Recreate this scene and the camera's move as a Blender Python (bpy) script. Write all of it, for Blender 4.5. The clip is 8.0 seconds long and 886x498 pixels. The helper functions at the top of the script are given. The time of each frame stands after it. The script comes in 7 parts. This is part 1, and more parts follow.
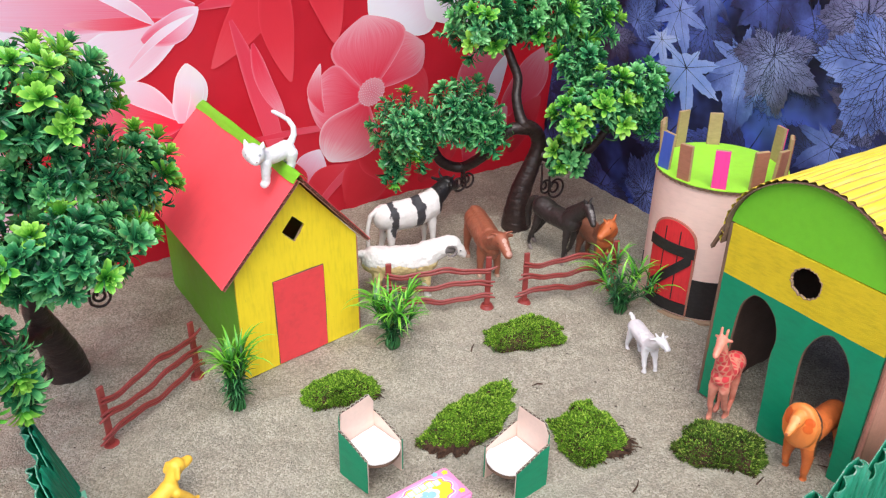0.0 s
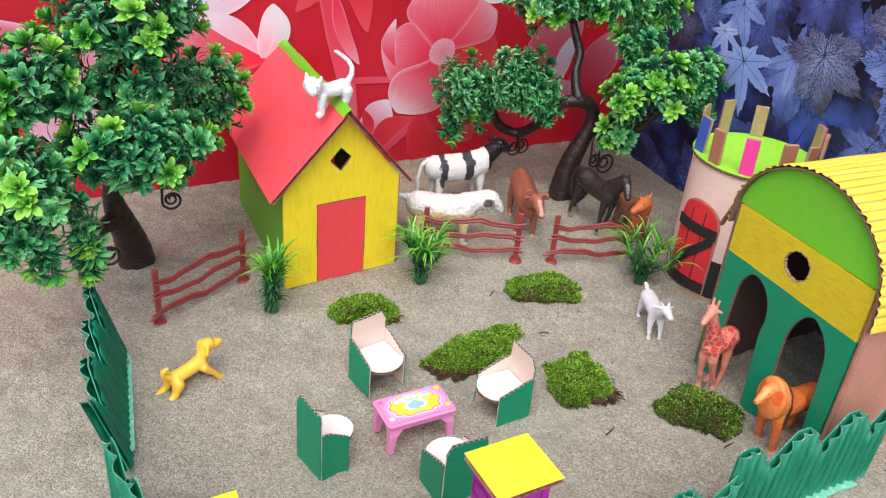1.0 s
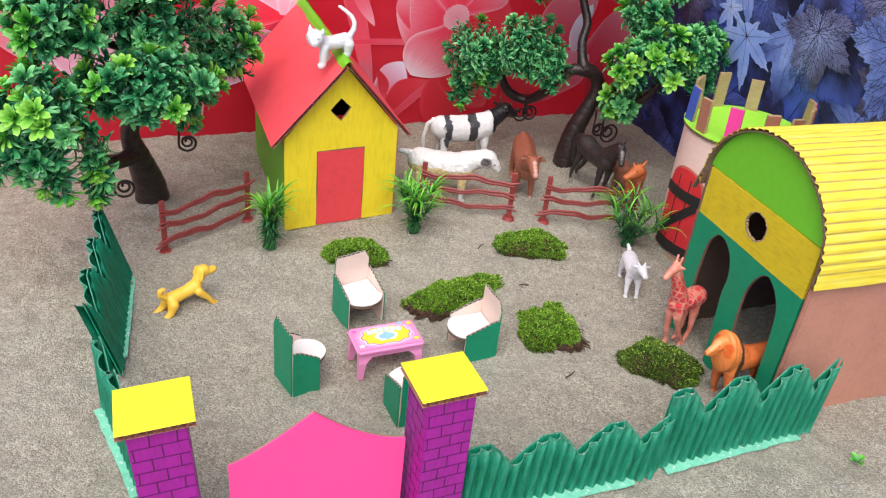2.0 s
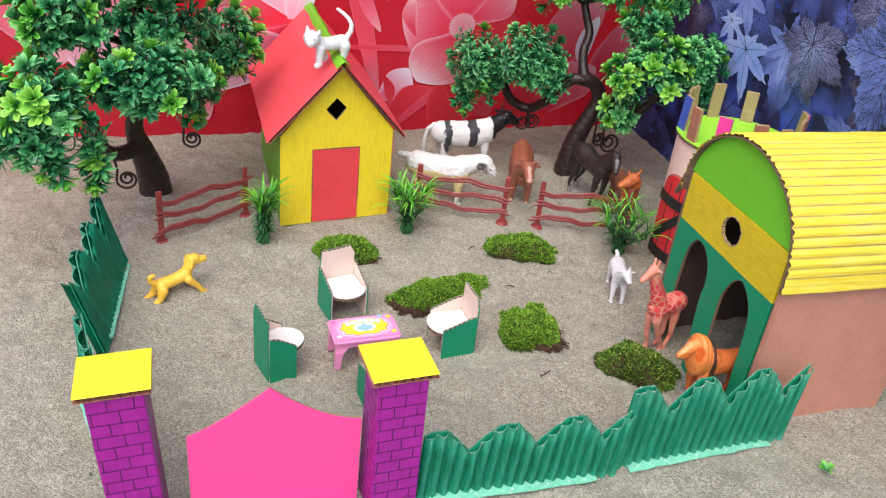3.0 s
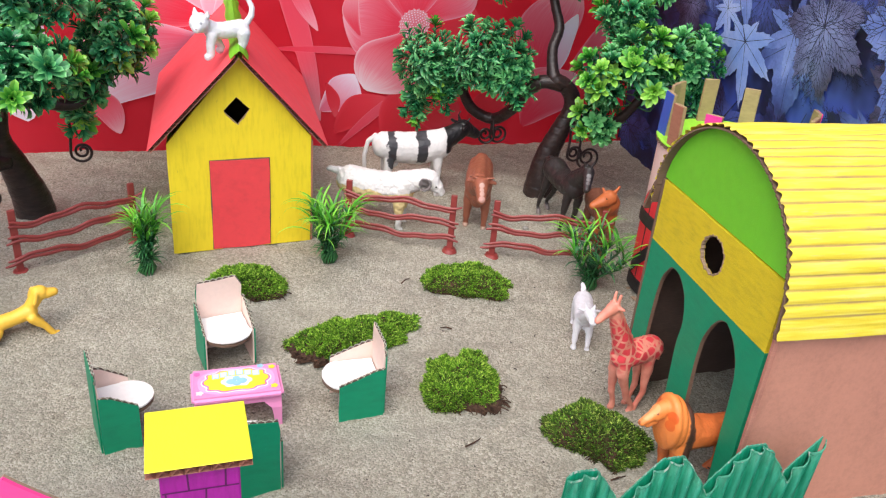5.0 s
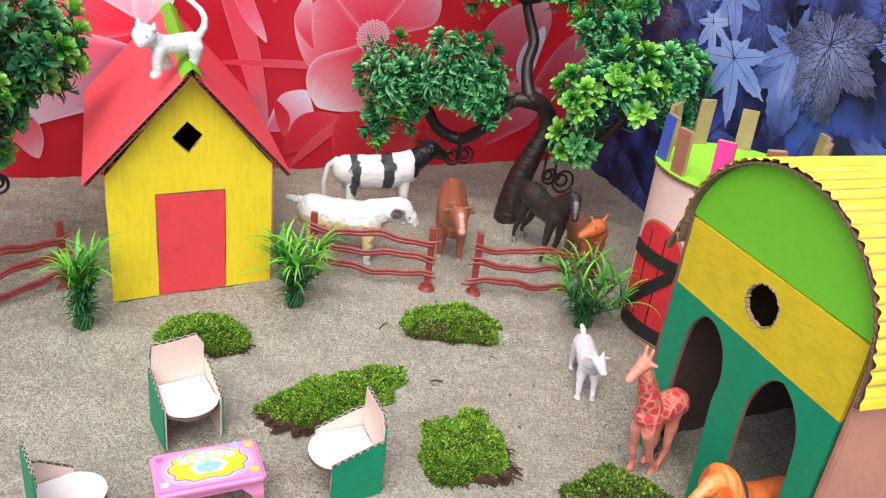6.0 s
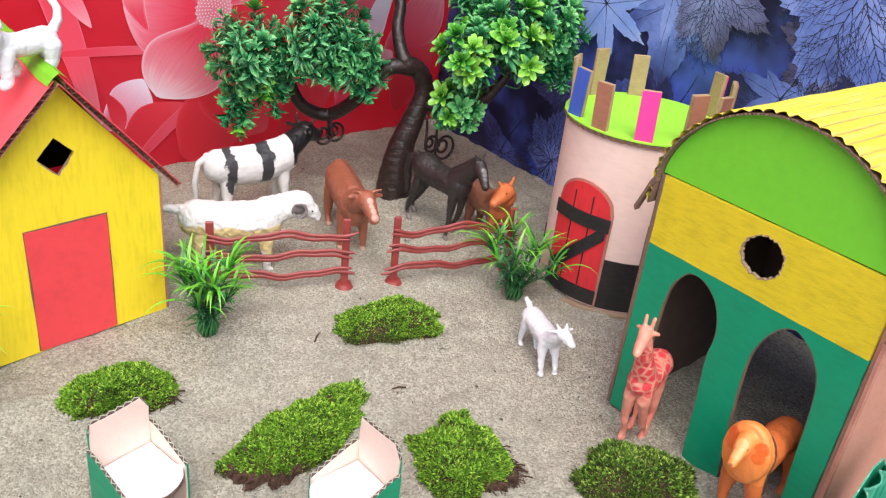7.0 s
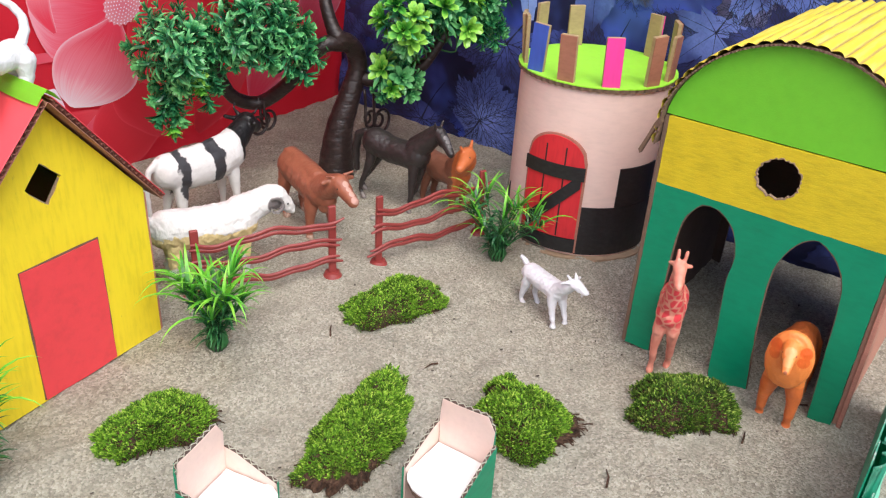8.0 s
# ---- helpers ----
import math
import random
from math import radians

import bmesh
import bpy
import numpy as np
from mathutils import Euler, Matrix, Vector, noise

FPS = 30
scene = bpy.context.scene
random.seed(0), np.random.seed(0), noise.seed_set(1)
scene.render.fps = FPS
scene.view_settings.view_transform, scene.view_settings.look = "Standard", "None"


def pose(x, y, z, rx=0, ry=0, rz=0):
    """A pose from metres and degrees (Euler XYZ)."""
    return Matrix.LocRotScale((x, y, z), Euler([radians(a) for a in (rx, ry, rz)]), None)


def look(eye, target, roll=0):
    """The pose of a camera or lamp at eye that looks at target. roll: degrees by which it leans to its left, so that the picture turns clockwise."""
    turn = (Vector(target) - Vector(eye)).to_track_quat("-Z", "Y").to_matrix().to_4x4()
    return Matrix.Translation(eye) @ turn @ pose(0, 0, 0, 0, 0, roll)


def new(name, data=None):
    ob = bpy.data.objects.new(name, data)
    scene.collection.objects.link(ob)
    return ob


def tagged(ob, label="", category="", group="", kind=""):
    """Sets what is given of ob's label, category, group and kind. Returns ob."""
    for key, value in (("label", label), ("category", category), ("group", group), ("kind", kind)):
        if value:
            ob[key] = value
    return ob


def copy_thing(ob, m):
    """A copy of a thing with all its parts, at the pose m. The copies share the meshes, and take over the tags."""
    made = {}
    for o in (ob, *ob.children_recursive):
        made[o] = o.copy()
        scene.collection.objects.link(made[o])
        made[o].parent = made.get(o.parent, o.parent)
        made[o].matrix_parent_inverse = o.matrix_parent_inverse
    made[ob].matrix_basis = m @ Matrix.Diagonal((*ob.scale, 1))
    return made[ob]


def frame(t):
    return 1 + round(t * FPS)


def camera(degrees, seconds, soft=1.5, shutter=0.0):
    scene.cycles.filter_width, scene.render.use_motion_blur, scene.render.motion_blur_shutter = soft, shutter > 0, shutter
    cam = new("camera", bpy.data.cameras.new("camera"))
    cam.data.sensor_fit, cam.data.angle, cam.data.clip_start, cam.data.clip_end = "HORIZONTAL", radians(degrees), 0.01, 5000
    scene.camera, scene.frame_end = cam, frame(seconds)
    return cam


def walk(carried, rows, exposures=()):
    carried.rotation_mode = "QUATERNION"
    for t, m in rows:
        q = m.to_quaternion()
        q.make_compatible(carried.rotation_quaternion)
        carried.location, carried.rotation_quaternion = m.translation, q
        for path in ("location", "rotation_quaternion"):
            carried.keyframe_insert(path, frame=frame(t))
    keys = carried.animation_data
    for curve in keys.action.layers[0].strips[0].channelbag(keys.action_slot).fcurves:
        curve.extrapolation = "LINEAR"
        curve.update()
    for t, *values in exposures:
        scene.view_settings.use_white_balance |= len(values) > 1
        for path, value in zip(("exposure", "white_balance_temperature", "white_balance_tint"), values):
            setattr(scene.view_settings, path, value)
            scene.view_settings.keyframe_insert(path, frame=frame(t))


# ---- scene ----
# The camera: seconds, eye, yaw to the left of +y, pitch, lean
cam = camera(56.9, 8.0, 1.2)
ROWS = [
    (0, 0.0006, 0.0020, 0.5070, -35.68, -28.33, 0.92),
    (0.5, -0.0028, -0.0568, 0.4997, -32.20, -29.25, 2.88),
    (1, 0.0172, -0.1071, 0.5088, -28.12, -29.77, 5.15),
    (1.5, 0.0382, -0.1549, 0.5075, -25.80, -30.18, 6.16),
    (1.7, 0.0498, -0.1700, 0.5077, -24.89, -31.02, 6.22),
    (2.8, 0.0872, -0.2376, 0.4973, -21.89, -30.72, 6.95),
    (3, 0.1050, -0.2367, 0.4995, -20.78, -30.07, 6.64),
    (3.5, 0.1640, -0.2242, 0.4736, -18.78, -28.49, 5.84),
    (4, 0.2166, -0.2029, 0.4538, -17.93, -27.92, 5.29),
    (4.2, 0.2311, -0.1919, 0.4405, -17.91, -27.65, 5.27),
    (5.3, 0.2605, -0.0895, 0.4033, -18.18, -27.17, 5.45),
    (5.5, 0.2537, -0.0694, 0.3997, -19.71, -26.66, 6.29),
    (6, 0.2259, -0.0158, 0.3926, -24.79, -26.42, 7.26),
    (6.5, 0.1802, 0.0481, 0.3802, -33.54, -26.79, 7.43),
    (7, 0.1451, 0.1074, 0.3764, -42.91, -27.66, 6.64),
    (7.5, 0.1058, 0.1556, 0.3701, -49.86, -28.31, 5.01),
    (8, 0.0595, 0.2065, 0.3660, -56.14, -28.81, 3.71),
]


def aim(x, y, z, yaw, pitch, lean):
    a, b = radians(yaw), radians(pitch)
    way = Vector((-math.sin(a) * math.cos(b), math.cos(a) * math.cos(b), math.sin(b)))
    return look((x, y, z), Vector((x, y, z)) + way, lean)


EXPOSURES = [(0.0, 0.62, 6350, 9), (0.5, 0.58, 6350, 9), (1.5, 0.47, 6350, 9), (3.0, 0.49, 6350, 9), (4.0, 0.55, 6350, 9), (5.5, 0.59, 6350, 9), (6.5, 0.70, 6350, 9), (7.0, 0.78, 6350, 9), (7.5, 0.74, 6350, 9), (8.0, 0.65, 6350, 9)]
walk(cam, [(row[0], aim(*row[1:])) for row in ROWS], EXPOSURES)

# ---- light: a bright overcast sky ----
world = bpy.data.worlds.new("overcast_sky")
scene.world = world
world.use_nodes = True
wn = world.node_tree
sky = wn.nodes.new("ShaderNodeTexSky")
sky.sky_type = "NISHITA"
sky.sun_disc = False
sky.sun_elevation, sky.sun_rotation = radians(58), radians(214)
sky.dust_density, sky.air_density = 4.0, 1.0
wn.nodes["Background"].inputs["Strength"].default_value = 0.15
wn.links.new(sky.outputs[0], wn.nodes["Background"].inputs["Color"])
sun = new("sun", bpy.data.lights.new("sun", "SUN"))
sun.data.energy, sun.data.angle, sun.data.color = 1.5, radians(75), (1.0, 0.98, 0.97)
sun.matrix_world = look((-1.3, -1.95, 3.8), (0.0, 0.0, 0.0))


# ---- materials ----
class Nodes:
    """A principled material that is put together node by node."""

    def __init__(self, name, rough=0.6):
        self.mat = bpy.data.materials.new(name)
        self.mat.use_nodes = True
        self.tree = self.mat.node_tree
        self.bsdf = self.tree.nodes["Principled BSDF"]
        self.bsdf.inputs["Roughness"].default_value = rough

    def add(self, kind, **sockets):
        node = self.tree.nodes.new(kind)
        for key, value in sockets.items():
            self.feed(node.inputs[key.replace("_", " ")], value)
        return node

    def feed(self, socket, value):
        if isinstance(value, bpy.types.NodeSocket):
            self.tree.links.new(value, socket)
        else:
            socket.default_value = value

    def coords(self, stretch=(1, 1, 1), out="Object"):
        tc = self.add("ShaderNodeTexCoord")
        mp = self.add("ShaderNodeMapping", Vector=tc.outputs[out], Scale=stretch)
        return mp.outputs[0]

    def noise(self, vec, scale, detail=3.0, rough=0.6):
        return self.add("ShaderNodeTexNoise", Vector=vec, Scale=scale, Detail=detail, Roughness=rough).outputs["Fac"]

    def ramp(self, fac, *stops):
        node = self.add("ShaderNodeValToRGB", Fac=fac)
        els = node.color_ramp.elements
        while len(els) < len(stops):
            els.new(0.5)
        for el, (pos, col) in zip(els, stops):
            el.position = pos
            el.color = (*col, 1) if not isinstance(col, (int, float)) else (col, col, col, 1)
        return node.outputs["Color"]

    def mix(self, fac, a, b, blend="MIX"):
        node = self.add("ShaderNodeMix")
        node.data_type, node.blend_type = "RGBA", blend
        self.feed(node.inputs[0], fac)
        for n, v in ((6, a), (7, b)):
            self.feed(node.inputs[n], (*v, 1) if isinstance(v, tuple) and len(v) == 3 else v)
        return node.outputs[2]

    def math(self, op, a, b=0.0, c=0.0):
        node = self.add("ShaderNodeMath")
        node.operation = op
        for n, v in enumerate((a, b, c)):
            self.feed(node.inputs[n], v)
        return node.outputs[0]

    def bump(self, height, strength=0.3, distance=0.0005):
        node = self.add("ShaderNodeBump", Height=height, Strength=strength, Distance=distance)
        self.feed(self.bsdf.inputs["Normal"], node.outputs[0])

    def color(self, value):
        self.feed(self.bsdf.inputs["Base Color"], (*value, 1) if isinstance(value, tuple) else value)
        return self.mat

    def rough(self, value):
        self.feed(self.bsdf.inputs["Roughness"], value)


def shade(c, k):
    return tuple(min(1.0, v * k) for v in c)


def paint(name, col, dark=0.78, light=1.12, stretch=(60, 60, 8), rough=0.55, wear=None, wear_at=0.72, bump=0.25):
    """Poster paint on cardboard: brush strokes, thin spots, slight relief."""
    n = Nodes(name, rough)
    strokes = n.noise(n.coords(stretch), 6.0, 4.0)
    blotch = n.noise(n.coords(), 45.0, 3.0)
    both = n.math("ADD", n.math("MULTIPLY", strokes, 0.6), n.math("MULTIPLY", blotch, 0.4))
    c = n.ramp(both, (0.32, shade(col, dark)), (0.5, col), (0.68, shade(col, light)))
    if wear:
        spots = n.ramp(n.noise(n.coords((40, 40, 14)), 7.0, 5.0, 0.7), (wear_at - 0.06, 0.0), (wear_at + 0.04, 1.0))
        c = n.mix(spots, c, wear)
    n.rough(n.math("MULTIPLY_ADD", blotch, 0.25, rough - 0.12))
    n.bump(n.math("ADD", strokes, n.noise(n.coords(), 900.0, 2.0)), bump, 0.0004)
    return n.color(c)


def plastic(name, col, rough=0.4, dirt=0.85, scale=90.0):
    n = Nodes(name, rough)
    f = n.noise(n.coords(), scale, 4.0)
    n.bump(n.noise(n.coords(), 500.0, 3.0), 0.2, 0.0004)
    n.rough(n.math("MULTIPLY_ADD", f, 0.25, rough - 0.1))
    return n.color(n.ramp(f, (0.3, shade(col, dirt)), (0.6, col), (0.8, shade(col, 1.08))))


def sand_material():
    n = Nodes("dry_river_sand", 0.95)
    v = n.coords()
    grain = n.add("ShaderNodeTexVoronoi", Vector=v, Scale=680.0)
    fine = n.noise(v, 1100.0, 2.0, 0.7)
    mid = n.noise(v, 130.0, 5.0, 0.65)
    wide = n.noise(v, 9.0, 4.0, 0.6)
    sep = n.add("ShaderNodeSeparateColor", Color=grain.outputs["Color"])
    speck = n.math("ADD", n.math("MULTIPLY", sep.outputs[0], 0.62), n.math("MULTIPLY", fine, 0.42))
    c = n.ramp(speck, (0.14, (0.158, 0.145, 0.111)), (0.36, (0.275, 0.254, 0.197)), (0.58, (0.374, 0.349, 0.278)), (0.90, (0.54, 0.513, 0.430)))
    c = n.mix(n.ramp(mid, (0.46, 0.0), (0.76, 0.44)), c, (0.215, 0.201, 0.153))
    patch = n.noise(v, 26.0, 5.0, 0.62)
    c = n.mix(n.ramp(patch, (0.48, 0.0), (0.70, 0.43)), c, (0.20, 0.187, 0.143))
    c = n.mix(n.ramp(wide, (0.35, 0.0), (0.75, 0.35)), c, (0.46, 0.445, 0.363))
    crumbs = n.ramp(n.noise(v, 260.0, 2.0, 0.5), (0.70, 0.0), (0.74, 0.65))
    c = n.mix(crumbs, c, (0.12, 0.10, 0.075))
    big = n.add("ShaderNodeTexVoronoi", Vector=v, Scale=330.0)
    h = n.math("ADD", n.math("MULTIPLY", grain.outputs["Distance"], -0.9), n.math("ADD", fine, n.math("MULTIPLY_ADD", mid, 1.0, n.math("MULTIPLY", big.outputs["Distance"], -0.35))))
    n.bump(h, 0.85, 0.0011)
    return n.color(c)


def cardboard_material(name="raw_cardboard", col=(0.36, 0.25, 0.16)):
    n = Nodes(name, 0.85)
    fib = n.noise(n.coords((30, 30, 300)), 5.0, 4.0)
    c = n.ramp(n.math("ADD", n.math("MULTIPLY", fib, 0.5), n.math("MULTIPLY", n.noise(n.coords(), 60.0), 0.5)), (0.3, shade(col, 0.7)), (0.55, col), (0.75, shade(col, 1.25)))
    n.bump(fib, 0.3, 0.0004)
    return n.color(c)


SAND = sand_material()
CARD = cardboard_material()
# raw cardboard with indoor shade put into its colour; chair edges use it too
CARD_DARK = cardboard_material("shade_darkened_cardboard", (0.10, 0.065, 0.05))
FLUTE = cardboard_material("fluted_cardboard_edge", (0.46, 0.20, 0.145))
TORN = cardboard_material("dark_torn_cardboard", (0.17, 0.105, 0.07))
PALE_TORN = cardboard_material("pale_torn_paper", (0.46, 0.46, 0.36))
YELLOW = paint("yellow_poster_paint", (0.86, 0.66, 0.02), 0.86, 1.05, wear=(0.46, 0.35, 0.04), wear_at=0.73)
BAND = paint("mustard_poster_paint", (0.66, 0.52, 0.015), 0.78, 1.10, (14, 14, 60), bump=0.7, wear=(0.40, 0.33, 0.06), wear_at=0.72)
CAP_YELLOW = paint("lemon_paint", (0.86, 0.79, 0.03), 0.93, 1.03)
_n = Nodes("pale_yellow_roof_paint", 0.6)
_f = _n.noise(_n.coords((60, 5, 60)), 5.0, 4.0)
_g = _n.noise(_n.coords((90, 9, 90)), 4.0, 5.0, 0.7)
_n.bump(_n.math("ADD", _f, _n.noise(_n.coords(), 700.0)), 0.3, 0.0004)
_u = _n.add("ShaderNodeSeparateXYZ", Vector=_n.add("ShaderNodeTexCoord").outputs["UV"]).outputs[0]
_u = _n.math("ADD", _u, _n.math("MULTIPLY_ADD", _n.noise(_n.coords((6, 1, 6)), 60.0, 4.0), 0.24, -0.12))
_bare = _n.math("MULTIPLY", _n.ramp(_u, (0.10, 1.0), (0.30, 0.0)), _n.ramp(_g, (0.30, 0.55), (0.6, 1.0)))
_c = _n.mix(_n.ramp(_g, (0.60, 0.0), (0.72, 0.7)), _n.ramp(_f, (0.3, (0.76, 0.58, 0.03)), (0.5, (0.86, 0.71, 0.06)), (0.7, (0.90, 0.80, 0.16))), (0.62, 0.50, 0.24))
ROOF_YELLOW = _n.color(_n.mix(_bare, _c, (0.42, 0.28, 0.10)))  # grooves the brush missed: bare board, its brown deepened to add groove shade
ROOF_RED = paint("coral_red_paint", (0.86, 0.085, 0.105), 0.93, 1.04, (10, 10, 10), 0.6, bump=0.12)
DOOR_RED = paint("red_door_paint", (0.78, 0.060, 0.070), 0.88, 1.05, (20, 20, 20))
GREEN = paint("emerald_paint", (0.0, 0.255, 0.125), 0.86, 1.10, (14, 14, 40), 0.5, bump=0.3, wear=(0.05, 0.36, 0.23), wear_at=0.74)
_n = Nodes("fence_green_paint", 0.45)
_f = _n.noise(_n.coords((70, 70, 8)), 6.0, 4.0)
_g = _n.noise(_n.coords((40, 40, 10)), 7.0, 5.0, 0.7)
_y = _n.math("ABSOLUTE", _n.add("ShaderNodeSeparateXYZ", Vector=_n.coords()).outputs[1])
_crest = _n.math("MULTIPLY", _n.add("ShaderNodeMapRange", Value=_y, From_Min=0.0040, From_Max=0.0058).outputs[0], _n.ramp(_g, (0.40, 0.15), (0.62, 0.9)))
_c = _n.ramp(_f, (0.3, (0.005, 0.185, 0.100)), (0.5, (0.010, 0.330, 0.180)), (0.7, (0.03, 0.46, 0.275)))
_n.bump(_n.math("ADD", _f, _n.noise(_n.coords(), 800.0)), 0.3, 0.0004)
FENCE_GREEN = _n.color(_n.mix(_n.ramp(_g, (0.66, 0.0), (0.74, 0.8)), _n.mix(_crest, _c, (0.06, 0.46, 0.30)), (0.42, 0.62, 0.50)))  # rubbed paint; crests also coloured lighter to carry the flutes' light and shade
FENCE_EDGE = paint("rubbed_green_edge", (0.06, 0.30, 0.19), 0.6, 1.3, (90, 90, 90), 0.7, wear=(0.40, 0.46, 0.40), wear_at=0.60)
MINT = paint("mint_paint", (0.20, 0.62, 0.43), 0.8, 1.15, (25, 25, 25), wear=(0.75, 0.78, 0.72), wear_at=0.62)
LIME = paint("lime_paint", (0.16, 0.55, 0.025), 0.93, 1.05, (20, 20, 20), 0.55)
LEAF_LIME = paint("grass_green_paint", (0.13, 0.40, 0.02), 0.9, 1.07, (20, 20, 20))
BRIGHT_LIME = paint("bright_lime_paint", (0.36, 0.82, 0.05), 0.95, 1.04, (20, 20, 20))
PEACH = paint("pale_peach_paint", (0.83, 0.63, 0.56), 0.93, 1.05, (14, 14, 50))
TOWER_RED = paint("deep_red_paint", (0.66, 0.026, 0.036), 0.80, 1.10, (60, 60, 10))
TERRACOTTA = paint("salmon_brown_paint", (0.52, 0.24, 0.17), 0.86, 1.08, (14, 50, 50), 0.6, bump=0.45)
CHAIR_IN = paint("pale_salmon_card", (0.78, 0.60, 0.52), 0.93, 1.04, (40, 40, 40), wear=(0.62, 0.42, 0.33), wear_at=0.76)
WHITE_CARD = paint("white_card", (0.84, 0.83, 0.80), 0.95, 1.03, (30, 30, 30))
BLACK = paint("black_paint", (0.018, 0.017, 0.018), 0.6, 1.6, (30, 30, 60), 0.5)
DARK_LINE = paint("dark_purple_ink", (0.10, 0.005, 0.09), 0.7, 1.3)
PURPLE = paint("purple_paint", (0.335, 0.008, 0.275), 0.78, 1.18, (70, 70, 12), 0.4, wear=(0.55, 0.10, 0.46), wear_at=0.75)
PINK = paint("hot_pink_paint", (0.93, 0.07, 0.31), 0.95, 1.04, (30, 30, 30), 0.5)
BLUE = paint("blue_paint", (0.05, 0.11, 0.50), 0.9, 1.1)
MAGENTA = paint("magenta_paint", (0.82, 0.05, 0.32), 0.92, 1.06)
BROWN_CARD = paint("reddish_brown_card", (0.36, 0.16, 0.10), 0.8, 1.12, (20, 20, 60))
TAN_CARD = paint("khaki_card", (0.40, 0.29, 0.15), 0.8, 1.15, (20, 20, 60))
FENCE_RED = plastic("maroon_plastic", (0.28, 0.045, 0.04), 0.38)
TABLE_PINK = plastic("pink_plastic", (0.83, 0.30, 0.56), 0.32, 0.95)


# ---- building blocks ----
def part(name, bm, material, parent=None, label="", smooth=False, kind=""):
    """Links a bmesh as one mesh object under a thing or a part."""
    me = bpy.data.meshes.new(name)
    bmesh.ops.recalc_face_normals(bm, faces=bm.faces[:])
    bm.to_mesh(me)
    bm.free()
    me.materials.append(material)
    if smooth:
        me.shade_smooth()
    ob = new(name, me)
    ob.parent = parent
    return tagged(ob, label, "", "", kind)


def thing(name, m, label, category, group="", kind=""):
    ob = new(name)
    ob.empty_display_size = 0.02
    ob.matrix_basis = m
    return tagged(ob, label, category, group, kind)


def box_bm(x0, x1, y0, y1, z0, z1, bevel=0.0, segs=1):
    bm = bmesh.new()
    bmesh.ops.create_cube(bm, size=1.0, matrix=Matrix.Translation(((x0 + x1) / 2, (y0 + y1) / 2, (z0 + z1) / 2)) @ Matrix.Diagonal((x1 - x0, y1 - y0, z1 - z0, 1)))
    if bevel:
        bmesh.ops.bevel(bm, geom=bm.edges[:], offset=bevel, segments=segs, affect="EDGES")
    return bm


def sheet_bm(outline, holes=(), thick=0.003, m=Matrix()):
    """A flat board: an outline with holes in local x and z, as thick as told along +y."""
    bm = bmesh.new()
    for loop in (outline, *holes):
        vs = [bm.verts.new((p[0], 0.0, p[1])) for p in loop]
        for a, b in zip(vs, vs[1:] + vs[:1]):
            bm.edges.new((a, b))
    bmesh.ops.triangle_fill(bm, edges=bm.edges[:], use_beauty=True)
    got = bmesh.ops.extrude_face_region(bm, geom=bm.faces[:])
    bmesh.ops.translate(bm, vec=(0, thick, 0), verts=[g for g in got["geom"] if isinstance(g, bmesh.types.BMVert)])
    bmesh.ops.transform(bm, matrix=m, verts=bm.verts[:])
    return bm


def jag(points, amount, step, rng):
    """An outline cut by hand: points between, each a little off."""
    out = []
    for a, b in zip(points, points[1:] + points[:1]):
        a, b = Vector(a), Vector(b)
        k = max(1, int((b - a).length / step))
        for i in range(k):
            p = a.lerp(b, i / k)
            out.append((p.x + rng.uniform(-amount, amount), p.y + rng.uniform(-amount, amount)))
    return out


def wave_bm(length, depth, height, period, m=Matrix(), thick=0.0009):
    """A fluted sheet: waves along x, straight along y."""
    bm = bmesh.new()
    k = max(8, int(length / period * 8))
    rows = []
    for i in range(k + 1):
        x = length * i / k
        z = height * 0.5 * (1 + math.sin(2 * math.pi * x / period))
        rows.append([bm.verts.new((x, y, z)) for y in (0.0, depth)])
    for a, b in zip(rows, rows[1:]):
        bm.faces.new((a[0], b[0], b[1], a[1]))
    bmesh.ops.solidify(bm, geom=bm.faces[:], thickness=thick)
    bmesh.ops.transform(bm, matrix=m, verts=bm.verts[:])
    return bm


def tube_bm(points, radii, sides=8, bm=None, cap=True):
    """A round limb through points, with a radius at each."""
    bm = bm or bmesh.new()
    rings, pts = [], [Vector(p) for p in points]
    up = Vector((0.31, 0.17, 0.93))
    for i, p in enumerate(pts):
        t = (pts[min(i + 1, len(pts) - 1)] - pts[max(i - 1, 0)]).normalized()
        side = t.cross(up)
        side = side.normalized() if side.length > 0.05 else t.cross(Vector((1, 0, 0))).normalized()
        up = side.cross(t).normalized()
        r = radii[i] if not isinstance(radii, float) else radii
        rings.append([bm.verts.new(p + r * (math.cos(a) * side + math.sin(a) * up)) for a in [2 * math.pi * k / sides for k in range(sides)]])
    for a, b in zip(rings, rings[1:]):
        for k in range(sides):
            bm.faces.new((a[k], a[(k + 1) % sides], b[(k + 1) % sides], b[k]))
    if cap:
        bm.faces.new(rings[0][::-1])
        bm.faces.new(rings[-1])
    return bm


def curve_points(pts, n):
    """A smooth line (Catmull-Rom) through points of any dimension."""
    pts = [Vector(p) for p in pts]
    out = []
    for i in range(len(pts) - 1):
        p0, p1, p2, p3 = pts[max(i - 1, 0)], pts[i], pts[i + 1], pts[min(i + 2, len(pts) - 1)]
        for k in range(n):
            t = k / n
            out.append(0.5 * ((2 * p1) + (p2 - p0) * t + (2 * p0 - 5 * p1 + 4 * p2 - p3) * t * t + (3 * p1 - p0 - 3 * p2 + p3) * t**3))
    return out + [pts[-1]]


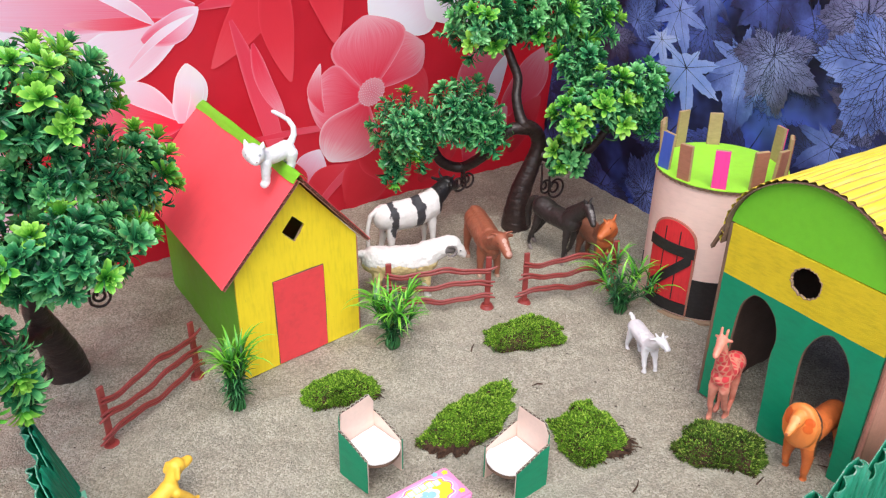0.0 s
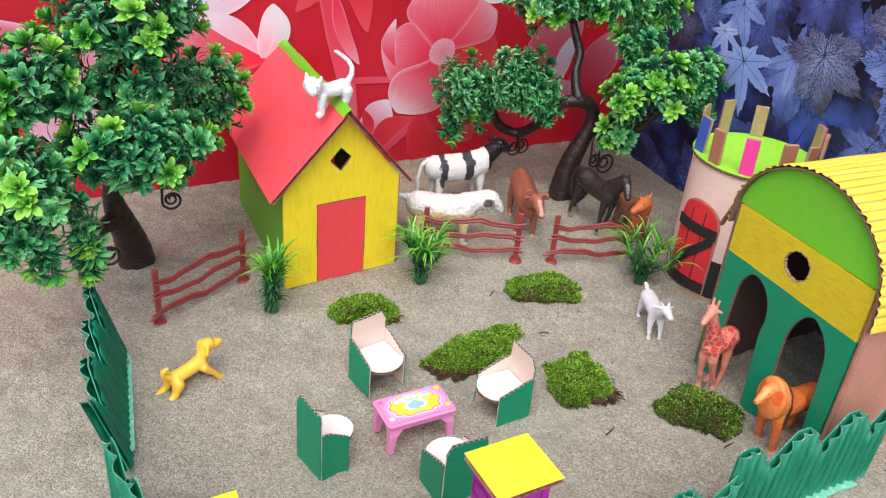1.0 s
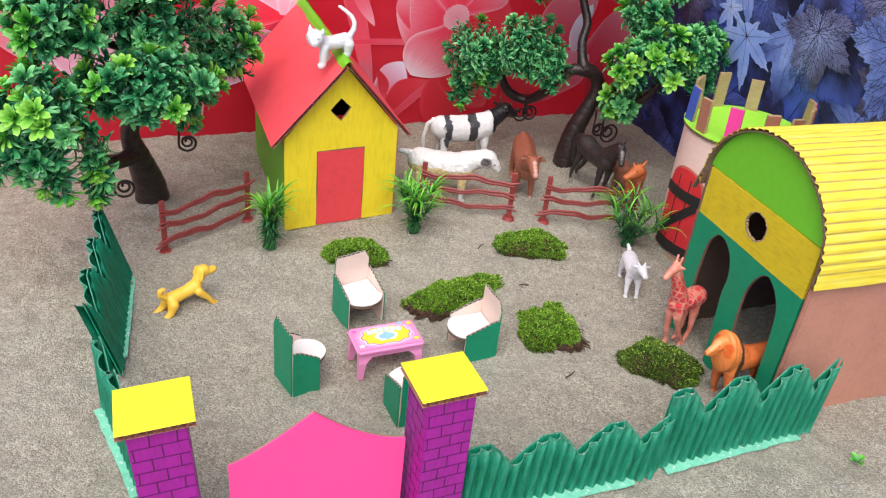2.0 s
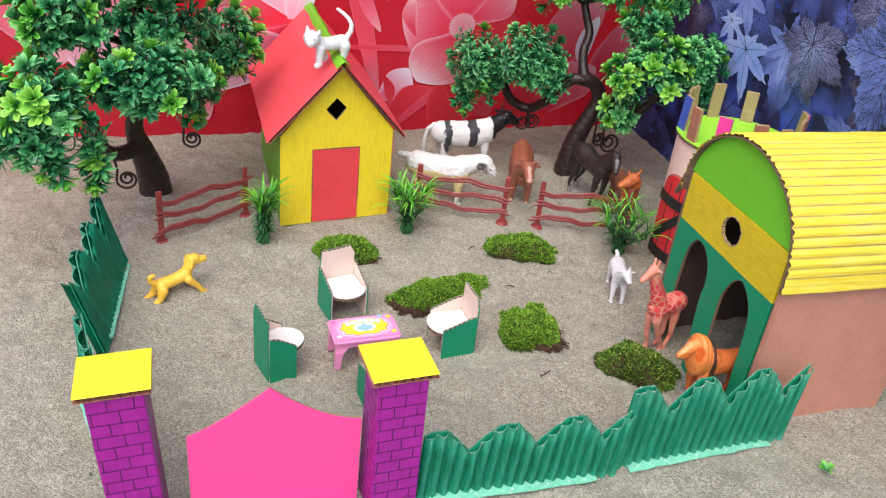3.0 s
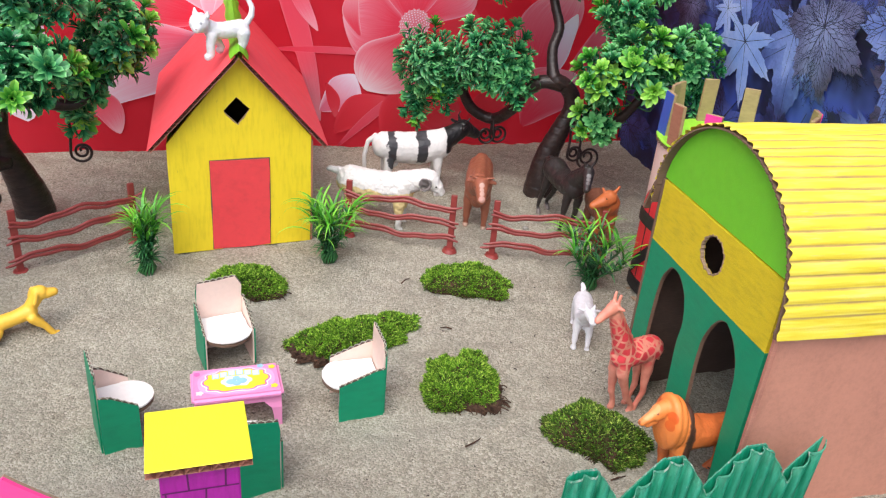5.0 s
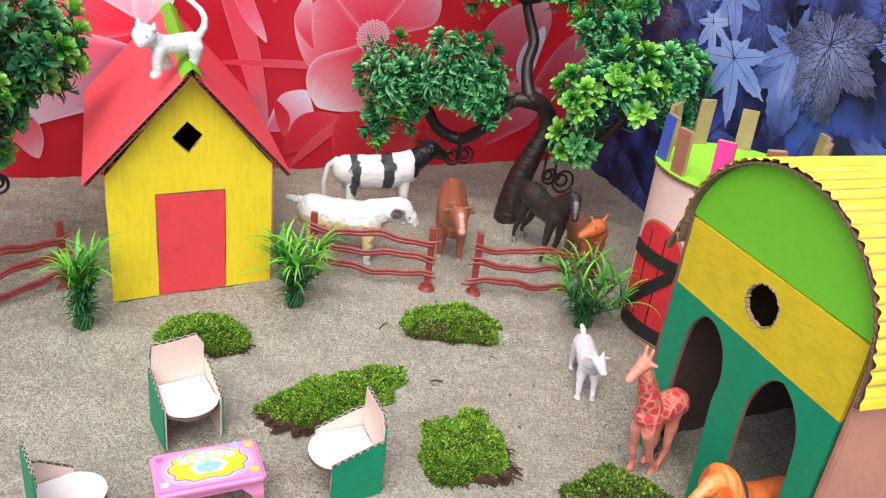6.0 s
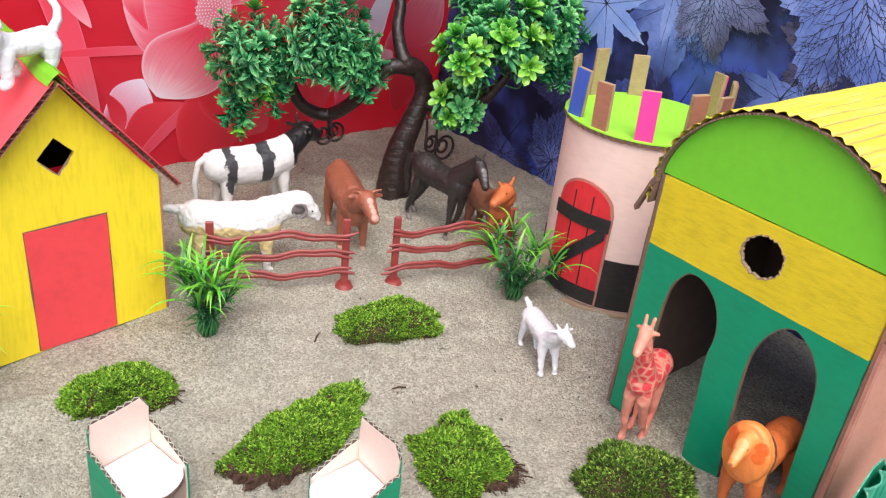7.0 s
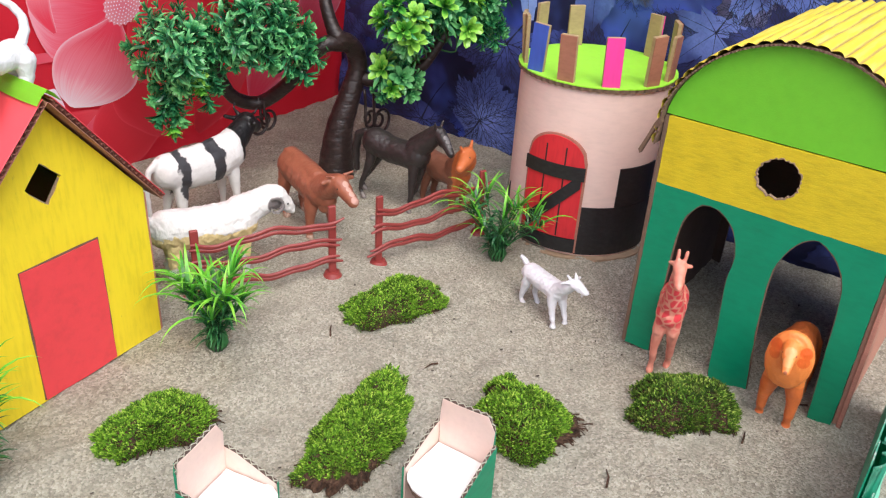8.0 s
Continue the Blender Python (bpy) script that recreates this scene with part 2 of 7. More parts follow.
# ---- the ground ----
def ground_z(x, y):
    """Height of the sand: a shallow dish in the yard, a little higher at the back."""
    z = 0.004 - 0.019 * math.exp(-(((x - 0.22) / 0.24) ** 2) - ((y - 0.40) / 0.15) ** 2)
    z -= 0.011 * math.exp(-(((x - 0.58) / 0.11) ** 2) - ((y - 0.40) / 0.13) ** 2)
    z -= 0.004 * math.exp(-(((y - 0.2) / 0.1) ** 2))
    if 0.808 < x < 0.87 and 0.10 < y < 0.41:
        z -= 0.035  # the sand ends behind the barn
    return z


def lines(a, b, step, far):
    inner = list(np.arange(a, b, step))
    out = []
    d, g = step, 1.6
    while d < far:
        d *= g
        out.append(d)
    return [a - v for v in reversed(out)] + inner + [inner[-1] + v for v in out]


def build_ground():
    xs, ys = lines(-0.15, 0.9, 0.004, 60.0), lines(0.05, 0.95, 0.004, 60.0)
    verts = []
    for y in ys:
        for x in xs:
            z = ground_z(x, y)
            if -0.6 < x < 1.2 and -0.5 < y < 1.2:
                z += 0.0026 * noise.noise((x * 22, y * 22, 3.1)) + 0.0026 * noise.noise((x * 62, y * 62, 7.7)) + 0.0013 * noise.noise((x * 150, y * 150, 1.2))
            verts.append((x, y, z))
    w = len(xs)
    faces = [(j * w + i, j * w + i + 1, (j + 1) * w + i + 1, (j + 1) * w + i) for j in range(len(ys) - 1) for i in range(w - 1)]
    me = bpy.data.meshes.new("ground")
    me.from_pydata(verts, [], faces)
    me.materials.append(SAND)
    me.shade_smooth()
    return tagged(new("ground", me), "grey-brown dry sand with coarse grains, uneven and scuffed", "ground", "", "structure")


build_ground()


# ---- the two printed cloths that close the place behind ----
def plain_print(name, stops, scale):
    n = Nodes(name, 0.7)
    f = n.noise(n.coords(), scale, 3.0, 0.5)
    n.bump(n.noise(n.coords(), 25.0, 2.0), 0.15, 0.004)
    return n.color(n.ramp(f, *stops))


RED_CLOTH = plain_print("red_printed_cloth", ((0.3, (0.74, 0.018, 0.045)), (0.5, (0.86, 0.034, 0.070)), (0.7, (0.90, 0.052, 0.090))), 5.0)
BLUE_CLOTH = plain_print("navy_printed_cloth", ((0.32, (0.012, 0.010, 0.018)), (0.46, (0.033, 0.040, 0.12)), (0.6, (0.12, 0.20, 0.66)), (0.75, (0.055, 0.045, 0.09))), 9.0)

RED_M = Matrix(((1, 0, 0, 0), (0, -1, -0.2, 0.932), (0, 0, 1, 0), (0, 0, 0, 1)))
BLUE_M = Matrix(((-0.05, -1, -0.09, 0.8615), (-1, 0.05, 0, 0.93), (0, 0, 1, 0), (0, 0, 0, 1)))


def cloth(name, m, x0, x1, top, material, label):
    """A hanging cloth: soft waves, a little thickness; local x along it, y towards the yard, z up."""
    bm = bmesh.new()
    nx, nz = 60, 24
    grid = [[bm.verts.new((x0 + (x1 - x0) * i / nx, -0.0020 - 0.0003 * (1 + math.sin(i * 0.55 + 0.2 * k)), -0.03 + (top + 0.03) * k / nz)) for i in range(nx + 1)] for k in range(nz + 1)]
    for a, b in zip(grid, grid[1:]):
        for i in range(nx):
            bm.faces.new((a[i], a[i + 1], b[i + 1], b[i]))
    bmesh.ops.solidify(bm, geom=bm.faces[:], thickness=0.001)
    bmesh.ops.transform(bm, matrix=m, verts=bm.verts[:])
    return tagged(part(name, bm, material, None, label, True), label, "cloth backdrop", "", "structure")


wall_red = cloth("backdrop_red", RED_M, -0.75, 0.875, 0.75, RED_CLOTH, "red cloth backdrop printed with large pink and white flowers")
wall_blue = cloth("backdrop_blue", BLUE_M, 0.005, 1.05, 0.75, BLUE_CLOTH, "navy blue cloth backdrop printed with maple leaves")


# ---- the printed motifs on the cloths ----
def petal_print(name, base, mid, edge, streaks=0.5, outline=0.4):
    """A printed petal: colour runs from base to rim, with fine lines along it."""
    n = Nodes(name, 0.7)
    uv = n.add("ShaderNodeTexCoord").outputs["UV"]
    sep = n.add("ShaderNodeSeparateXYZ", Vector=uv)
    across = n.math("ABSOLUTE", n.math("MULTIPLY_ADD", sep.outputs[0], 2.0, -1.0))
    rim = n.math("POWER", across, 3.0)
    f = n.math("MAXIMUM", n.math("POWER", sep.outputs[1], 1.3), n.math("MULTIPLY", rim, 0.7))
    lines_ = n.noise(n.add("ShaderNodeMapping", Vector=uv, Scale=(44, 1.2, 1)).outputs[0], 1.6, 2.0)
    f = n.math("ADD", f, n.math("MULTIPLY", n.math("SUBTRACT", lines_, 0.5), streaks))
    c = n.ramp(f, (0.12, base), (0.62, mid), (1.0, edge))
    line = n.ramp(n.math("MAXIMUM", across, sep.outputs[1]), (0.93, 0.0), (0.97, outline))
    return n.color(n.mix(line, c, edge))


PETAL_ROSE = petal_print("rose_petal_print", (0.84, 0.04, 0.09), (0.88, 0.17, 0.25), (0.92, 0.45, 0.54))
PETAL_PALE = petal_print("pale_petal_print", (0.86, 0.16, 0.27), (0.92, 0.52, 0.68), (0.94, 0.84, 0.98), 0.35)
PETAL_BLUSH = petal_print("blush_petal_print", (0.82, 0.05, 0.10), (0.88, 0.28, 0.36), (0.93, 0.76, 0.83), 0.4)
PETAL_WHITE = petal_print("white_petal_print", (0.90, 0.60, 0.74), (0.93, 0.87, 1.0), (0.95, 0.94, 1.0), 0.22)
PETAL_DEEP = petal_print("deep_red_petal_print", (0.70, 0.018, 0.040), (0.78, 0.034, 0.062), (0.84, 0.085, 0.12), 0.25, 0.35)
STEM_PRINT = petal_print("stem_print", (0.78, 0.05, 0.10), (0.83, 0.11, 0.17), (0.88, 0.27, 0.34), 0.5, 0.5)
DISC_PRINT = petal_print("flower_disc_print", (0.80, 0.20, 0.27), (0.82, 0.26, 0.32), (0.84, 0.34, 0.40), 0.5)


def flat(name, verts, faces, uvs, material, parent, m, label=""):
    me = bpy.data.meshes.new(name)
    me.from_pydata([m @ Vector(v) for v in verts], [], faces)
    layer = me.uv_layers.new(name="UVMap")
    for loop in me.loops:
        layer.data[loop.index].uv = uvs[loop.vertex_index]
    me.materials.append(material)
    ob = new(name, me)
    ob.parent = parent
    return tagged(ob, label)


print_layer = [0]


def petal(base, tip, width, bend, material, shape=1.0, parent=None, m=RED_M, name="printed_petal"):
    """A petal from base to tip on the cloth; shape below 1 is fuller near the tip."""
    parent = parent or wall_red
    print_layer[0] += 1
    y = -0.0008 + 0.00002 * print_layer[0]
    b, t = Vector(base), Vector(tip)
    d, side = t - b, Vector((-(t - b).y, (t - b).x)).normalized()
    verts, faces, uvs, k, w = [], [], [], 18, 8
    for i in range(k + 1):
        v = i / k
        mid = b + d * v + side * bend * math.sin(math.pi * v)
        half = width / 2 * max(0.02, math.sin(math.pi * min(0.995, 0.03 + 0.97 * v) ** (1 / shape) if shape < 1 else math.pi * (0.03 + 0.96 * v ** (1.0 / shape)))) ** 0.75
        half *= 1 + 0.05 * math.sin(v * 9 + print_layer[0])
        for j in range(w + 1):
            u = j / w
            p = mid + side * half * (2 * u - 1)
            verts.append((p.x, y, p.y))
            uvs.append((u, v))
    for i in range(k):
        for j in range(w):
            a = i * (w + 1) + j
            faces.append((a, a + 1, a + w + 2, a + w + 1))
    return flat(name, verts, faces, uvs, material, parent, m)


# the large bloom, its stems and leaves, then the open flower
petal((0.33, 0.36), (0.05, 0.45), 0.14, -0.01, PETAL_ROSE)
petal((0.285, 0.309), (0.02, 0.315), 0.10, 0.0, PETAL_WHITE)
petal((0.288, 0.312), (0.145, 0.262), 0.062, 0.010, PETAL_WHITE)
petal((0.296, 0.318), (0.03, 0.345), 0.062, -0.006, PETAL_PALE)
petal((0.265, 0.309), (0.165, 0.316), 0.014, 0.002, PETAL_ROSE)
petal((0.252, 0.306), (0.185, 0.350), 0.014, -0.004, PETAL_WHITE)
petal((0.238, 0.289), (0.300, 0.318), 0.034, -0.006, PETAL_PALE)
petal((0.222, 0.262), (0.295, 0.312), 0.010, 0.006, PETAL_WHITE)
petal((0.30, 0.318), (0.50, 0.340), 0.030, 0.006, STEM_PRINT)
petal((-0.05, 0.25), (0.06, 0.05), 0.12, 0.03, PETAL_PALE)
petal((-0.16, 0.30), (-0.02, 0.12), 0.10, 0.02, PETAL_ROSE)
petal((-0.10, 0.42), (-0.40, 0.30), 0.16, 0.02, PETAL_WHITE)
petal((-0.2, 0.15), (-0.42, 0.05), 0.12, 0.02, PETAL_ROSE)
petal((0.285, 0.17), (0.12, 0.13), 0.10, -0.015, PETAL_ROSE)
petal((0.275, 0.186), (0.165, 0.232), 0.065, 0.006, PETAL_ROSE)
petal((0.272, 0.192), (0.182, 0.250), 0.026, -0.010, PETAL_WHITE)
petal((0.28, 0.15), (0.12, 0.07), 0.09, -0.02, PETAL_PALE)
petal((0.12, 0.09), (0.16, 0.03), 0.035, 0.01, PETAL_ROSE)
petal((0.273, 0.187), (0.283, 0.258), 0.042, -0.008, PETAL_WHITE)
petal((0.280, 0.190), (0.290, 0.250), 0.016, -0.008, PETAL_WHITE)
petal((0.40, 0.40), (0.312, 0.247), 0.05, 0.012, PETAL_DEEP, name="printed_leaf")
petal((0.385, 0.38), (0.409, 0.215), 0.04, -0.008, PETAL_DEEP, name="printed_leaf")
petal((0.42, 0.36), (0.468, 0.255), 0.04, 0.01, PETAL_DEEP, name="printed_leaf")
petal((0.335, 0.30), (0.41, 0.045), 0.026, 0.006, STEM_PRINT, name="printed_leaf")
petal((0.36, 0.27), (0.402, 0.17), 0.020, -0.006, PETAL_ROSE, name="printed_leaf")
petal((0.345, 0.146), (0.50, 0.140), 0.010, 0.002, STEM_PRINT, name="printed_stem")
petal((0.41, 0.06), (0.452, 0.112), 0.052, -0.008, PETAL_PALE, 0.8)
petal((0.415, 0.10), (0.43, 0.05), 0.016, 0.004, PETAL_DEEP)
petal((0.43, 0.03), (0.505, 0.075), 0.045, 0.01, PETAL_DEEP)
petal((0.435, 0.005), (0.545, 0.11), 0.014, 0.004, STEM_PRINT, name="printed_stem")
petal((0.50, 0.01), (0.58, 0.085), 0.09, 0.01, PETAL_DEEP)
petal((0.515, 0.09), (0.60, 0.03), 0.07, 0.012, PETAL_DEEP)
petal((0.60, 0.36), (0.515, 0.275), 0.12, 0.02, PETAL_WHITE, 0.8)
petal((0.66, 0.34), (0.60, 0.27), 0.10, 0.01, PETAL_WHITE, 0.8)
petal((0.52, 0.36), (0.46, 0.44), 0.10, 0.0, PETAL_PALE)
petal((0.532, 0.17), (0.585, 0.095), 0.09, 0.01, PETAL_DEEP, 0.75)
petal((0.528, 0.18), (0.615, 0.15), 0.08, 0.01, PETAL_DEEP, 0.75)
petal((0.527, 0.185), (0.598, 0.238), 0.085, 0.012, PETAL_ROSE, 0.7)
petal((0.522, 0.182), (0.505, 0.285), 0.105, -0.004, PETAL_ROSE, 0.7)
petal((0.515, 0.18), (0.432, 0.19), 0.085, 0.004, PETAL_ROSE, 0.7)
petal((0.455, 0.165), (0.447, 0.232), 0.020, 0.010, PETAL_BLUSH)
petal((0.518, 0.172), (0.468, 0.090), 0.098, 0.008, PETAL_BLUSH, 0.7)
petal((0.705, 0.11), (0.735, 0.235), 0.09, 0.015, PETAL_ROSE, 0.8)
petal((0.735, 0.12), (0.745, 0.200), 0.030, 0.006, PETAL_WHITE)
petal((0.76, 0.10), (0.82, 0.20), 0.075, -0.01, PETAL_ROSE)
petal((0.70, 0.035), (0.765, 0.115), 0.085, 0.014, PETAL_ROSE, 0.8)
petal((0.79, 0.03), (0.83, 0.12), 0.06, 0.01, PETAL_DEEP)
petal((0.62, 0.02), (0.69, 0.09), 0.06, 0.01, PETAL_DEEP)


def print_disc(cx, cz, r):
    print_layer[0] += 1
    y = -0.0008 + 0.00002 * print_layer[0]
    verts, uvs, faces = [(cx, y, cz)], [(0.5, 0.0)], []
    for k in range(40):
        a = 2 * math.pi * k / 40
        q = r * (1 + (0.06 if k % 2 else -0.06))
        verts.append((cx + q * math.cos(a), y, cz + q * math.sin(a)))
        uvs.append((k / 40, 1.0))
        faces.append((0, k + 1, (k + 1) % 40 + 1))
    return flat("printed_flower_disc", verts, faces, uvs, DISC_PRINT, wall_red, RED_M)


print_disc(0.524, 0.181, 0.020)
verts, faces, uvs = [], [], []
for ring, count in ((0.0185, 30), (0.0155, 26), (0.0125, 21), (0.0095, 16), (0.0065, 11), (0.0035, 6)):
    for k in range(count):
        a = 2 * math.pi * (k + 0.5 * (count % 2)) / count
        x, z, q = 0.524 + ring * math.cos(a), 0.181 + ring * math.sin(a), 0.00085
        i = len(verts)
        verts += [(x + q * dx, -0.00078 + 0.00002 * print_layer[0], z + q * dz) for dx, dz in ((-1, 0), (0, -1), (1, 0), (0, 1))]
        uvs += [(0.5, 1.0)] * 4
        faces.append((i, i + 1, i + 2, i + 3))
flat("printed_dots", verts, faces, uvs, PETAL_PALE, wall_red, RED_M)


def leaf_print(name, dark, mid, light, fade=0.0):
    """A printed leaf, mottled from dark to light; fade: how far it sinks into the dark towards its tips."""
    n = Nodes(name, 0.7)
    sep = n.add("ShaderNodeSeparateXYZ", Vector=n.add("ShaderNodeTexCoord").outputs["UV"])
    f = n.math("ADD", n.math("MULTIPLY", sep.outputs[1], -fade), n.math("MULTIPLY_ADD", n.noise(n.coords(), 16.0, 4.0), 1.5, -0.22 + 0.5 * fade))
    c = n.ramp(f, (0.12, dark), (0.45, mid), (0.85, light))
    fine = n.noise(n.coords(), 420.0, 3.0)
    return n.color(n.mix(n.ramp(fine, (0.45, 0.0), (0.7, 0.22)), c, dark))


LEAF_PALE = leaf_print("pale_blue_leaf_print", (0.12, 0.21, 0.62), (0.26, 0.40, 0.88), (0.50, 0.62, 1.0), 0.2)
LEAF_BLUE = leaf_print("blue_leaf_print", (0.020, 0.026, 0.10), (0.078, 0.13, 0.43), (0.21, 0.31, 0.80), 0.45)
LEAF_CLEAR = leaf_print("clear_blue_leaf_print", (0.05, 0.08, 0.26), (0.15, 0.24, 0.66), (0.34, 0.46, 0.95), 0.3)
LEAF_GREY = leaf_print("grey_lilac_leaf_print", (0.026, 0.017, 0.028), (0.095, 0.100, 0.23), (0.26, 0.30, 0.60), 0.75)
LEAF_SILVER = leaf_print("silver_blue_leaf_print", (0.035, 0.028, 0.045), (0.125, 0.140, 0.32), (0.25, 0.31, 0.64), 0.6)
LEAF_NIGHT = leaf_print("night_blue_leaf_print", (0.016, 0.014, 0.045), (0.024, 0.034, 0.14), (0.09, 0.145, 0.55), 0.4)
VEIN = leaf_print("leaf_vein_print", (0.010, 0.012, 0.035), (0.018, 0.024, 0.065), (0.03, 0.045, 0.10))
leaf_layer = [0]


def printed_maple(cx, cz, r, turn, material, veined=True, wide=40.0, lobes=7, spread=47.0, stalk=0.7):
    """A printed maple leaf: lance-shaped lobes that run together near the foot; dark veins on the veined ones."""
    leaf_layer[0] += 1
    y = -0.0008 + 0.00002 * leaf_layer[0]
    rng = random.Random(leaf_layer[0] * 7)
    tips = []
    for k in range(lobes):
        u = k - (lobes - 1) / 2
        q = r * (1.0 - 0.055 * u * u) * rng.uniform(0.86, 1.06)
        tips.append((u * spread + rng.uniform(-7, 7), q, wide * rng.uniform(0.85, 1.15)))

    def radius(a):
        best = r * 0.24
        for at, q, w in tips:
            x = abs(a - at) / w
            if x < 1:
                best = max(best, q * (1 - x) ** (0.80 if veined else 0.95))
        return best

    verts, uvs, n = [(cx, y, cz)], [(0.5, 0.0)], 150
    ring = []
    for k in range(n):
        a = -180 + 360 * k / n
        rr = radius(a)
        rr *= 1 - (0.10 if veined else 0.09) * abs(math.sin(k * 1.05)) * (rr > 0.35 * r)
        ring.append((turn + a, rr))
    for at, q, w in tips:
        ring.append((turn + at, q))
    ring.sort()
    for a, rr in ring:
        verts.append((cx + rr * math.sin(radians(a)), y, cz + rr * math.cos(radians(a))))
        uvs.append((a / 360, min(1.0, rr / r)))
    n = len(ring)
    faces = [(0, 1 + k, 1 + (k + 1) % n) for k in range(n)]
    leaf = flat("printed_leaf", verts, faces, uvs, material, wall_blue, BLUE_M)
    verts, faces, uvs = [], [], []

    def strip(ax, az, bx, bz, w):
        d = Vector((bx - ax, bz - az))
        s = Vector((-d.y, d.x)).normalized() * w / 2
        i = len(verts)
        verts.extend([(ax - s.x, y + 0.00001, az - s.y), (ax + s.x, y + 0.00001, az + s.y), (bx + s.x * 0.35, y + 0.00001, bz + s.y * 0.35), (bx - s.x * 0.35, y + 0.00001, bz - s.y * 0.35)])
        uvs.extend([(0, 0)] * 4)
        faces.append((i, i + 1, i + 2, i + 3))

    def vein(ax, az, a, ln, w, bend, depth):
        """A bent vein that sends out thinner ones in turn."""
        steps = (3, 5, 9)[depth]
        for k in range(steps):
            bx, bz = ax + math.sin(a) * ln / steps, az + math.cos(a) * ln / steps
            strip(ax, az, bx, bz, w * (1 - 0.6 * k / steps))
            if depth and (k or depth > 1):
                for sgn in (-1, 1):
                    if rng.random() < 0.92:
                        s = rng.uniform(0, 1)
                        vein(ax + (bx - ax) * s, az + (bz - az) * s, a + sgn * rng.uniform(0.5, 0.8), ln * (0.60 if depth > 1 else 0.42) * (1 - 0.7 * k / steps), w * 0.68, -sgn * rng.uniform(0.0, 0.16), depth - 1)
            ax, az = bx, bz
            a += bend

    for at, q, _ in tips:
        a = radians(turn + at)
        vein(cx, cz, a, q * 0.94, r * (0.017 if veined else 0.014), rng.uniform(-0.06, 0.06), 2 if veined else 0)
    vein(cx, cz, radians(turn + 180 + rng.uniform(-25, 25)), r * stalk, r * 0.03, rng.uniform(-0.15, 0.15), 0)
    flat("leaf_veins", verts, faces, uvs, VEIN, leaf, BLUE_M)


# dim leaves first, the clear ones over them
filler = random.Random(12)
for row in range(5):
    for col in range(8):
        printed_maple(0.03 + col * 0.125 + filler.uniform(-0.04, 0.04), 0.03 + row * 0.115 + filler.uniform(-0.04, 0.04), filler.uniform(0.07, 0.105), filler.uniform(110, 250), (LEAF_NIGHT, LEAF_NIGHT, LEAF_BLUE, LEAF_GREY)[filler.randrange(4)] if row > 1 else LEAF_NIGHT, filler.random() < 0.7, 60.0, 5, 55.0)
printed_maple(0.162, 0.243, 0.055, 200, LEAF_GREY, True, 62, 5, 55)
printed_maple(0.20, 0.27, 0.055, 30, LEAF_BLUE, True, 62, 5, 55)
printed_maple(0.31, 0.325, 0.055, 170, LEAF_BLUE, False)
printed_maple(0.27, 0.295, 0.06, 205, LEAF_CLEAR, False, 40)
printed_maple(0.369, 0.256, 0.062, 190, LEAF_CLEAR, False, 40)
printed_maple(0.392, 0.328, 0.060, 175, LEAF_NIGHT, False, 48)
printed_maple(0.455, 0.31, 0.06, 140, LEAF_NIGHT, False, 44)
printed_maple(0.509, 0.335, 0.085, 150, LEAF_GREY, True, 70, 5, 55)
printed_maple(0.411, 0.272, 0.080, 165, LEAF_SILVER, True, 60, 7, 47)
printed_maple(0.543, 0.294, 0.094, 205, LEAF_CLEAR, True, 72, 5, 52)
printed_maple(0.498, 0.193, 0.065, 185, LEAF_BLUE, False, 44)
printed_maple(0.57, 0.18, 0.07, 220, LEAF_NIGHT, True, 66, 5, 55)
printed_maple(0.62, 0.31, 0.08, 200, LEAF_BLUE, True, 66, 5, 55)
printed_maple(0.68, 0.22, 0.09, 150, LEAF_GREY, True, 70, 5, 55)
printed_maple(0.236, 0.034, 0.085, 60, LEAF_BLUE, True, 76, 7, 50)
printed_maple(0.245, 0.254, 0.040, 165, LEAF_PALE, False, 38)
printed_maple(0.289, 0.228, 0.076, 168, LEAF_PALE, False, 42, 7, 45)


# ---- the red-roofed house ----
def fluted_slab(name, length, depth, parent, m, top, thick=0.0046, period=0.0062):
    """Corrugated board, local x along its length, y along the flutes, z its thickness: two liners and the flute between them."""
    bm = box_bm(0, length, 0, depth, thick - 0.0007, thick, 0.0003)
    bmesh.ops.transform(bm, matrix=m, verts=bm.verts[:])
    slab = part(name, bm, top, parent)
    bm = box_bm(0, length, 0.0004, depth - 0.0006, 0, 0.0005)
    bmesh.ops.transform(bm, matrix=m, verts=bm.verts[:])
    part("lower_liner", bm, FLUTE, slab)
    part("flute_sheet", wave_bm(length - 0.0006, depth - 0.0004, thick - 0.0016, period, m @ Matrix.Translation((0.0003, -0.0006, 0.0008)), 0.0005), FLUTE, slab, "brown fluted cardboard edge")
    return slab


def slope(x0, z0, x1, z1, y):
    return Matrix.Translation((x0, y, z0)) @ Matrix.Rotation(-math.atan2(z1 - z0, x1 - x0), 4, "Y")


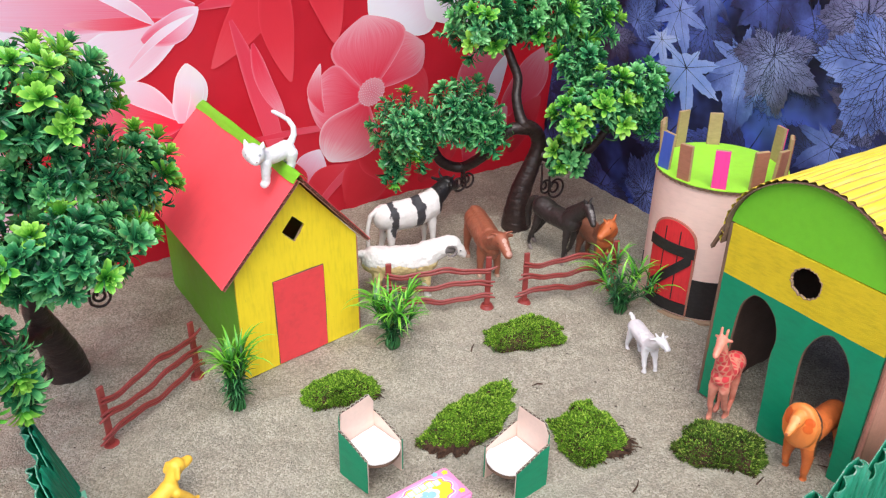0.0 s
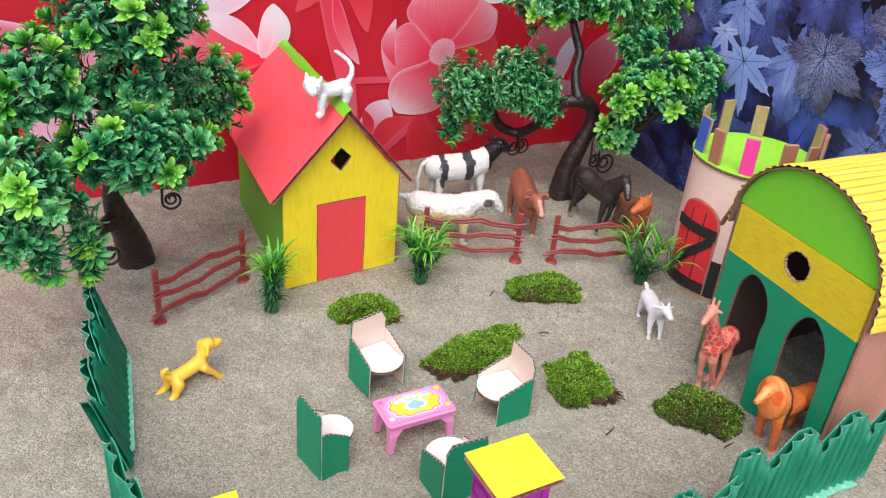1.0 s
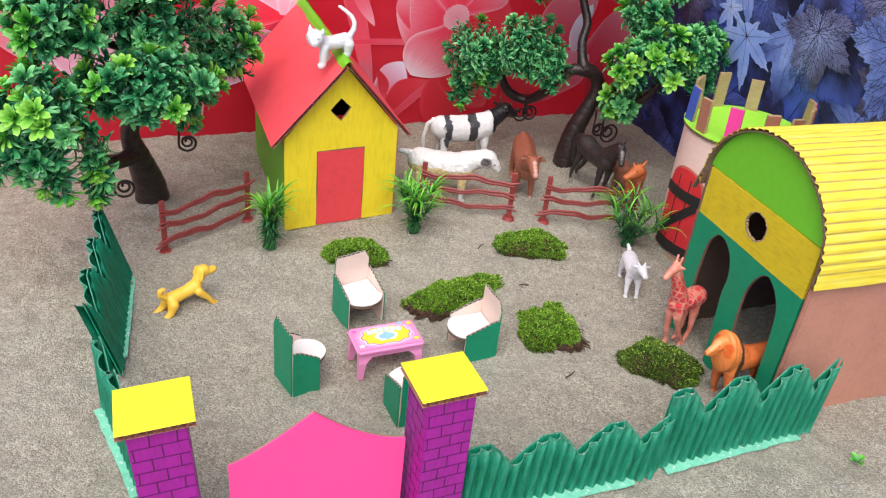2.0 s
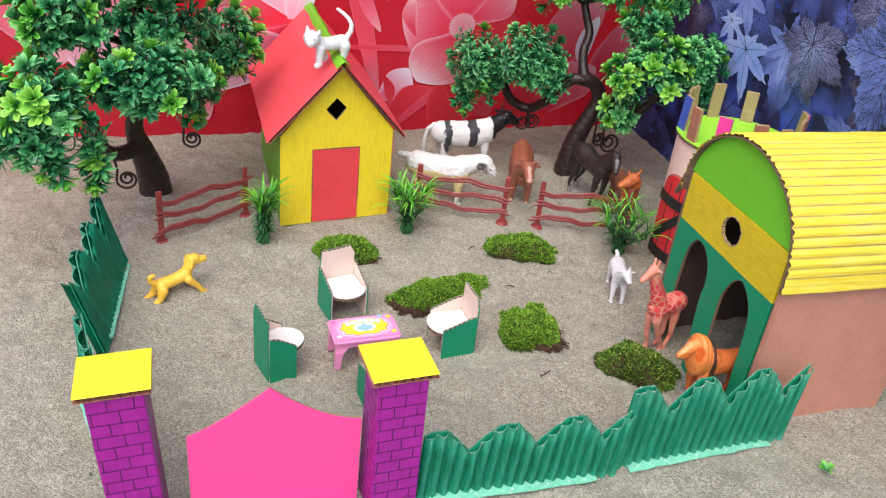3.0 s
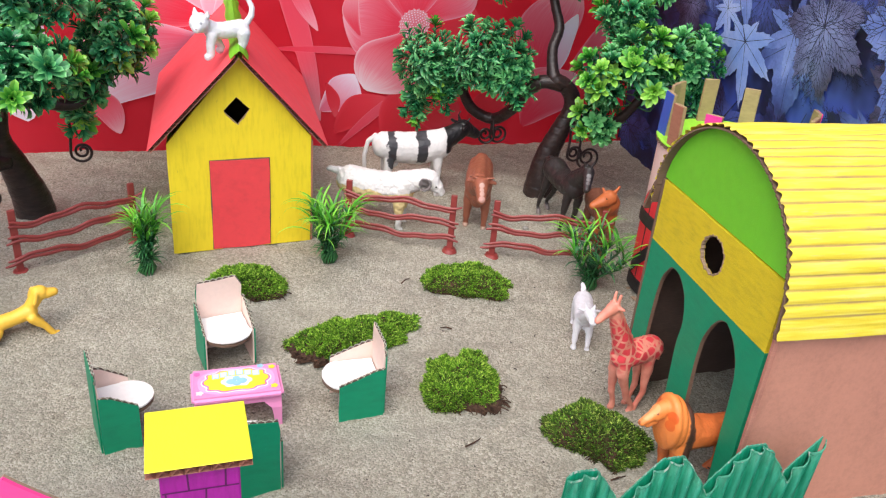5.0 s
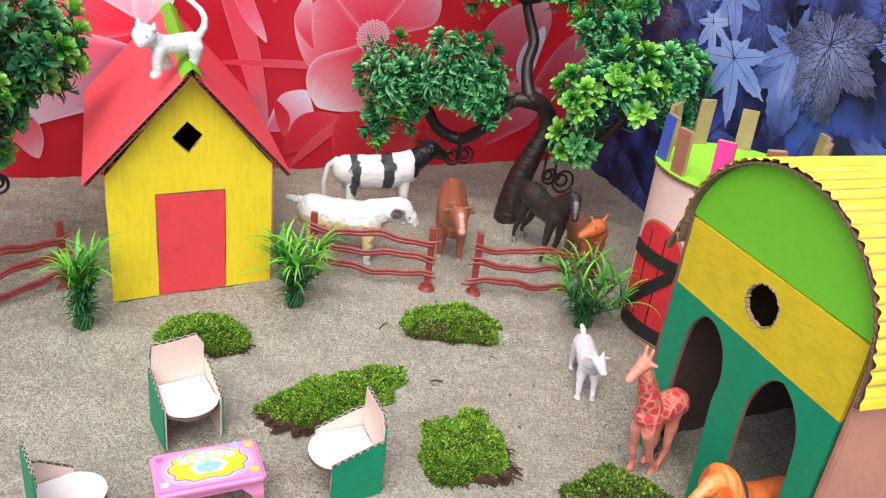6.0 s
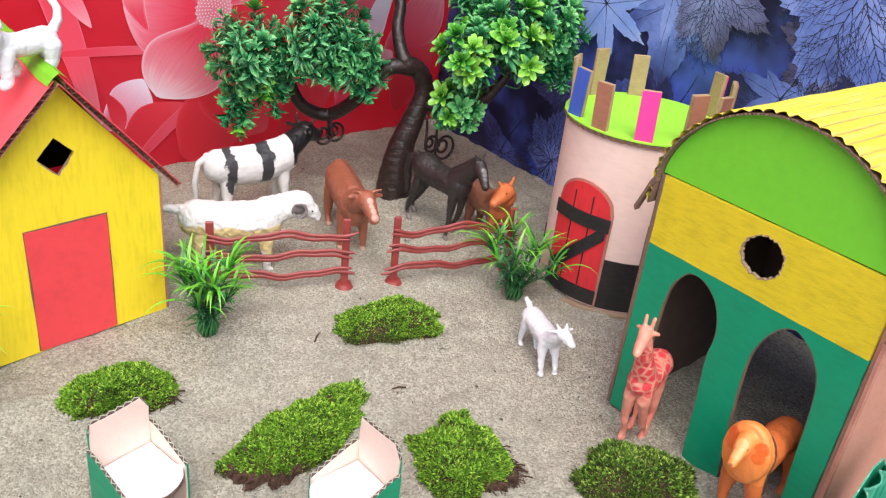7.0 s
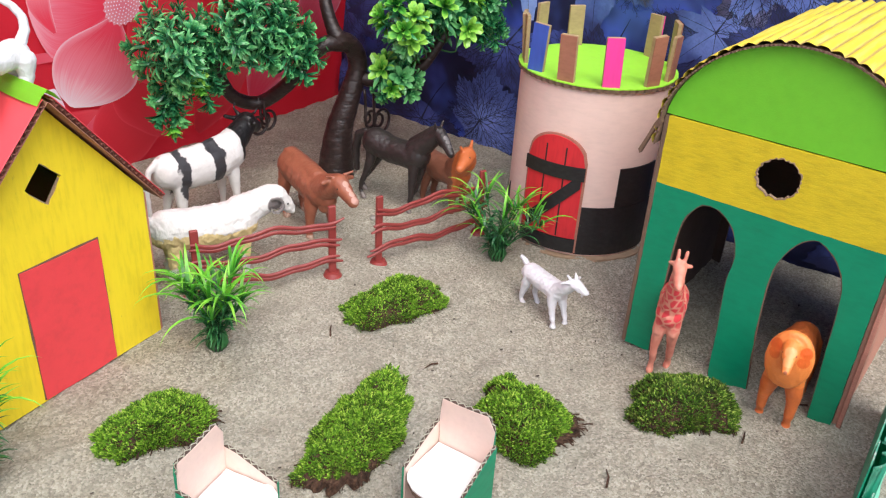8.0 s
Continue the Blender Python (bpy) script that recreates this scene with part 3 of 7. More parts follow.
def build_house():
    rng = random.Random(4)
    house = thing("toy_house", pose(0.225, 0.646, 0.003, 0, 0, -1), "cardboard toy house with yellow front, red door and red gabled roof", "toy house")
    w, eave, top, deep = 0.138, 0.117, 0.199, 0.222
    dia = [(0.066 + 0.0136 * a, 0.1465 + 0.0136 * b) for a, b in ((0, 1.05), (0.95, 0.1), (0.05, -1.05), (-0.95, 0.0))]
    outline = jag([(0, 0), (w, 0), (w, eave), (w / 2, top), (0, eave)], 0.0003, 0.02, rng)
    part("front_wall", sheet_bm(outline, [jag(dia, 0.0006, 0.004, rng)], 0.0032), YELLOW, house)
    rim = sheet_bm([(0.066 + (p[0] - 0.066) * 1.05, 0.1465 + (p[1] - 0.1465) * 1.05) for p in dia], [[(0.066 + (p[0] - 0.066) * 0.97, 0.1465 + (p[1] - 0.1465) * 0.94) for p in dia]], 0.0026, Matrix.Translation((0, 0.0006, 0)))
    part("window_edge", rim, CARD, house, "torn brown cardboard edge")
    part("door", sheet_bm(jag([(0.039, 0.001), (0.096, 0.001), (0.096, 0.097), (0.039, 0.097)], 0.0005, 0.014, rng), [], 0.0012, Matrix.Translation((0, -0.0014, 0))), DOOR_RED, house, "red painted door panel")
    part("door_edge", sheet_bm(jag([(0.0381, 0.001), (0.0966, 0.001), (0.0967, 0.0978), (0.0380, 0.0979)], 0.0003, 0.014, rng), [], 0.0005, Matrix.Translation((0, -0.0006, 0))), TORN, house, "dark outline round the door")
    for x0, mat_out in ((0.0, LEAF_LIME), (w - 0.003, LEAF_LIME)):
        part("side_wall", box_bm(x0, x0 + 0.003, 0.0034, deep, 0, eave - 0.001, 0.0004), mat_out, house)
    part("corner_edge", box_bm(w + 0.0002, w + 0.0022, 0.0006, 0.0032, 0.0, eave - 0.004, 0.0003), FLUTE, house, "dark brown raw cardboard edge")
    # dark colour stands in for the shade behind the window
    part("back_wall", sheet_bm([(0.0032, 0.044), (w - 0.0032, 0.044), (w - 0.0032, eave - 0.004), (w / 2, top - 0.004), (0.0032, eave - 0.004)], [], 0.003, Matrix.Translation((0, deep - 0.004, 0))), CARD_DARK, house, "cardboard back darkened with inside shade, open below")
    xm, zt, y0, depth = w / 2, 0.2015, -0.018, 0.262
    left = math.hypot(xm + 0.014, zt - 0.112)
    right = math.hypot(w + 0.0135 - xm, zt - 0.105)
    fluted_slab("roof_panel", left, depth, house, slope(-0.014, 0.112, xm, zt, y0), ROOF_RED, 0.0042, 0.0050)
    fluted_slab("roof_panel", right, depth, house, slope(xm, zt, w + 0.0135, 0.105, y0) @ Matrix.Translation((0.0012, 0, 0)), ROOF_RED, 0.0042, 0.0050)
    for panel in [ob for ob in house.children if ob.name.startswith("roof_panel")]:  # the board was cut askew: less overhang at the eaves
        for ob in (panel, *panel.children):
            for v in ob.data.vertices:
                near = 1 - (v.co.y - y0) / depth
                v.co.y += near * (0.008 * max(0.0, (xm - v.co.x) / (xm + 0.014)) + 0.015 * max(0.0, (v.co.x - xm) / (w + 0.0135 - xm)))
    bm = bmesh.new()
    prof = [(-0.0075, -0.0052), (-0.0035, -0.0006), (0.0008, 0.0024), (0.0045, -0.0006), (0.0085, -0.0062)]
    rows = [[bm.verts.new((xm + x * (1 + 0.12 * math.sin(k * 1.3)), y0 - 0.0003 + (depth + 0.0006) * k / 16, zt + 0.0050 + z)) for x, z in prof] for k in range(17)]
    for a, b in zip(rows, rows[1:]):
        for i in range(4):
            bm.faces.new((a[i], a[i + 1], b[i + 1], b[i]))
    bmesh.ops.solidify(bm, geom=bm.faces[:], thickness=-0.0006)
    part("ridge_strip", bm, BRIGHT_LIME, house, "bright green strip along the ridge")
    slant = Matrix(((1, 0, 0, 0), (0.130, 1, 0, 0), (0, 0, 1, 0), (0, 0, 0, 1)))  # the front was cut askew
    for ob in house.children_recursive:
        ob.data.transform(slant)
    return house


build_house()


# ---- the barn with the curved yellow roof ----
def build_barn():
    rng = random.Random(9)
    barn = thing("toy_barn", pose(0.596, 0.385, -0.006, 0, 0, -92.8), "cardboard toy barn with green front, two arches and curved yellow roof", "toy barn")
    w, zb, zt, deep = 0.159, 0.139, 0.189, 0.166
    arch1 = [(0.020, -0.001), (0.021, 0.05), (0.0220, 0.090), (0.0245, 0.115), (0.033, 0.1305), (0.042, 0.134), (0.052, 0.131), (0.061, 0.122), (0.066, 0.108), (0.0665, 0.094), (0.065, 0.083), (0.067, 0.05), (0.0695, -0.001)]
    arch2 = [(0.0985, -0.001), (0.094, 0.05), (0.0925, 0.088), (0.0945, 0.109), (0.103, 0.1265), (0.113, 0.134), (0.121, 0.132), (0.130, 0.124), (0.1365, 0.112), (0.1395, 0.094), (0.141, 0.06), (0.1435, -0.001)]
    arch1 = [(p.x, p.y) for p in curve_points([(x, z, 0) for x, z in arch1], 3)]
    arch2 = [(p.x, p.y) for p in curve_points([(x, z, 0) for x, z in arch2], 3)]
    low = [(0.0, -0.001)] + arch1 + arch2 + [(w, -0.001), (w, zb), (0.0, zb)]
    part("front_panel", sheet_bm(jag(low, 0.00035, 0.006, rng), [], 0.003), GREEN, barn, "emerald green panel with two arched openings")
    hole = [(0.081 + 0.0148 * math.cos(a) * rng.uniform(0.92, 1.06), 0.167 + 0.0142 * math.sin(a) * rng.uniform(0.92, 1.06)) for a in [2 * math.pi * k / 56 for k in range(56)]]
    part("band_panel", sheet_bm(jag([(0, zb), (w, zb), (w, zt), (0, zt)], 0.00025, 0.01, rng), [hole], 0.003), BAND, barn, "mustard yellow band with a round hole")
    ring = [(0.081 + (p[0] - 0.081) * k, 0.167 + (p[1] - 0.167) * k) for p in hole for k in (rng.uniform(0.99, 1.025),)]
    inner = [(0.081 + (p[0] - 0.081) * k, 0.167 + (p[1] - 0.167) * k) for p in hole for k in (rng.uniform(0.925, 0.985),)]
    part("hole_edge", sheet_bm(ring, [inner], 0.0027, Matrix.Translation((0, -0.0005, 0))), CARD, barn, "torn pale cardboard rim")
    for pts in (arch1, arch2):
        cx = sum(p[0] for p in pts) / len(pts)
        bm = bmesh.new()
        rows = []
        for x, z in pts:
            d = 0.0005 if x > cx else -0.0005
            rows.append([bm.verts.new((x + d * 0.2, y, z + 0.0002)) for y in (0.0003, 0.0031)] + [bm.verts.new((x - d, y, z - 0.0008)) for y in (0.0031, 0.0003)])
        for a, b in zip(rows, rows[1:]):
            for i in range(4):
                bm.faces.new((a[i], a[(i + 1) % 4], b[(i + 1) % 4], b[i]))
        part("arch_edge", bm, TORN, barn, "raw cardboard edge of the arch")
    arc = [(w / 2 + (w / 2 + 0.0030) * math.cos(a), zt + 0.001 + 0.0638 * math.sin(a) ** 1.22) for a in [math.pi * k / 28 for k in range(29)]]
    part("gable_panel", sheet_bm([(x, max(z, zt + 0.0008)) for x, z in arc], [], 0.0028, Matrix.Translation((0, 0.0014, 0))), LIME, barn, "grass green half-round gable panel")
    part("wall_edge", box_bm(-0.0032, -0.0002, -0.0006, 0.003, 0, zt, 0.0003), TORN, barn, "raw cardboard edge strip")
    part("wall_edge", box_bm(w + 0.0032, w + 0.0062, -0.0004, 0.003, 0, zt - 0.036, 0.0003), FLUTE, barn, "dark cardboard edge strip")
    part("side_wall", box_bm(0, 0.003, 0.0032, deep, -0.004, zt, 0.0003), TERRACOTTA, barn, "salmon side wall")
    part("side_wall", box_bm(w, w + 0.003, 0.0032, deep, -0.004, zt, 0.0003), TERRACOTTA, barn, "salmon brown side wall")
    # liners and back wall carry the barn's inner shade in their dark colour
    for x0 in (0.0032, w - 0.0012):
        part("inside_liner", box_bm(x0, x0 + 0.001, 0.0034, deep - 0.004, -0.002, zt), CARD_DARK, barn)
    part("back_wall", sheet_bm([(0.0045, -0.004), (0.0115, -0.004), (0.0125, 0.076), (w - 0.0015, 0.078)] + [(0.005 + (x - 0.005) * 0.955, z) for x, z in arc], [], 0.003, Matrix.Translation((0, deep - 0.0036, 0))), CARD_DARK, barn, "cardboard back darkened with inside shade, open below")
    # the roof: one fluted board bent over, its ridges across the arc
    rx, rz = w / 2 + 0.0055, 0.0655
    line = [(-0.007, 0.168), (-0.0055, 0.178)]
    line += [(w / 2 - rx * math.cos(math.pi * k / 40), zt + rz * math.sin(math.pi * k / 40) ** 1.2) for k in range(1, 40)]
    line += [(w + 0.0085, 0.180), (w + 0.0095, 0.156)]
    pts = curve_points([(x, z, 0) for x, z in line], 8)
    bm, rows, run, phases = bmesh.new(), [], 0.0, []
    for i, p in enumerate(pts):
        t = (pts[min(i + 1, len(pts) - 1)] - pts[max(i - 1, 0)]).normalized()
        n = Vector((-t.y, t.x, 0))
        if i:
            run += (p - pts[i - 1]).length
        ph = run / 0.0088
        h = 0.0023 * abs(math.sin(math.pi * ph)) ** 0.7
        row = []
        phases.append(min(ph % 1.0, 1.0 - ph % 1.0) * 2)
        for k in range(13):
            y = -0.0045 + 0.1840 * k / 12 + (0.0009 * math.sin(run * 900) if k in (0, 12) else 0)
            wob = 0.0009 * noise.noise((run * 60, y * 40, 2.0))
            row.append(bm.verts.new((p.x + n.x * (h + wob), y, p.y + n.y * (h + wob))))
        rows.append(row)
    for a, b in zip(rows, rows[1:]):
        for k in range(12):
            bm.faces.new((a[k], a[k + 1], b[k + 1], b[k]))
    bm.verts.index_update()
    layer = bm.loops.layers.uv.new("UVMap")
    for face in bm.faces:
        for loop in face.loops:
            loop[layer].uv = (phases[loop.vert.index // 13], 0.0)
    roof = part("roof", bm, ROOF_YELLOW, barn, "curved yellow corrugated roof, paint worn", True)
    bm, rows, run = bmesh.new(), [], 0.0
    for i, p in enumerate(pts):
        t = (pts[min(i + 1, len(pts) - 1)] - pts[max(i - 1, 0)]).normalized()
        n = Vector((-t.y, t.x, 0))
        if i:
            run += (p - pts[i - 1]).length
        e = 0.0003 * math.sin(2 * math.pi * run / 0.0062) + 0.0003 * math.sin(run * 2300)
        rows.append([bm.verts.new((p.x - n.x * d, y + e, p.y - n.y * d)) for d, y in ((0.0004, -0.0049), (0.0004, 0.181), (0.0016, 0.181), (0.0016, -0.0049))])
    for a, b in zip(rows, rows[1:]):
        for k in range(4):
            bm.faces.new((a[k], a[(k + 1) % 4], b[(k + 1) % 4], b[k]))
    flap = sheet_bm([(-0.0030, 0.184), (-0.0075, 0.178), (-0.0150, 0.158), (-0.0165, 0.161), (-0.0120, 0.172), (-0.0080, 0.183), (-0.0045, 0.189)], [], 0.0050, Matrix.Translation((0, -0.0048, 0)))
    part("roof_flap", flap, TORN, roof, "dark torn corner of the roof board")
    part("roof_liner", bm, TORN, roof, "frayed brown cardboard under the roof")
    return barn


build_barn()


# ---- the round tower ----
def ring_sheet(r, thick, th0, th1, z0, z1, arch=0.0, steps=24):
    """A bent board on a cylinder; arch: how far its top rises in the middle."""
    bm = bmesh.new()
    rows = []
    for i in range(steps + 1):
        u = i / steps
        a = radians(th0 + (th1 - th0) * u)
        top = z1 + arch * math.sqrt(max(0.0, 1 - (2 * u - 1) ** 2))
        rows.append([bm.verts.new((rr * math.cos(a), rr * math.sin(a), z)) for rr, z in ((r, z0), (r + thick, z0), (r + thick, top), (r, top))])
    for a, b in zip(rows, rows[1:]):
        for k in range(4):
            bm.faces.new((a[k], a[(k + 1) % 4], b[(k + 1) % 4], b[k]))
    bm.faces.new(rows[0][::-1])
    bm.faces.new(rows[-1])
    return bm


def disc_bm(r, z0, z1, rough=0.0, rng=None, sides=64):
    bm = bmesh.new()
    rr = [r + (rng.uniform(-rough, rough) if rng else 0) for _ in range(sides)]
    lo = [bm.verts.new((q * math.cos(2 * math.pi * k / sides), q * math.sin(2 * math.pi * k / sides), z0)) for k, q in enumerate(rr)]
    hi = [bm.verts.new((q * math.cos(2 * math.pi * k / sides), q * math.sin(2 * math.pi * k / sides), z1)) for k, q in enumerate(rr)]
    bm.faces.new(lo[::-1])
    bm.faces.new(hi)
    for k in range(sides):
        bm.faces.new((lo[k], lo[(k + 1) % sides], hi[(k + 1) % sides], hi[k]))
    return bm


def build_tower():
    rng = random.Random(21)
    tower = thing("toy_tower", pose(0.743, 0.509, -0.003, 0, 0, 8.5), "round peach cardboard tower with a red door and battlements", "toy tower")
    r = 0.069
    bm = bmesh.new()
    bmesh.ops.create_cone(bm, cap_ends=False, segments=72, radius1=r, radius2=r, depth=0.158, matrix=Matrix.Translation((0, 0, 0.082)))
    part("wall", bm, PEACH, tower, "pale peach curved wall", True)
    part("base_disc", disc_bm(r + 0.0075, -0.004, 0.0045, 0.0012, rng), CARD, tower, "torn cardboard base")
    part("base_band", ring_sheet(r, 0.0009, 198, 300, 0.006, 0.054), BLACK, tower, "black painted base")
    part("base_patch", ring_sheet(r, 0.0011, 224, 262, 0.0545, 0.092), BLACK, tower, "black painted patch")
    part("base_patch", ring_sheet(r, 0.0010, 92, 124, 0.006, 0.050, -0.012), BLACK, tower, "black painted patch")
    door = part("door", ring_sheet(r + 0.0002, 0.0026, 153, 197, 0.022, 0.094, 0.024), TOWER_RED, tower, "red arched plank door with black braces")
    part("door_frame", ring_sheet(r + 0.0001, 0.0016, 151, 199, 0.007, 0.0955, 0.0245), FLUTE, tower, "brown cardboard behind the door")
    for th in (167.5, 182.5):
        part("plank_gap", ring_sheet(r + 0.0026, 0.0005, th, th + 1.0, 0.023, 0.109), BLACK, door)
    part("top_brace", ring_sheet(r + 0.0029, 0.0014, 151.5, 198, 0.080, 0.0925), BLACK, door, "black crossbar")
    part("bottom_brace", ring_sheet(r + 0.0020, 0.0014, 152, 197.5, 0.008, 0.0215), BLACK, door, "black crossbar")
    bm = bmesh.new()
    rows = []
    for i in range(15):
        u = i / 14
        a, z = radians(157.5 + 38.5 * u), 0.026 + 0.051 * u
        rows.append([bm.verts.new((q * math.cos(a), q * math.sin(a), z + d)) for q, d in ((r + 0.0029, -0.004), (r + 0.0042, -0.004), (r + 0.0042, 0.011), (r + 0.0029, 0.011))])
    for a, b in zip(rows, rows[1:]):
        for k in range(4):
            bm.faces.new((a[k], a[(k + 1) % 4], b[(k + 1) % 4], b[k]))
    bm.faces.new(rows[0][::-1])
    bm.faces.new(rows[-1])
    part("diagonal_brace", bm, BLACK, door, "black diagonal brace")
    top = part("top_disc", disc_bm(r + 0.0028, 0.1645, 0.1656, 0.0004, rng, 90), BRIGHT_LIME, tower, "bright lime green top")
    bm = bmesh.new()
    rows = []
    for k in range(361):
        a = radians(k)
        q = r + 0.0024 + 0.0007 * math.sin(k * 1.05)
        rows.append([bm.verts.new((qq * math.cos(a), qq * math.sin(a), z)) for qq, z in ((q - 0.004, 0.161), (q, 0.1612), (q, 0.1643), (q - 0.004, 0.1643))])
    for a, b in zip(rows, rows[1:]):
        for k in range(4):
            bm.faces.new((a[k], a[(k + 1) % 4], b[(k + 1) % 4], b[k]))
    part("rim", bm, TORN, top, "ragged brown cardboard rim")
    colours = {142: BLUE, 174: BROWN_CARD, 207: MAGENTA, 240: BROWN_CARD, 264: BROWN_CARD, 297: BROWN_CARD, 330: MAGENTA}
    for th in (142, 174, 207, 240, 264, 297, 330, 38, 75, 104, 118):
        h = rng.uniform(0.046, 0.052)
        m = Matrix.Rotation(radians(th), 4, "Z") @ Matrix.Translation((r - 0.0045, 0, 0.1575)) @ Matrix.Rotation(radians(26 if th == 142 else 0), 4, "Z") @ Matrix.Rotation(radians(rng.uniform(-2, 5)), 4, "Y") @ Matrix.Rotation(radians(rng.uniform(-4, 4)), 4, "X")
        bm = box_bm(0, 0.0034, -0.0075, 0.0075, 0.006, h, 0.0004)
        bmesh.ops.transform(bm, matrix=m, verts=bm.verts[:])
        merlon = part("merlon", bm, TAN_CARD, tower, "khaki cardboard upright" if th not in colours else "")
        if th in colours:
            bm = box_bm(0.0036, 0.0044, -0.0074, 0.0074, 0.0062, h - 0.0004)
            bmesh.ops.transform(bm, matrix=m, verts=bm.verts[:])
            part("painted_face", bm, colours[th], merlon)
    return tower


build_tower()


# ---- gate, pillars and the corrugated fence ----
def build_pillar(x, y, turn, lean=0.0):
    rng = random.Random(int(x * 1000))
    p = thing("gate_pillar", pose(x, y, -0.003, 0, lean, turn), "purple cardboard gate pillar with drawn bricks and a yellow cap", "gate pillar", "gate pillars")
    hw, hd, h = 0.0185, 0.0175, 0.1350
    part("shaft", box_bm(-hw, hw, -hd, hd, 0, h, 0.0008, 2), PURPLE, p)
    bm = bmesh.new()

    def ink(face, u0, z0, u1, z1, wd=0.0009):
        d = Vector((u1 - u0, z1 - z0))
        s = Vector((-d.y, d.x)).normalized() * wd / 2
        pts = [(u0 - s.x, z0 - s.y), (u1 - s.x, z1 - s.y), (u1 + s.x, z1 + s.y), (u0 + s.x, z0 + s.y)]
        e = 0.00022
        at = {0: lambda u, z: (u, -hd - e, z), 1: lambda u, z: (-hw - e, -u, z), 2: lambda u, z: (hw + e, u, z)}[face]
        bm.faces.new([bm.verts.new(at(*q)) for q in pts])

    for face, half in ((0, hw), (1, hd), (2, hd)):
        z, k = 0.006, 0
        while z < h - 0.004:
            tilt = rng.uniform(-0.0006, 0.0006)
            ink(face, -half + 0.0008, z, half - 0.0008, z + tilt)
            for u in ([-0.3, 0.62] if k % 2 else [0.1, -0.85]):
                if abs(u * half) < half - 0.002 and z + 0.0105 < h:
                    ink(face, u * half, z, u * half + rng.uniform(-0.0006, 0.0006), z + 0.0105)
            z += 0.0105
            k += 1
    part("brick_lines", bm, DARK_LINE, p, "dark drawn brick joints")
    cap = fluted_slab("cap", 0.0485, 0.0440, p, Matrix.Translation((-0.02425, -0.0220, h + 0.0004)), CAP_YELLOW)
    tagged(cap, "lemon yellow corrugated cardboard cap")


build_pillar(0.0660, 0.224, -1, -3.2)
build_pillar(0.2485, 0.2045, 2)


def build_gate():
    gate = thing("toy_gate", pose(0.101, 0.2160, -0.004, 0, 0, -5.0), "hot pink cardboard gate with a pointed curved top", "gate")
    left = [(0.0 + 0.058 * u, 0.0815 + 0.0400 * u**1.25) for u in [k / 12 for k in range(13)]]
    right = [(0.058 + 0.066 * u, 0.1215 - 0.0345 * (1 - (1 - u) ** 1.7)) for u in [k / 12 for k in range(1, 13)]]
    outline = [(0, 0.0)] + left + right + [(0.124, 0.0)]
    part("gate_panel", sheet_bm(outline, [], 0.0022), PINK, gate)
    back = [(x, z - 0.0004) for x, z in outline]
    part("gate_back", sheet_bm(back, [], 0.002, Matrix.Translation((0, 0.0023, 0))), CARD, gate, "brown cardboard back of the gate")
    part("foot_strip", sheet_bm([(0.004, -0.012), (0.121, -0.012), (0.121, 0.0), (0.004, 0.0)], [], 0.0012, Matrix.Translation((0, 0, 0.0045)) @ Matrix.Rotation(radians(-86), 4, "X")), PINK, gate, "pink folded foot strip")


build_gate()


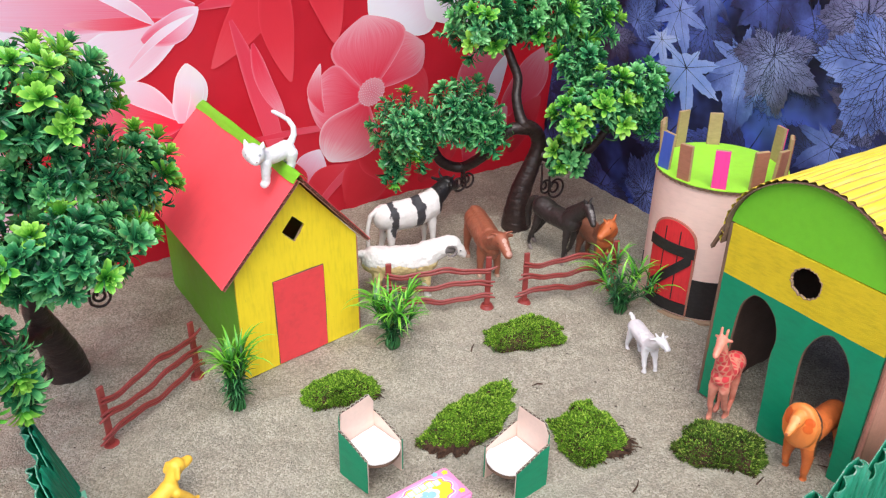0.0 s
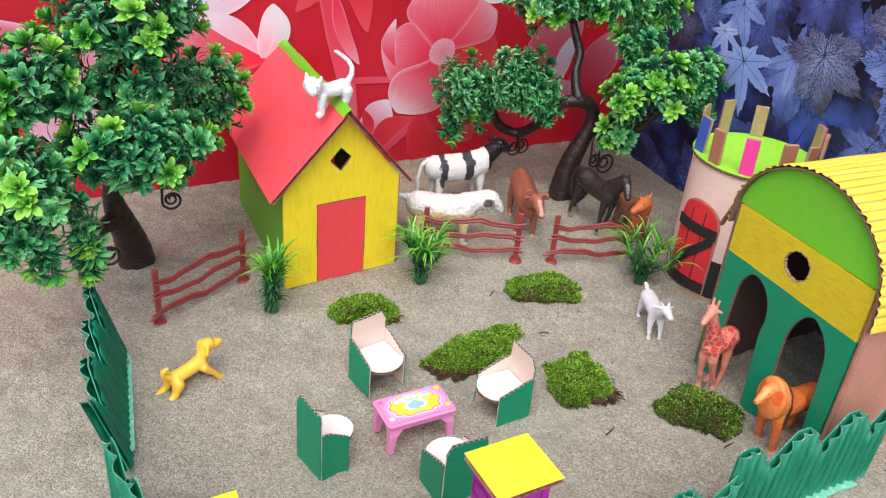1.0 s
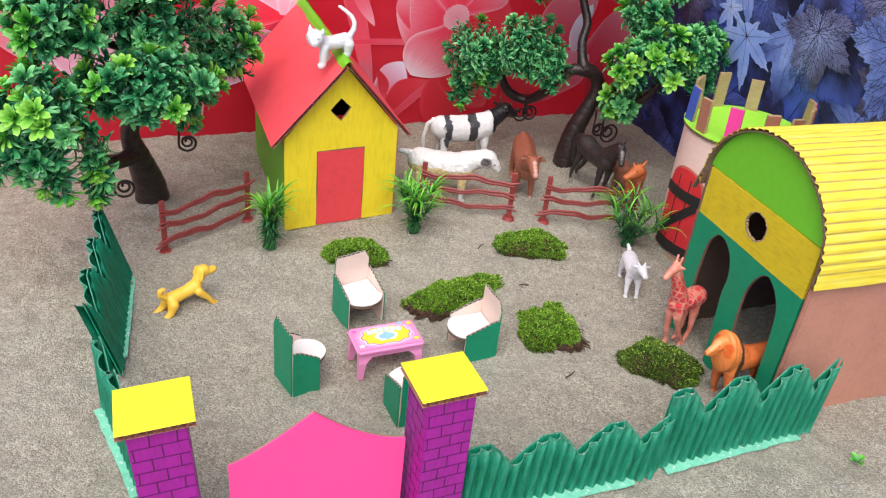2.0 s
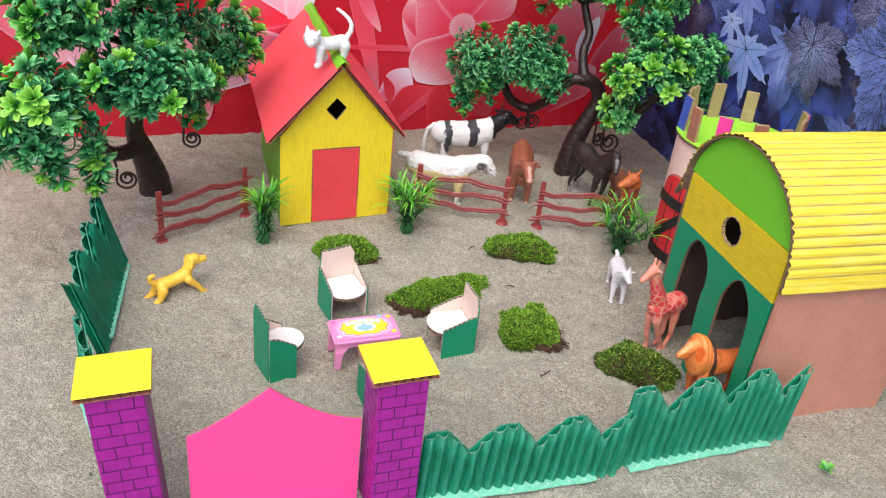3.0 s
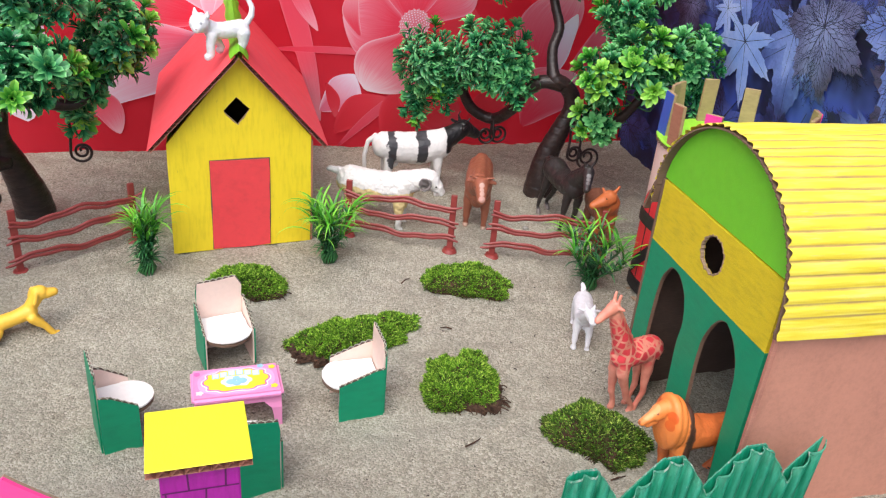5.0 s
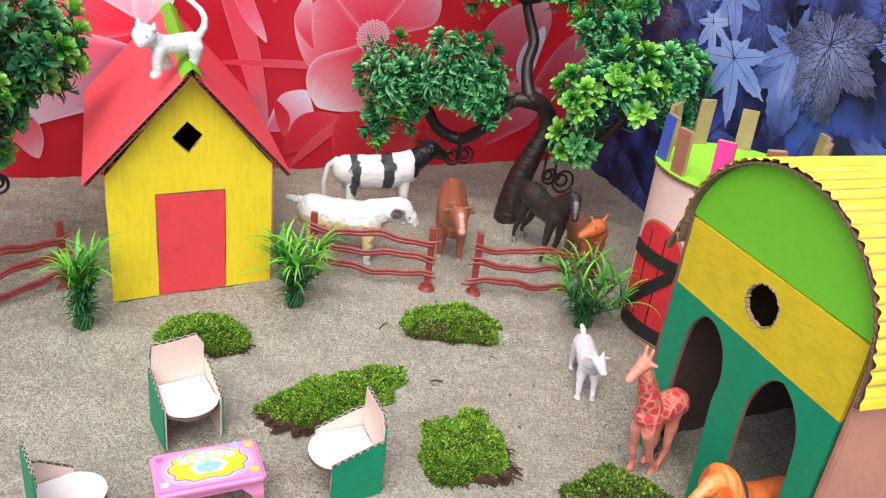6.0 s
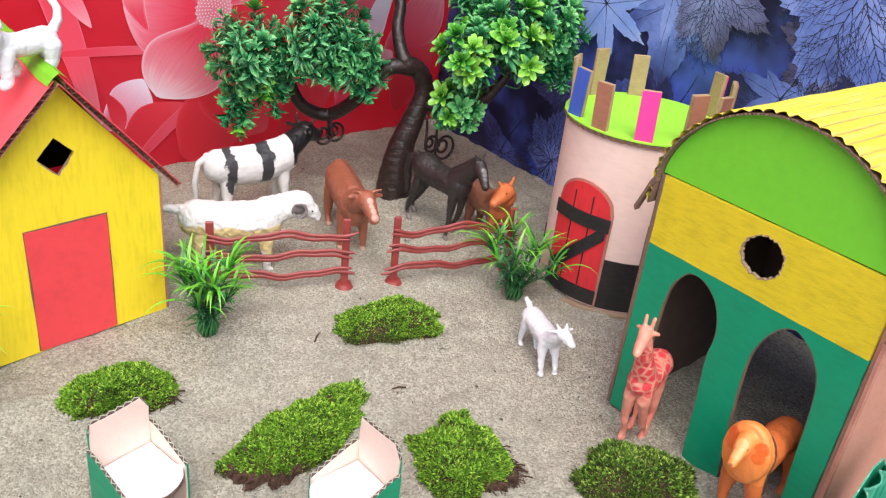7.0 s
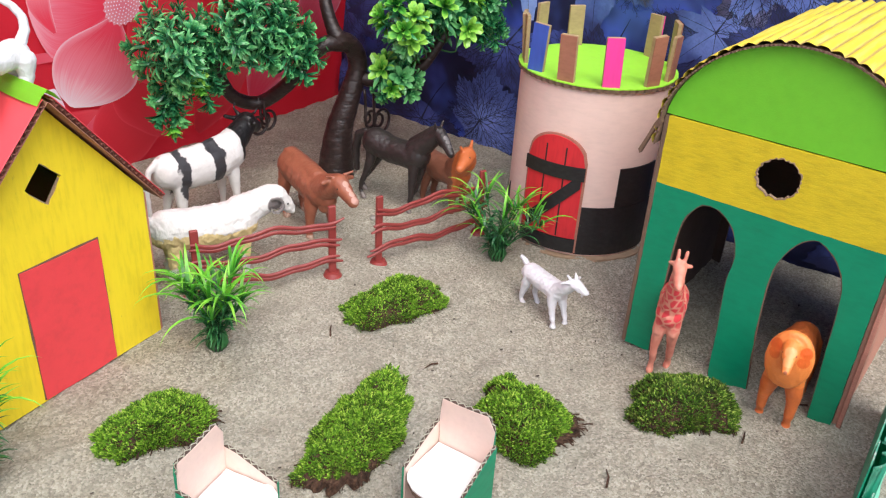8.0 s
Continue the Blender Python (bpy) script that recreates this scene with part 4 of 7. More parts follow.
def fence_panel(x, y, turn, length, high, label, seed, inward=False, lean=0.0, strip_inside=False):
    """Painted corrugated board with a cut, wavy top; the flutes stand upright on one side: -y, or +y where inward."""
    rng = random.Random(seed)
    f = thing("corrugated_fence", pose(x, y, -0.004, lean, 0, turn), label, "toy fence", "corrugated fence panels")

    def top(u):
        s = ((u - 0.004) / length * 3.05) % 1.0
        rise = 1.0 if s < 0.25 else ((0.58 - s) / 0.33 if s < 0.58 else (s - 0.58) / 0.42)
        return high * (0.66 + 0.34 * rise**0.85)

    bm, rows = bmesh.new(), []
    n, period = int(length / 0.0011), 0.0094
    for i in range(n + 1):
        u = length * i / n
        w = -0.0012 - 0.0054 * abs(math.sin(math.pi * u / period)) ** 0.75
        z = top(u) + rng.uniform(-0.0005, 0.0005)
        rows.append([bm.verts.new((u + 0.004 * v, w, z * v)) for v in (0.0, 0.25, 0.5, 0.75, 1.0)])
    for a, b in zip(rows, rows[1:]):
        for k in range(4):
            bm.faces.new((a[k], b[k], b[k + 1], a[k + 1]))
    bmesh.ops.solidify(bm, geom=bm.faces[:], thickness=0.0005)
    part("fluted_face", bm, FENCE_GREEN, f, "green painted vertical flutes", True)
    if strip_inside:
        bm, rows = bmesh.new(), []
        for i in range(n + 1):
            u = length * i / n
            w = 0.0012 + 0.0022 * abs(math.sin(math.pi * u / period)) ** 0.8 + 0.0006 * noise.noise((u * 90, 4.0, seed))
            rows.append([bm.verts.new((u + 0.004 * v, w, (top(u) - 0.0004) * v)) for v in (0.0, 0.25, 0.5, 0.75, 1.0)])
        for a, b in zip(rows, rows[1:]):
            for k in range(4):
                bm.faces.new((a[k], a[k + 1], b[k + 1], b[k]))
        bmesh.ops.solidify(bm, geom=bm.faces[:], thickness=0.0004)
        part("inner_face", bm, FENCE_GREEN, f, "green inner face, flutes showing through", True)
    part("board", sheet_bm([(0, 0)] + [(length * i / 150 + 0.004, top(length * i / 150) - 0.0002) for i in range(151)] + [(length, 0)], [], 0.0008), FENCE_GREEN, f)
    for follow in (True, False):  # the raw edge of the flute, then that of the board behind it
        bm, rows = bmesh.new(), []
        for i in range(n + 1):
            u = length * i / n
            y = -0.0012 - 0.0054 * abs(math.sin(math.pi * u / period)) ** 0.75 if follow else 0.0004
            z = top(u) + rng.uniform(-0.0004, 0.0006)
            rows.append([bm.verts.new((u + 0.004, y + dy, z + dz)) for dy, dz in ((-0.0005, -0.0002), (-0.0004, 0.0008), (0.0004, 0.0008), (0.0005, -0.0002))])
        for a, b in zip(rows, rows[1:]):
            for k in range(4):
                bm.faces.new((a[k], a[(k + 1) % 4], b[(k + 1) % 4], b[k]))
        part("torn_edge", bm, FENCE_EDGE, f, "rough green top edge, paint rubbed off in places")
    out = jag([(0.012, -0.0135), (length - 0.02, -0.0115), (length - 0.02, -0.003), (0.012, -0.003)], 0.0008, 0.008, rng)
    bm = sheet_bm([(a, b) for a, b in out], [], 0.0012, Matrix.Rotation(radians(-90), 4, "X"))
    bmesh.ops.transform(bm, matrix=Matrix.Translation((0, 0, 0.0072)), verts=bm.verts[:])
    if strip_inside:
        bmesh.ops.transform(bm, matrix=pose(0, 0.0080, -0.0015) @ Matrix.Diagonal((1, 0.50, 1, 1)), verts=bm.verts[:])
    part("foot_strip", bm, MINT, f, "mint green painted foot strip")
    if inward:
        for ob in f.children_recursive:
            ob.data.transform(Matrix.Diagonal((1, -1, 1, 1)))
            ob.data.flip_normals()
    return f


fence_panel(0.269, 0.199, -2.5, 0.176, 0.070, "green corrugated cardboard fence panel beside the gate, wavy top", 1)
fence_panel(0.446, 0.197, 0.5, 0.178, 0.088, "green corrugated cardboard fence panel by the barn, wavy top", 2)
fence_panel(0.050, 0.594, -96, 0.166, 0.090, "green corrugated cardboard fence panel along the yard's side", 3, False, 14, True)
fence_panel(0.0205, 0.396, -78, 0.140, 0.078, "green corrugated cardboard fence panel meeting the gate pillar", 4)


# ---- plastic rail fences ----
def build_rail_fence(m):
    rng = random.Random(3)
    f = thing("rail_fence", m, "maroon plastic toy rail fence with round feet", "toy fence", "plastic rail fences")
    for x in (0.0, 0.1125):
        post = part("post", box_bm(x - 0.0032, x + 0.0032, -0.0016, 0.0016, 0.003, 0.066, 0.0006), FENCE_RED, f)
        bm = bmesh.new()
        bmesh.ops.create_cone(bm, cap_ends=True, segments=24, radius1=0.0082, radius2=0.0062, depth=0.0038, matrix=Matrix.Translation((x, 0, 0.0019)))
        part("foot", bm, FENCE_RED, post)
    for k, z in enumerate((0.0155, 0.034, 0.0515)):
        rail = None
        for strand in (0, 1):
            x0, x1 = ((-0.013 + 0.004 * k, 0.121 - 0.003 * k), (-0.010 + 0.003 * k, 0.118 + 0.002 * k))[strand]
            bm, rows = bmesh.new(), []
            for i in range(37):
                u = i / 36
                x = x0 + (x1 - x0) * u
                w = 0.0021 * math.sin(x * 75 + k * 1.7) + 0.0008 * math.sin(x * 190 + k)
                end = max(0.0, abs(2 * u - 1) - 0.8) / 0.2
                split = 0.0011 * max(0.0, math.sin(x * 55 + 2.1 * k)) + 0.0013 * end
                c = z + w + (0.0016 + split if strand else -0.0018)
                h = 0.0019 * (1 - 0.55 * end**2) * rng.uniform(0.9, 1.1)
                y = -0.0026 - 0.0004 * strand
                rows.append([bm.verts.new((x, y + dy, c + dz * h)) for dy, dz in ((-0.0011, -0.5), (-0.0013, 0.35), (-0.0005, 1), (0.0009, 0.7), (0.0009, -0.8), (-0.0004, -1))])
            for a, b in zip(rows, rows[1:]):
                for j in range(6):
                    bm.faces.new((a[j], a[(j + 1) % 6], b[(j + 1) % 6], b[j]))
            bm.faces.new(rows[0][::-1])
            bm.faces.new(rows[-1])
            if strand:
                part("rail_strand", bm, FENCE_RED, rail)
            else:
                rail = part("rail", bm, FENCE_RED, f)
    return f


def lay(x0, y0, x1, y1):
    return pose(x0, y0, ground_z(x0, y0) - 0.0005, 0, 0, math.degrees(math.atan2(y1 - y0, x1 - x0)))


first_fence = build_rail_fence(lay(0.405, 0.667, 0.506, 0.619))
copy_thing(first_fence, lay(0.549, 0.603, 0.661, 0.566))
copy_thing(first_fence, lay(0.088, 0.624, 0.193, 0.681))


# ---- table and chairs ----
def build_table():
    t = thing("toy_table", pose(0.2735, 0.3995, -0.0125, 0, 0, 1.5), "small pink plastic toy table with a printed top", "toy table")
    part("tabletop", box_bm(-0.0335, 0.0335, -0.0195, 0.0195, 0.0285, 0.0345, 0.0022, 3), TABLE_PINK, t)
    part("apron", box_bm(-0.0305, 0.0305, -0.0168, 0.0168, 0.0235, 0.0284, 0.001), TABLE_PINK, t)
    for sx in (-1, 1):
        for sy in (-1, 1):
            bm = bmesh.new()
            rows = []
            for z, r, d in ((0.0, 0.0026, 0.0010), (0.010, 0.0030, 0.0004), (0.019, 0.0038, -0.0004), (0.0236, 0.0062, -0.003), (0.0275, 0.0068, -0.0035)):
                cx, cy = sx * (0.0285 + d), sy * (0.0150 + d * 0.5)
                rows.append([bm.verts.new((cx + a * r, cy + b * min(r, 0.0035), z)) for a, b in ((-1, -1), (1, -1), (1, 1), (-1, 1))])
            for a, b in zip(rows, rows[1:]):
                for k in range(4):
                    bm.faces.new((a[k], a[(k + 1) % 4], b[(k + 1) % 4], b[k]))
            bm.faces.new(rows[0][::-1])
            bm.faces.new(rows[-1])
            part("leg", bm, TABLE_PINK, t)
    ink = {"magenta": plastic("magenta_sticker", (0.80, 0.16, 0.48), 0.35), "yellow": plastic("yellow_sticker", (0.93, 0.80, 0.05), 0.35), "blue": plastic("pale_blue_sticker", (0.32, 0.62, 0.82), 0.35), "white": plastic("white_sticker", (0.86, 0.84, 0.88), 0.35), "lilac": plastic("lilac_sticker", (0.78, 0.42, 0.70), 0.35)}

    def blob(name, rx, ry, wob, n, z, mat_, cx=0.0, cy=0.0):
        bm = bmesh.new()
        vs = []
        for k in range(64):
            a = 2 * math.pi * k / 64
            q = 1 + wob * math.cos(n * a)
            vs.append(bm.verts.new((cx + rx * q * math.copysign(abs(math.cos(a)) ** 0.75, math.cos(a)), cy + ry * q * math.copysign(abs(math.sin(a)) ** 0.75, math.sin(a)), z)))
        bm.faces.new(vs)
        got = bmesh.ops.extrude_face_region(bm, geom=bm.faces[:])
        bmesh.ops.translate(bm, vec=(0, 0, 0.00015), verts=[g for g in got["geom"] if isinstance(g, bmesh.types.BMVert)])
        return part(name, bm, mat_, t)

    blob("sticker_edge", 0.0285, 0.0158, 0.0, 4, 0.03452, ink["lilac"])
    blob("sticker_border", 0.0250, 0.0142, 0.05, 10, 0.03472, ink["white"])
    blob("sticker_rim", 0.0238, 0.0133, 0.06, 10, 0.03490, ink["magenta"])
    blob("sticker", 0.0226, 0.0123, 0.06, 10, 0.03508, ink["yellow"])
    blob("sticker_shape", 0.0108, 0.0066, 0.08, 6, 0.03526, ink["white"], 0.0, -0.0015)
    for k, (dx, dy, q) in enumerate(((-0.0040, -0.0022, 0.0036), (0.0040, -0.0022, 0.0036), (0.0, -0.0050, 0.0030), (0.0, 0.0012, 0.0026))):
        blob("sticker_shape", q, q * 0.9, 0.06, 4, 0.03544 + 0.00018 * k, ink["blue"], dx, dy)
    for k in range(6):
        x, lift = -0.0150 + 0.0060 * k, 0.0012 * (2.5 - abs(k - 2.5))
        part("text_shadow", box_bm(x - 0.0026, x + 0.0026, 0.0034 + lift, 0.0096 + lift, 0.03526, 0.0354), ink["blue"], t)
        part("text_bar", box_bm(x - 0.0019, x + 0.0019, 0.0041 + lift, 0.0089 + lift, 0.03542, 0.0356), ink["white"], t)
    for x, y, key in ((0.0275, 0.0125, "yellow"), (0.0270, -0.0118, "yellow"), (-0.0275, -0.0118, "white"), (0.0190, 0.0150, "blue")):
        blob("sticker_flower", 0.0024, 0.0022, 0.18, 5, 0.03492, ink[key], x, y)
    blob("sticker_ring", 0.0022, 0.0022, 0.0, 3, 0.03492, ink["magenta"], -0.0285, 0.0120)


build_table()


def build_chair(m, label, d=0.0355, front=0.0155):
    """Faces -y: two sides, a back, a round-fronted seat, all cut from board."""
    rng = random.Random(8)
    c = thing("toy_chair", m, label, "toy chair", "chairs round the toy table")
    hw = 0.0200

    def torn(name, line, across, half):
        """The raw corrugated edge along a line: a dark core between the liners and the pale flute that runs to and fro in it."""
        core, flute, rows, zig, run = bmesh.new(), bmesh.new(), [], [], 0.0
        for a, b in zip(line, line[1:]):
            a, b = Vector(a), Vector(b)
            n = max(2, int((b - a).length / 0.0006))
            for i in range(n + (b == Vector(line[-1]))):
                p = a.lerp(b, i / n)
                run += (b - a).length / n
                o = half * 0.95 * (abs((run / 0.0026) % 2 - 1) * 2 - 1)
                rows.append([core.verts.new(p + across * u + Vector((0, 0, z))) for u, z in ((-half * 0.8, -0.0006), (-half * 0.8, 0.0005), (half * 0.8, 0.0005), (half * 0.8, -0.0006))])
                zig.append([flute.verts.new(p + across * (o + u) + Vector((0, 0, z))) for u, z in ((-0.00022, -0.0004), (-0.00022, 0.0010), (0.00022, 0.0010), (0.00022, -0.0004))])
        for bm, rings in ((core, rows), (flute, zig)):
            for a, b in zip(rings, rings[1:]):
                for j in range(4):
                    bm.faces.new((a[j], a[(j + 1) % 4], b[(j + 1) % 4], b[j]))
        edge = part(name, core, CARD_DARK, c, "torn dark cardboard edge")
        part("flute", flute, PALE_TORN, edge, "pale paper flute")

    def side(x, sgn):
        out = [(-d / 2, 0.0), (d / 2, 0.0), (d / 2, 0.047), (d / 2 - 0.008, 0.0455), (-d / 2, 0.0345)]
        turn = Matrix.Translation((x, 0, 0)) @ Matrix.Rotation(radians(90), 4, "Z")
        part("side_panel", sheet_bm(jag(out, 0.0003, 0.01, rng), [], 0.0012, turn @ Matrix.Translation((0, -0.0012 if sgn > 0 else 0.0, 0))), GREEN, c, "green outer side")
        part("side_liner", sheet_bm(jag([(u * 0.985, z - 0.0002) for u, z in out], 0.0003, 0.01, rng), [], 0.0011, turn @ Matrix.Translation((0, 0.0001 if sgn > 0 else -0.0012, 0))), CHAIR_IN, c, "pale salmon inner side")
        top = [(-d / 2, 0.0345), (d / 2 - 0.008, 0.0455), (d / 2, 0.047)]
        torn("torn_edge", [(x, u, z + 0.0002) for u, z in top], Vector((1, 0, 0)), 0.0011)

    side(-hw, -1)
    side(hw, 1)
    back = [(-hw + 0.001, 0.0), (hw - 0.001, 0.0), (hw - 0.001, 0.058), (hw - 0.006, 0.0665), (-hw + 0.002, 0.0645), (-hw + 0.001, 0.058)]
    part("back_panel", sheet_bm(jag(back, 0.0004, 0.009, rng), [], 0.0012, Matrix.Translation((0, d / 2 + 0.0002, 0))), GREEN, c, "green outer back")
    part("back_liner", sheet_bm(jag([(x * 0.98, z - 0.0001) for x, z in back], 0.0004, 0.009, rng), [], 0.0011, Matrix.Translation((0, d / 2 - 0.0011, 0))), CHAIR_IN, c, "pale salmon inner back")
    torn("torn_edge", [(px, d / 2 + 0.0001, pz + 0.0003) for px, pz in back[2:][::-1]], Vector((0, 1, 0)), 0.0010)
    seat = [(-hw + 0.0022, d / 2 - 0.002), (-hw + 0.0022, -d / 2 + 0.006)]
    seat += [((hw - 0.001) * math.cos(a), -d / 2 + 0.006 + front * math.sin(a)) for a in [math.pi + math.pi * k / 14 for k in range(15)]]
    seat += [(hw - 0.0022, -d / 2 + 0.006), (hw - 0.0022, d / 2 - 0.002)]
    lie = Matrix.Translation((0, 0, 0.0315)) @ Matrix.Rotation(radians(-90), 4, "X")
    part("seat", sheet_bm(jag(seat, 0.0003, 0.006, rng), [], 0.0012, lie), WHITE_CARD, c, "white card seat")
    part("seat_board", sheet_bm(jag([(x * 0.99, z * 0.99) for x, z in seat], 0.0004, 0.003, rng), [], 0.0022, Matrix.Translation((0, 0, -0.0023)) @ lie), TORN, c, "brown cardboard under the seat")
    return c


chair = build_chair(pose(0.2680, 0.4765, -0.0085, 0, 0, 11), "green cardboard toy chair with white seat, before the moss")
for m, text in ((pose(0.3655, 0.3975, -0.0115, 0, 0, -88), "green cardboard toy chair with white seat, beside the moss"), (pose(0.2775, 0.3275, -0.0125, 0, 0, 183), "green cardboard toy chair with white seat, near the gate")):
    tagged(copy_thing(chair, m), text)
build_chair(pose(0.1865, 0.3965, -0.0155, 0, 0, 104) @ Matrix.Diagonal((0.96, 1.0, 1.08, 1.0)), "green cardboard toy chair with white seat, on open sand", 0.0265, 0.0205)


# ---- plants ----
def leaf_material(name, dark, mid, tip, rough=0.38):
    """Soft plastic leaf: darker at its base, each cluster a little different."""
    n = Nodes(name, rough)
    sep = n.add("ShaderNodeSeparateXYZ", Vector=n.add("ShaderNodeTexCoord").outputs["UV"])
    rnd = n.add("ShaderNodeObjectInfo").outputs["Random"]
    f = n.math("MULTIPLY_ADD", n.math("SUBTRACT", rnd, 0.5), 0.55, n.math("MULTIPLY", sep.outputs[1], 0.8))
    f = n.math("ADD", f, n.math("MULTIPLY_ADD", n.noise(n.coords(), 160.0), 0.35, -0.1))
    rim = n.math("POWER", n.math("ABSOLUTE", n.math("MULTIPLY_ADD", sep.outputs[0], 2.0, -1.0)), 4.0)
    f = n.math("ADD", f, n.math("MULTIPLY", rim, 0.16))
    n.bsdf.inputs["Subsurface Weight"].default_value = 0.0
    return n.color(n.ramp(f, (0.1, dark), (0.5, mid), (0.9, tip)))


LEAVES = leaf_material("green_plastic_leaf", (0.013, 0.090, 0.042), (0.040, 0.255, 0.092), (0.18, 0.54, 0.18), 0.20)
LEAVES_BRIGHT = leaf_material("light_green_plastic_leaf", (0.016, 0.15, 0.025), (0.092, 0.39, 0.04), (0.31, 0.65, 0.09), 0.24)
STEMS = plastic("green_plastic_stem", (0.03, 0.15, 0.04), 0.45)
BARK = Nodes("dark_brown_plastic_bark", 0.36)
_b = BARK.noise(BARK.coords((1, 1, 2.2)), 110.0, 4.0)
BARK.bump(_b, 0.6, 0.0022)
BARK = BARK.color(BARK.ramp(_b, (0.3, (0.012, 0.007, 0.007)), (0.6, (0.032, 0.019, 0.017)), (0.85, (0.06, 0.04, 0.036))))


BROAD = ((0.0, 0.24, 0.0), (0.27, 0.68, 0.05), (0.58, 1.0, 0.10), (0.88, 0.78, 0.12), (1.0, 0.0, 0.09))


def leaf_mesh(name, leaves, material, shape=BROAD):
    """One mesh of folded leaves: base, direction, up, length, width."""
    verts, faces, uvs = [], [], []
    for base, way, up, ln, wd in leaves:
        way, side = way.normalized(), way.cross(up)
        side = side.normalized() if side.length > 1e-4 else Vector((1, 0, 0))
        nrm = side.cross(way)
        i = len(verts)
        for u, w, h in shape:
            c = base + way * ln * u + nrm * ln * h
            verts.append(c)
            uvs.append((0.5, u))
            if w:
                for s in (-1, 1):
                    verts.append(c + side * wd * 0.5 * w * s + nrm * wd * 0.18 * w)
                    uvs.append((0.5 + 0.5 * s, u))
        last = 3 * (len(shape) - 2)
        for a in range(0, last, 3):
            b = a + 3
            faces += [(i + a, i + a + 1, i + b + 1, i + b), (i + a, i + b, i + b + 2, i + a + 2)]
        faces += [(i + last, i + last + 1, i + last + 3), (i + last, i + last + 3, i + last + 2)]
    me = bpy.data.meshes.new(name)
    me.from_pydata(verts, [], faces)
    layer = me.uv_layers.new(name="UVMap")
    for loop in me.loops:
        layer.data[loop.index].uv = uvs[loop.vertex_index]
    me.materials.append(material)
    return me


NARROW = ((0.0, 0.30, 0.0), (0.3, 0.85, 0.10), (0.6, 1.0, 0.13), (0.85, 0.62, 0.06), (1.0, 0.0, -0.04))


def add_stem(me_leaves, pts, width):
    """A stem as narrow crossed straps along points."""
    for a, b in zip(pts, pts[1:]):
        for up in (Vector((1, 0.2, 0)), Vector((-0.2, 1, 0))):
            me_leaves.append((a, b - a, up, (b - a).length * 1.08, width))


def sprig_mesh(name, material, seed, heads=1, size=0.0125, stem=0.030, straps=13):
    """A shoot: an arching stem with strap leaves in whorls and an open rosette of broad leaves at its tip.
    The tip is the origin and opens towards +z."""
    rng = random.Random(seed)
    broad, narrow = [], []
    for k in range(16 if heads else 6):
        a = k * 2.39996 + rng.uniform(-0.25, 0.25)
        u = k / 16
        open_ = 0.16 + 1.24 * u**0.75 + rng.uniform(-0.12, 0.12)
        way = Vector((math.cos(a) * math.sin(open_), math.sin(a) * math.sin(open_), math.cos(open_)))
        ln = size * (0.72 + 0.52 * u) * rng.uniform(0.85, 1.1)
        out = Vector((-math.cos(a), -math.sin(a), 1.5)).cross(way).cross(way) * -1
        broad.append((Vector((0, 0, -0.005 * u)), way, out, ln, ln * (rng.uniform(0.36, 0.47) if heads else 0.28)))
    bend = rng.uniform(0, 6.28)
    line = [Vector((math.cos(bend) * 0.007 * v * v, math.sin(bend) * 0.007 * v * v, -0.003 - stem * v)) for v in (0.0, 0.25, 0.5, 0.75, 1.0)]
    add_stem(narrow, line, 0.0016)
    for k in range(straps):
        v = 0.06 + 0.9 * k / straps
        p = line[0].lerp(line[2], v * 2) if v < 0.5 else line[2].lerp(line[4], v * 2 - 1)
        a = k * 2.2 + rng.uniform(-0.5, 0.5)
        way = Vector((math.cos(a), math.sin(a), rng.uniform(-0.1, 0.95)))
        ln = rng.uniform(0.012, 0.0200)
        narrow.append((p, way, Vector((rng.uniform(-0.3, 0.3), rng.uniform(-0.3, 0.3), 1)), ln, rng.uniform(0.0026, 0.0048)))
    a, b = leaf_mesh(name, broad, material), leaf_mesh(name + "_low", narrow, LEAVES, NARROW)
    bm = bmesh.new()
    bm.from_mesh(a)
    top = len(bm.faces)
    bm.from_mesh(b)
    bm.faces.ensure_lookup_table()
    for f in bm.faces[top:]:
        f.material_index = 1
    bm.to_mesh(a)
    bm.free()
    bpy.data.meshes.remove(b)
    a.materials.append(LEAVES)
    return a


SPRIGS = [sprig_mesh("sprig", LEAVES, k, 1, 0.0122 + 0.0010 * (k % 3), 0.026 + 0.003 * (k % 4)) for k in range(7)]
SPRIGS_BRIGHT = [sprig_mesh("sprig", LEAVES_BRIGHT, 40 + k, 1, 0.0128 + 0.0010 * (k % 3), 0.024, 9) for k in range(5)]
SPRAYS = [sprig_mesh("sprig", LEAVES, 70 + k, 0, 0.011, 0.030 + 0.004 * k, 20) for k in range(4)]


inner = {"leaves": [], "twigs": bmesh.new()}


def shoot(tree, rng, foot, p, out, pick, size, stem):
    turn = out.to_track_quat("Z", "Y").to_matrix().to_4x4()
    m = Matrix.Translation(p - foot) @ turn @ Matrix.Rotation(rng.uniform(0, 6.28), 4, "Z") @ Matrix.Scale(size, 4)
    if pick is SPRAYS:
        inner["leaves"].append((rng.choice(pick), m))
    else:
        ob = new("sprig", rng.choice(pick))
        ob.parent = tree
        ob.matrix_basis = m
    if stem is not None:
        end = p - out * 0.024 * size
        mid = (stem + end) / 2 + Vector((rng.uniform(-0.012, 0.012), rng.uniform(-0.012, 0.012), rng.uniform(-0.014, 0.004)))
        tube_bm(curve_points([stem - foot, mid - foot, end - foot, p - out * 0.004 - foot], 4), 0.0009, 5, inner["twigs"], False)


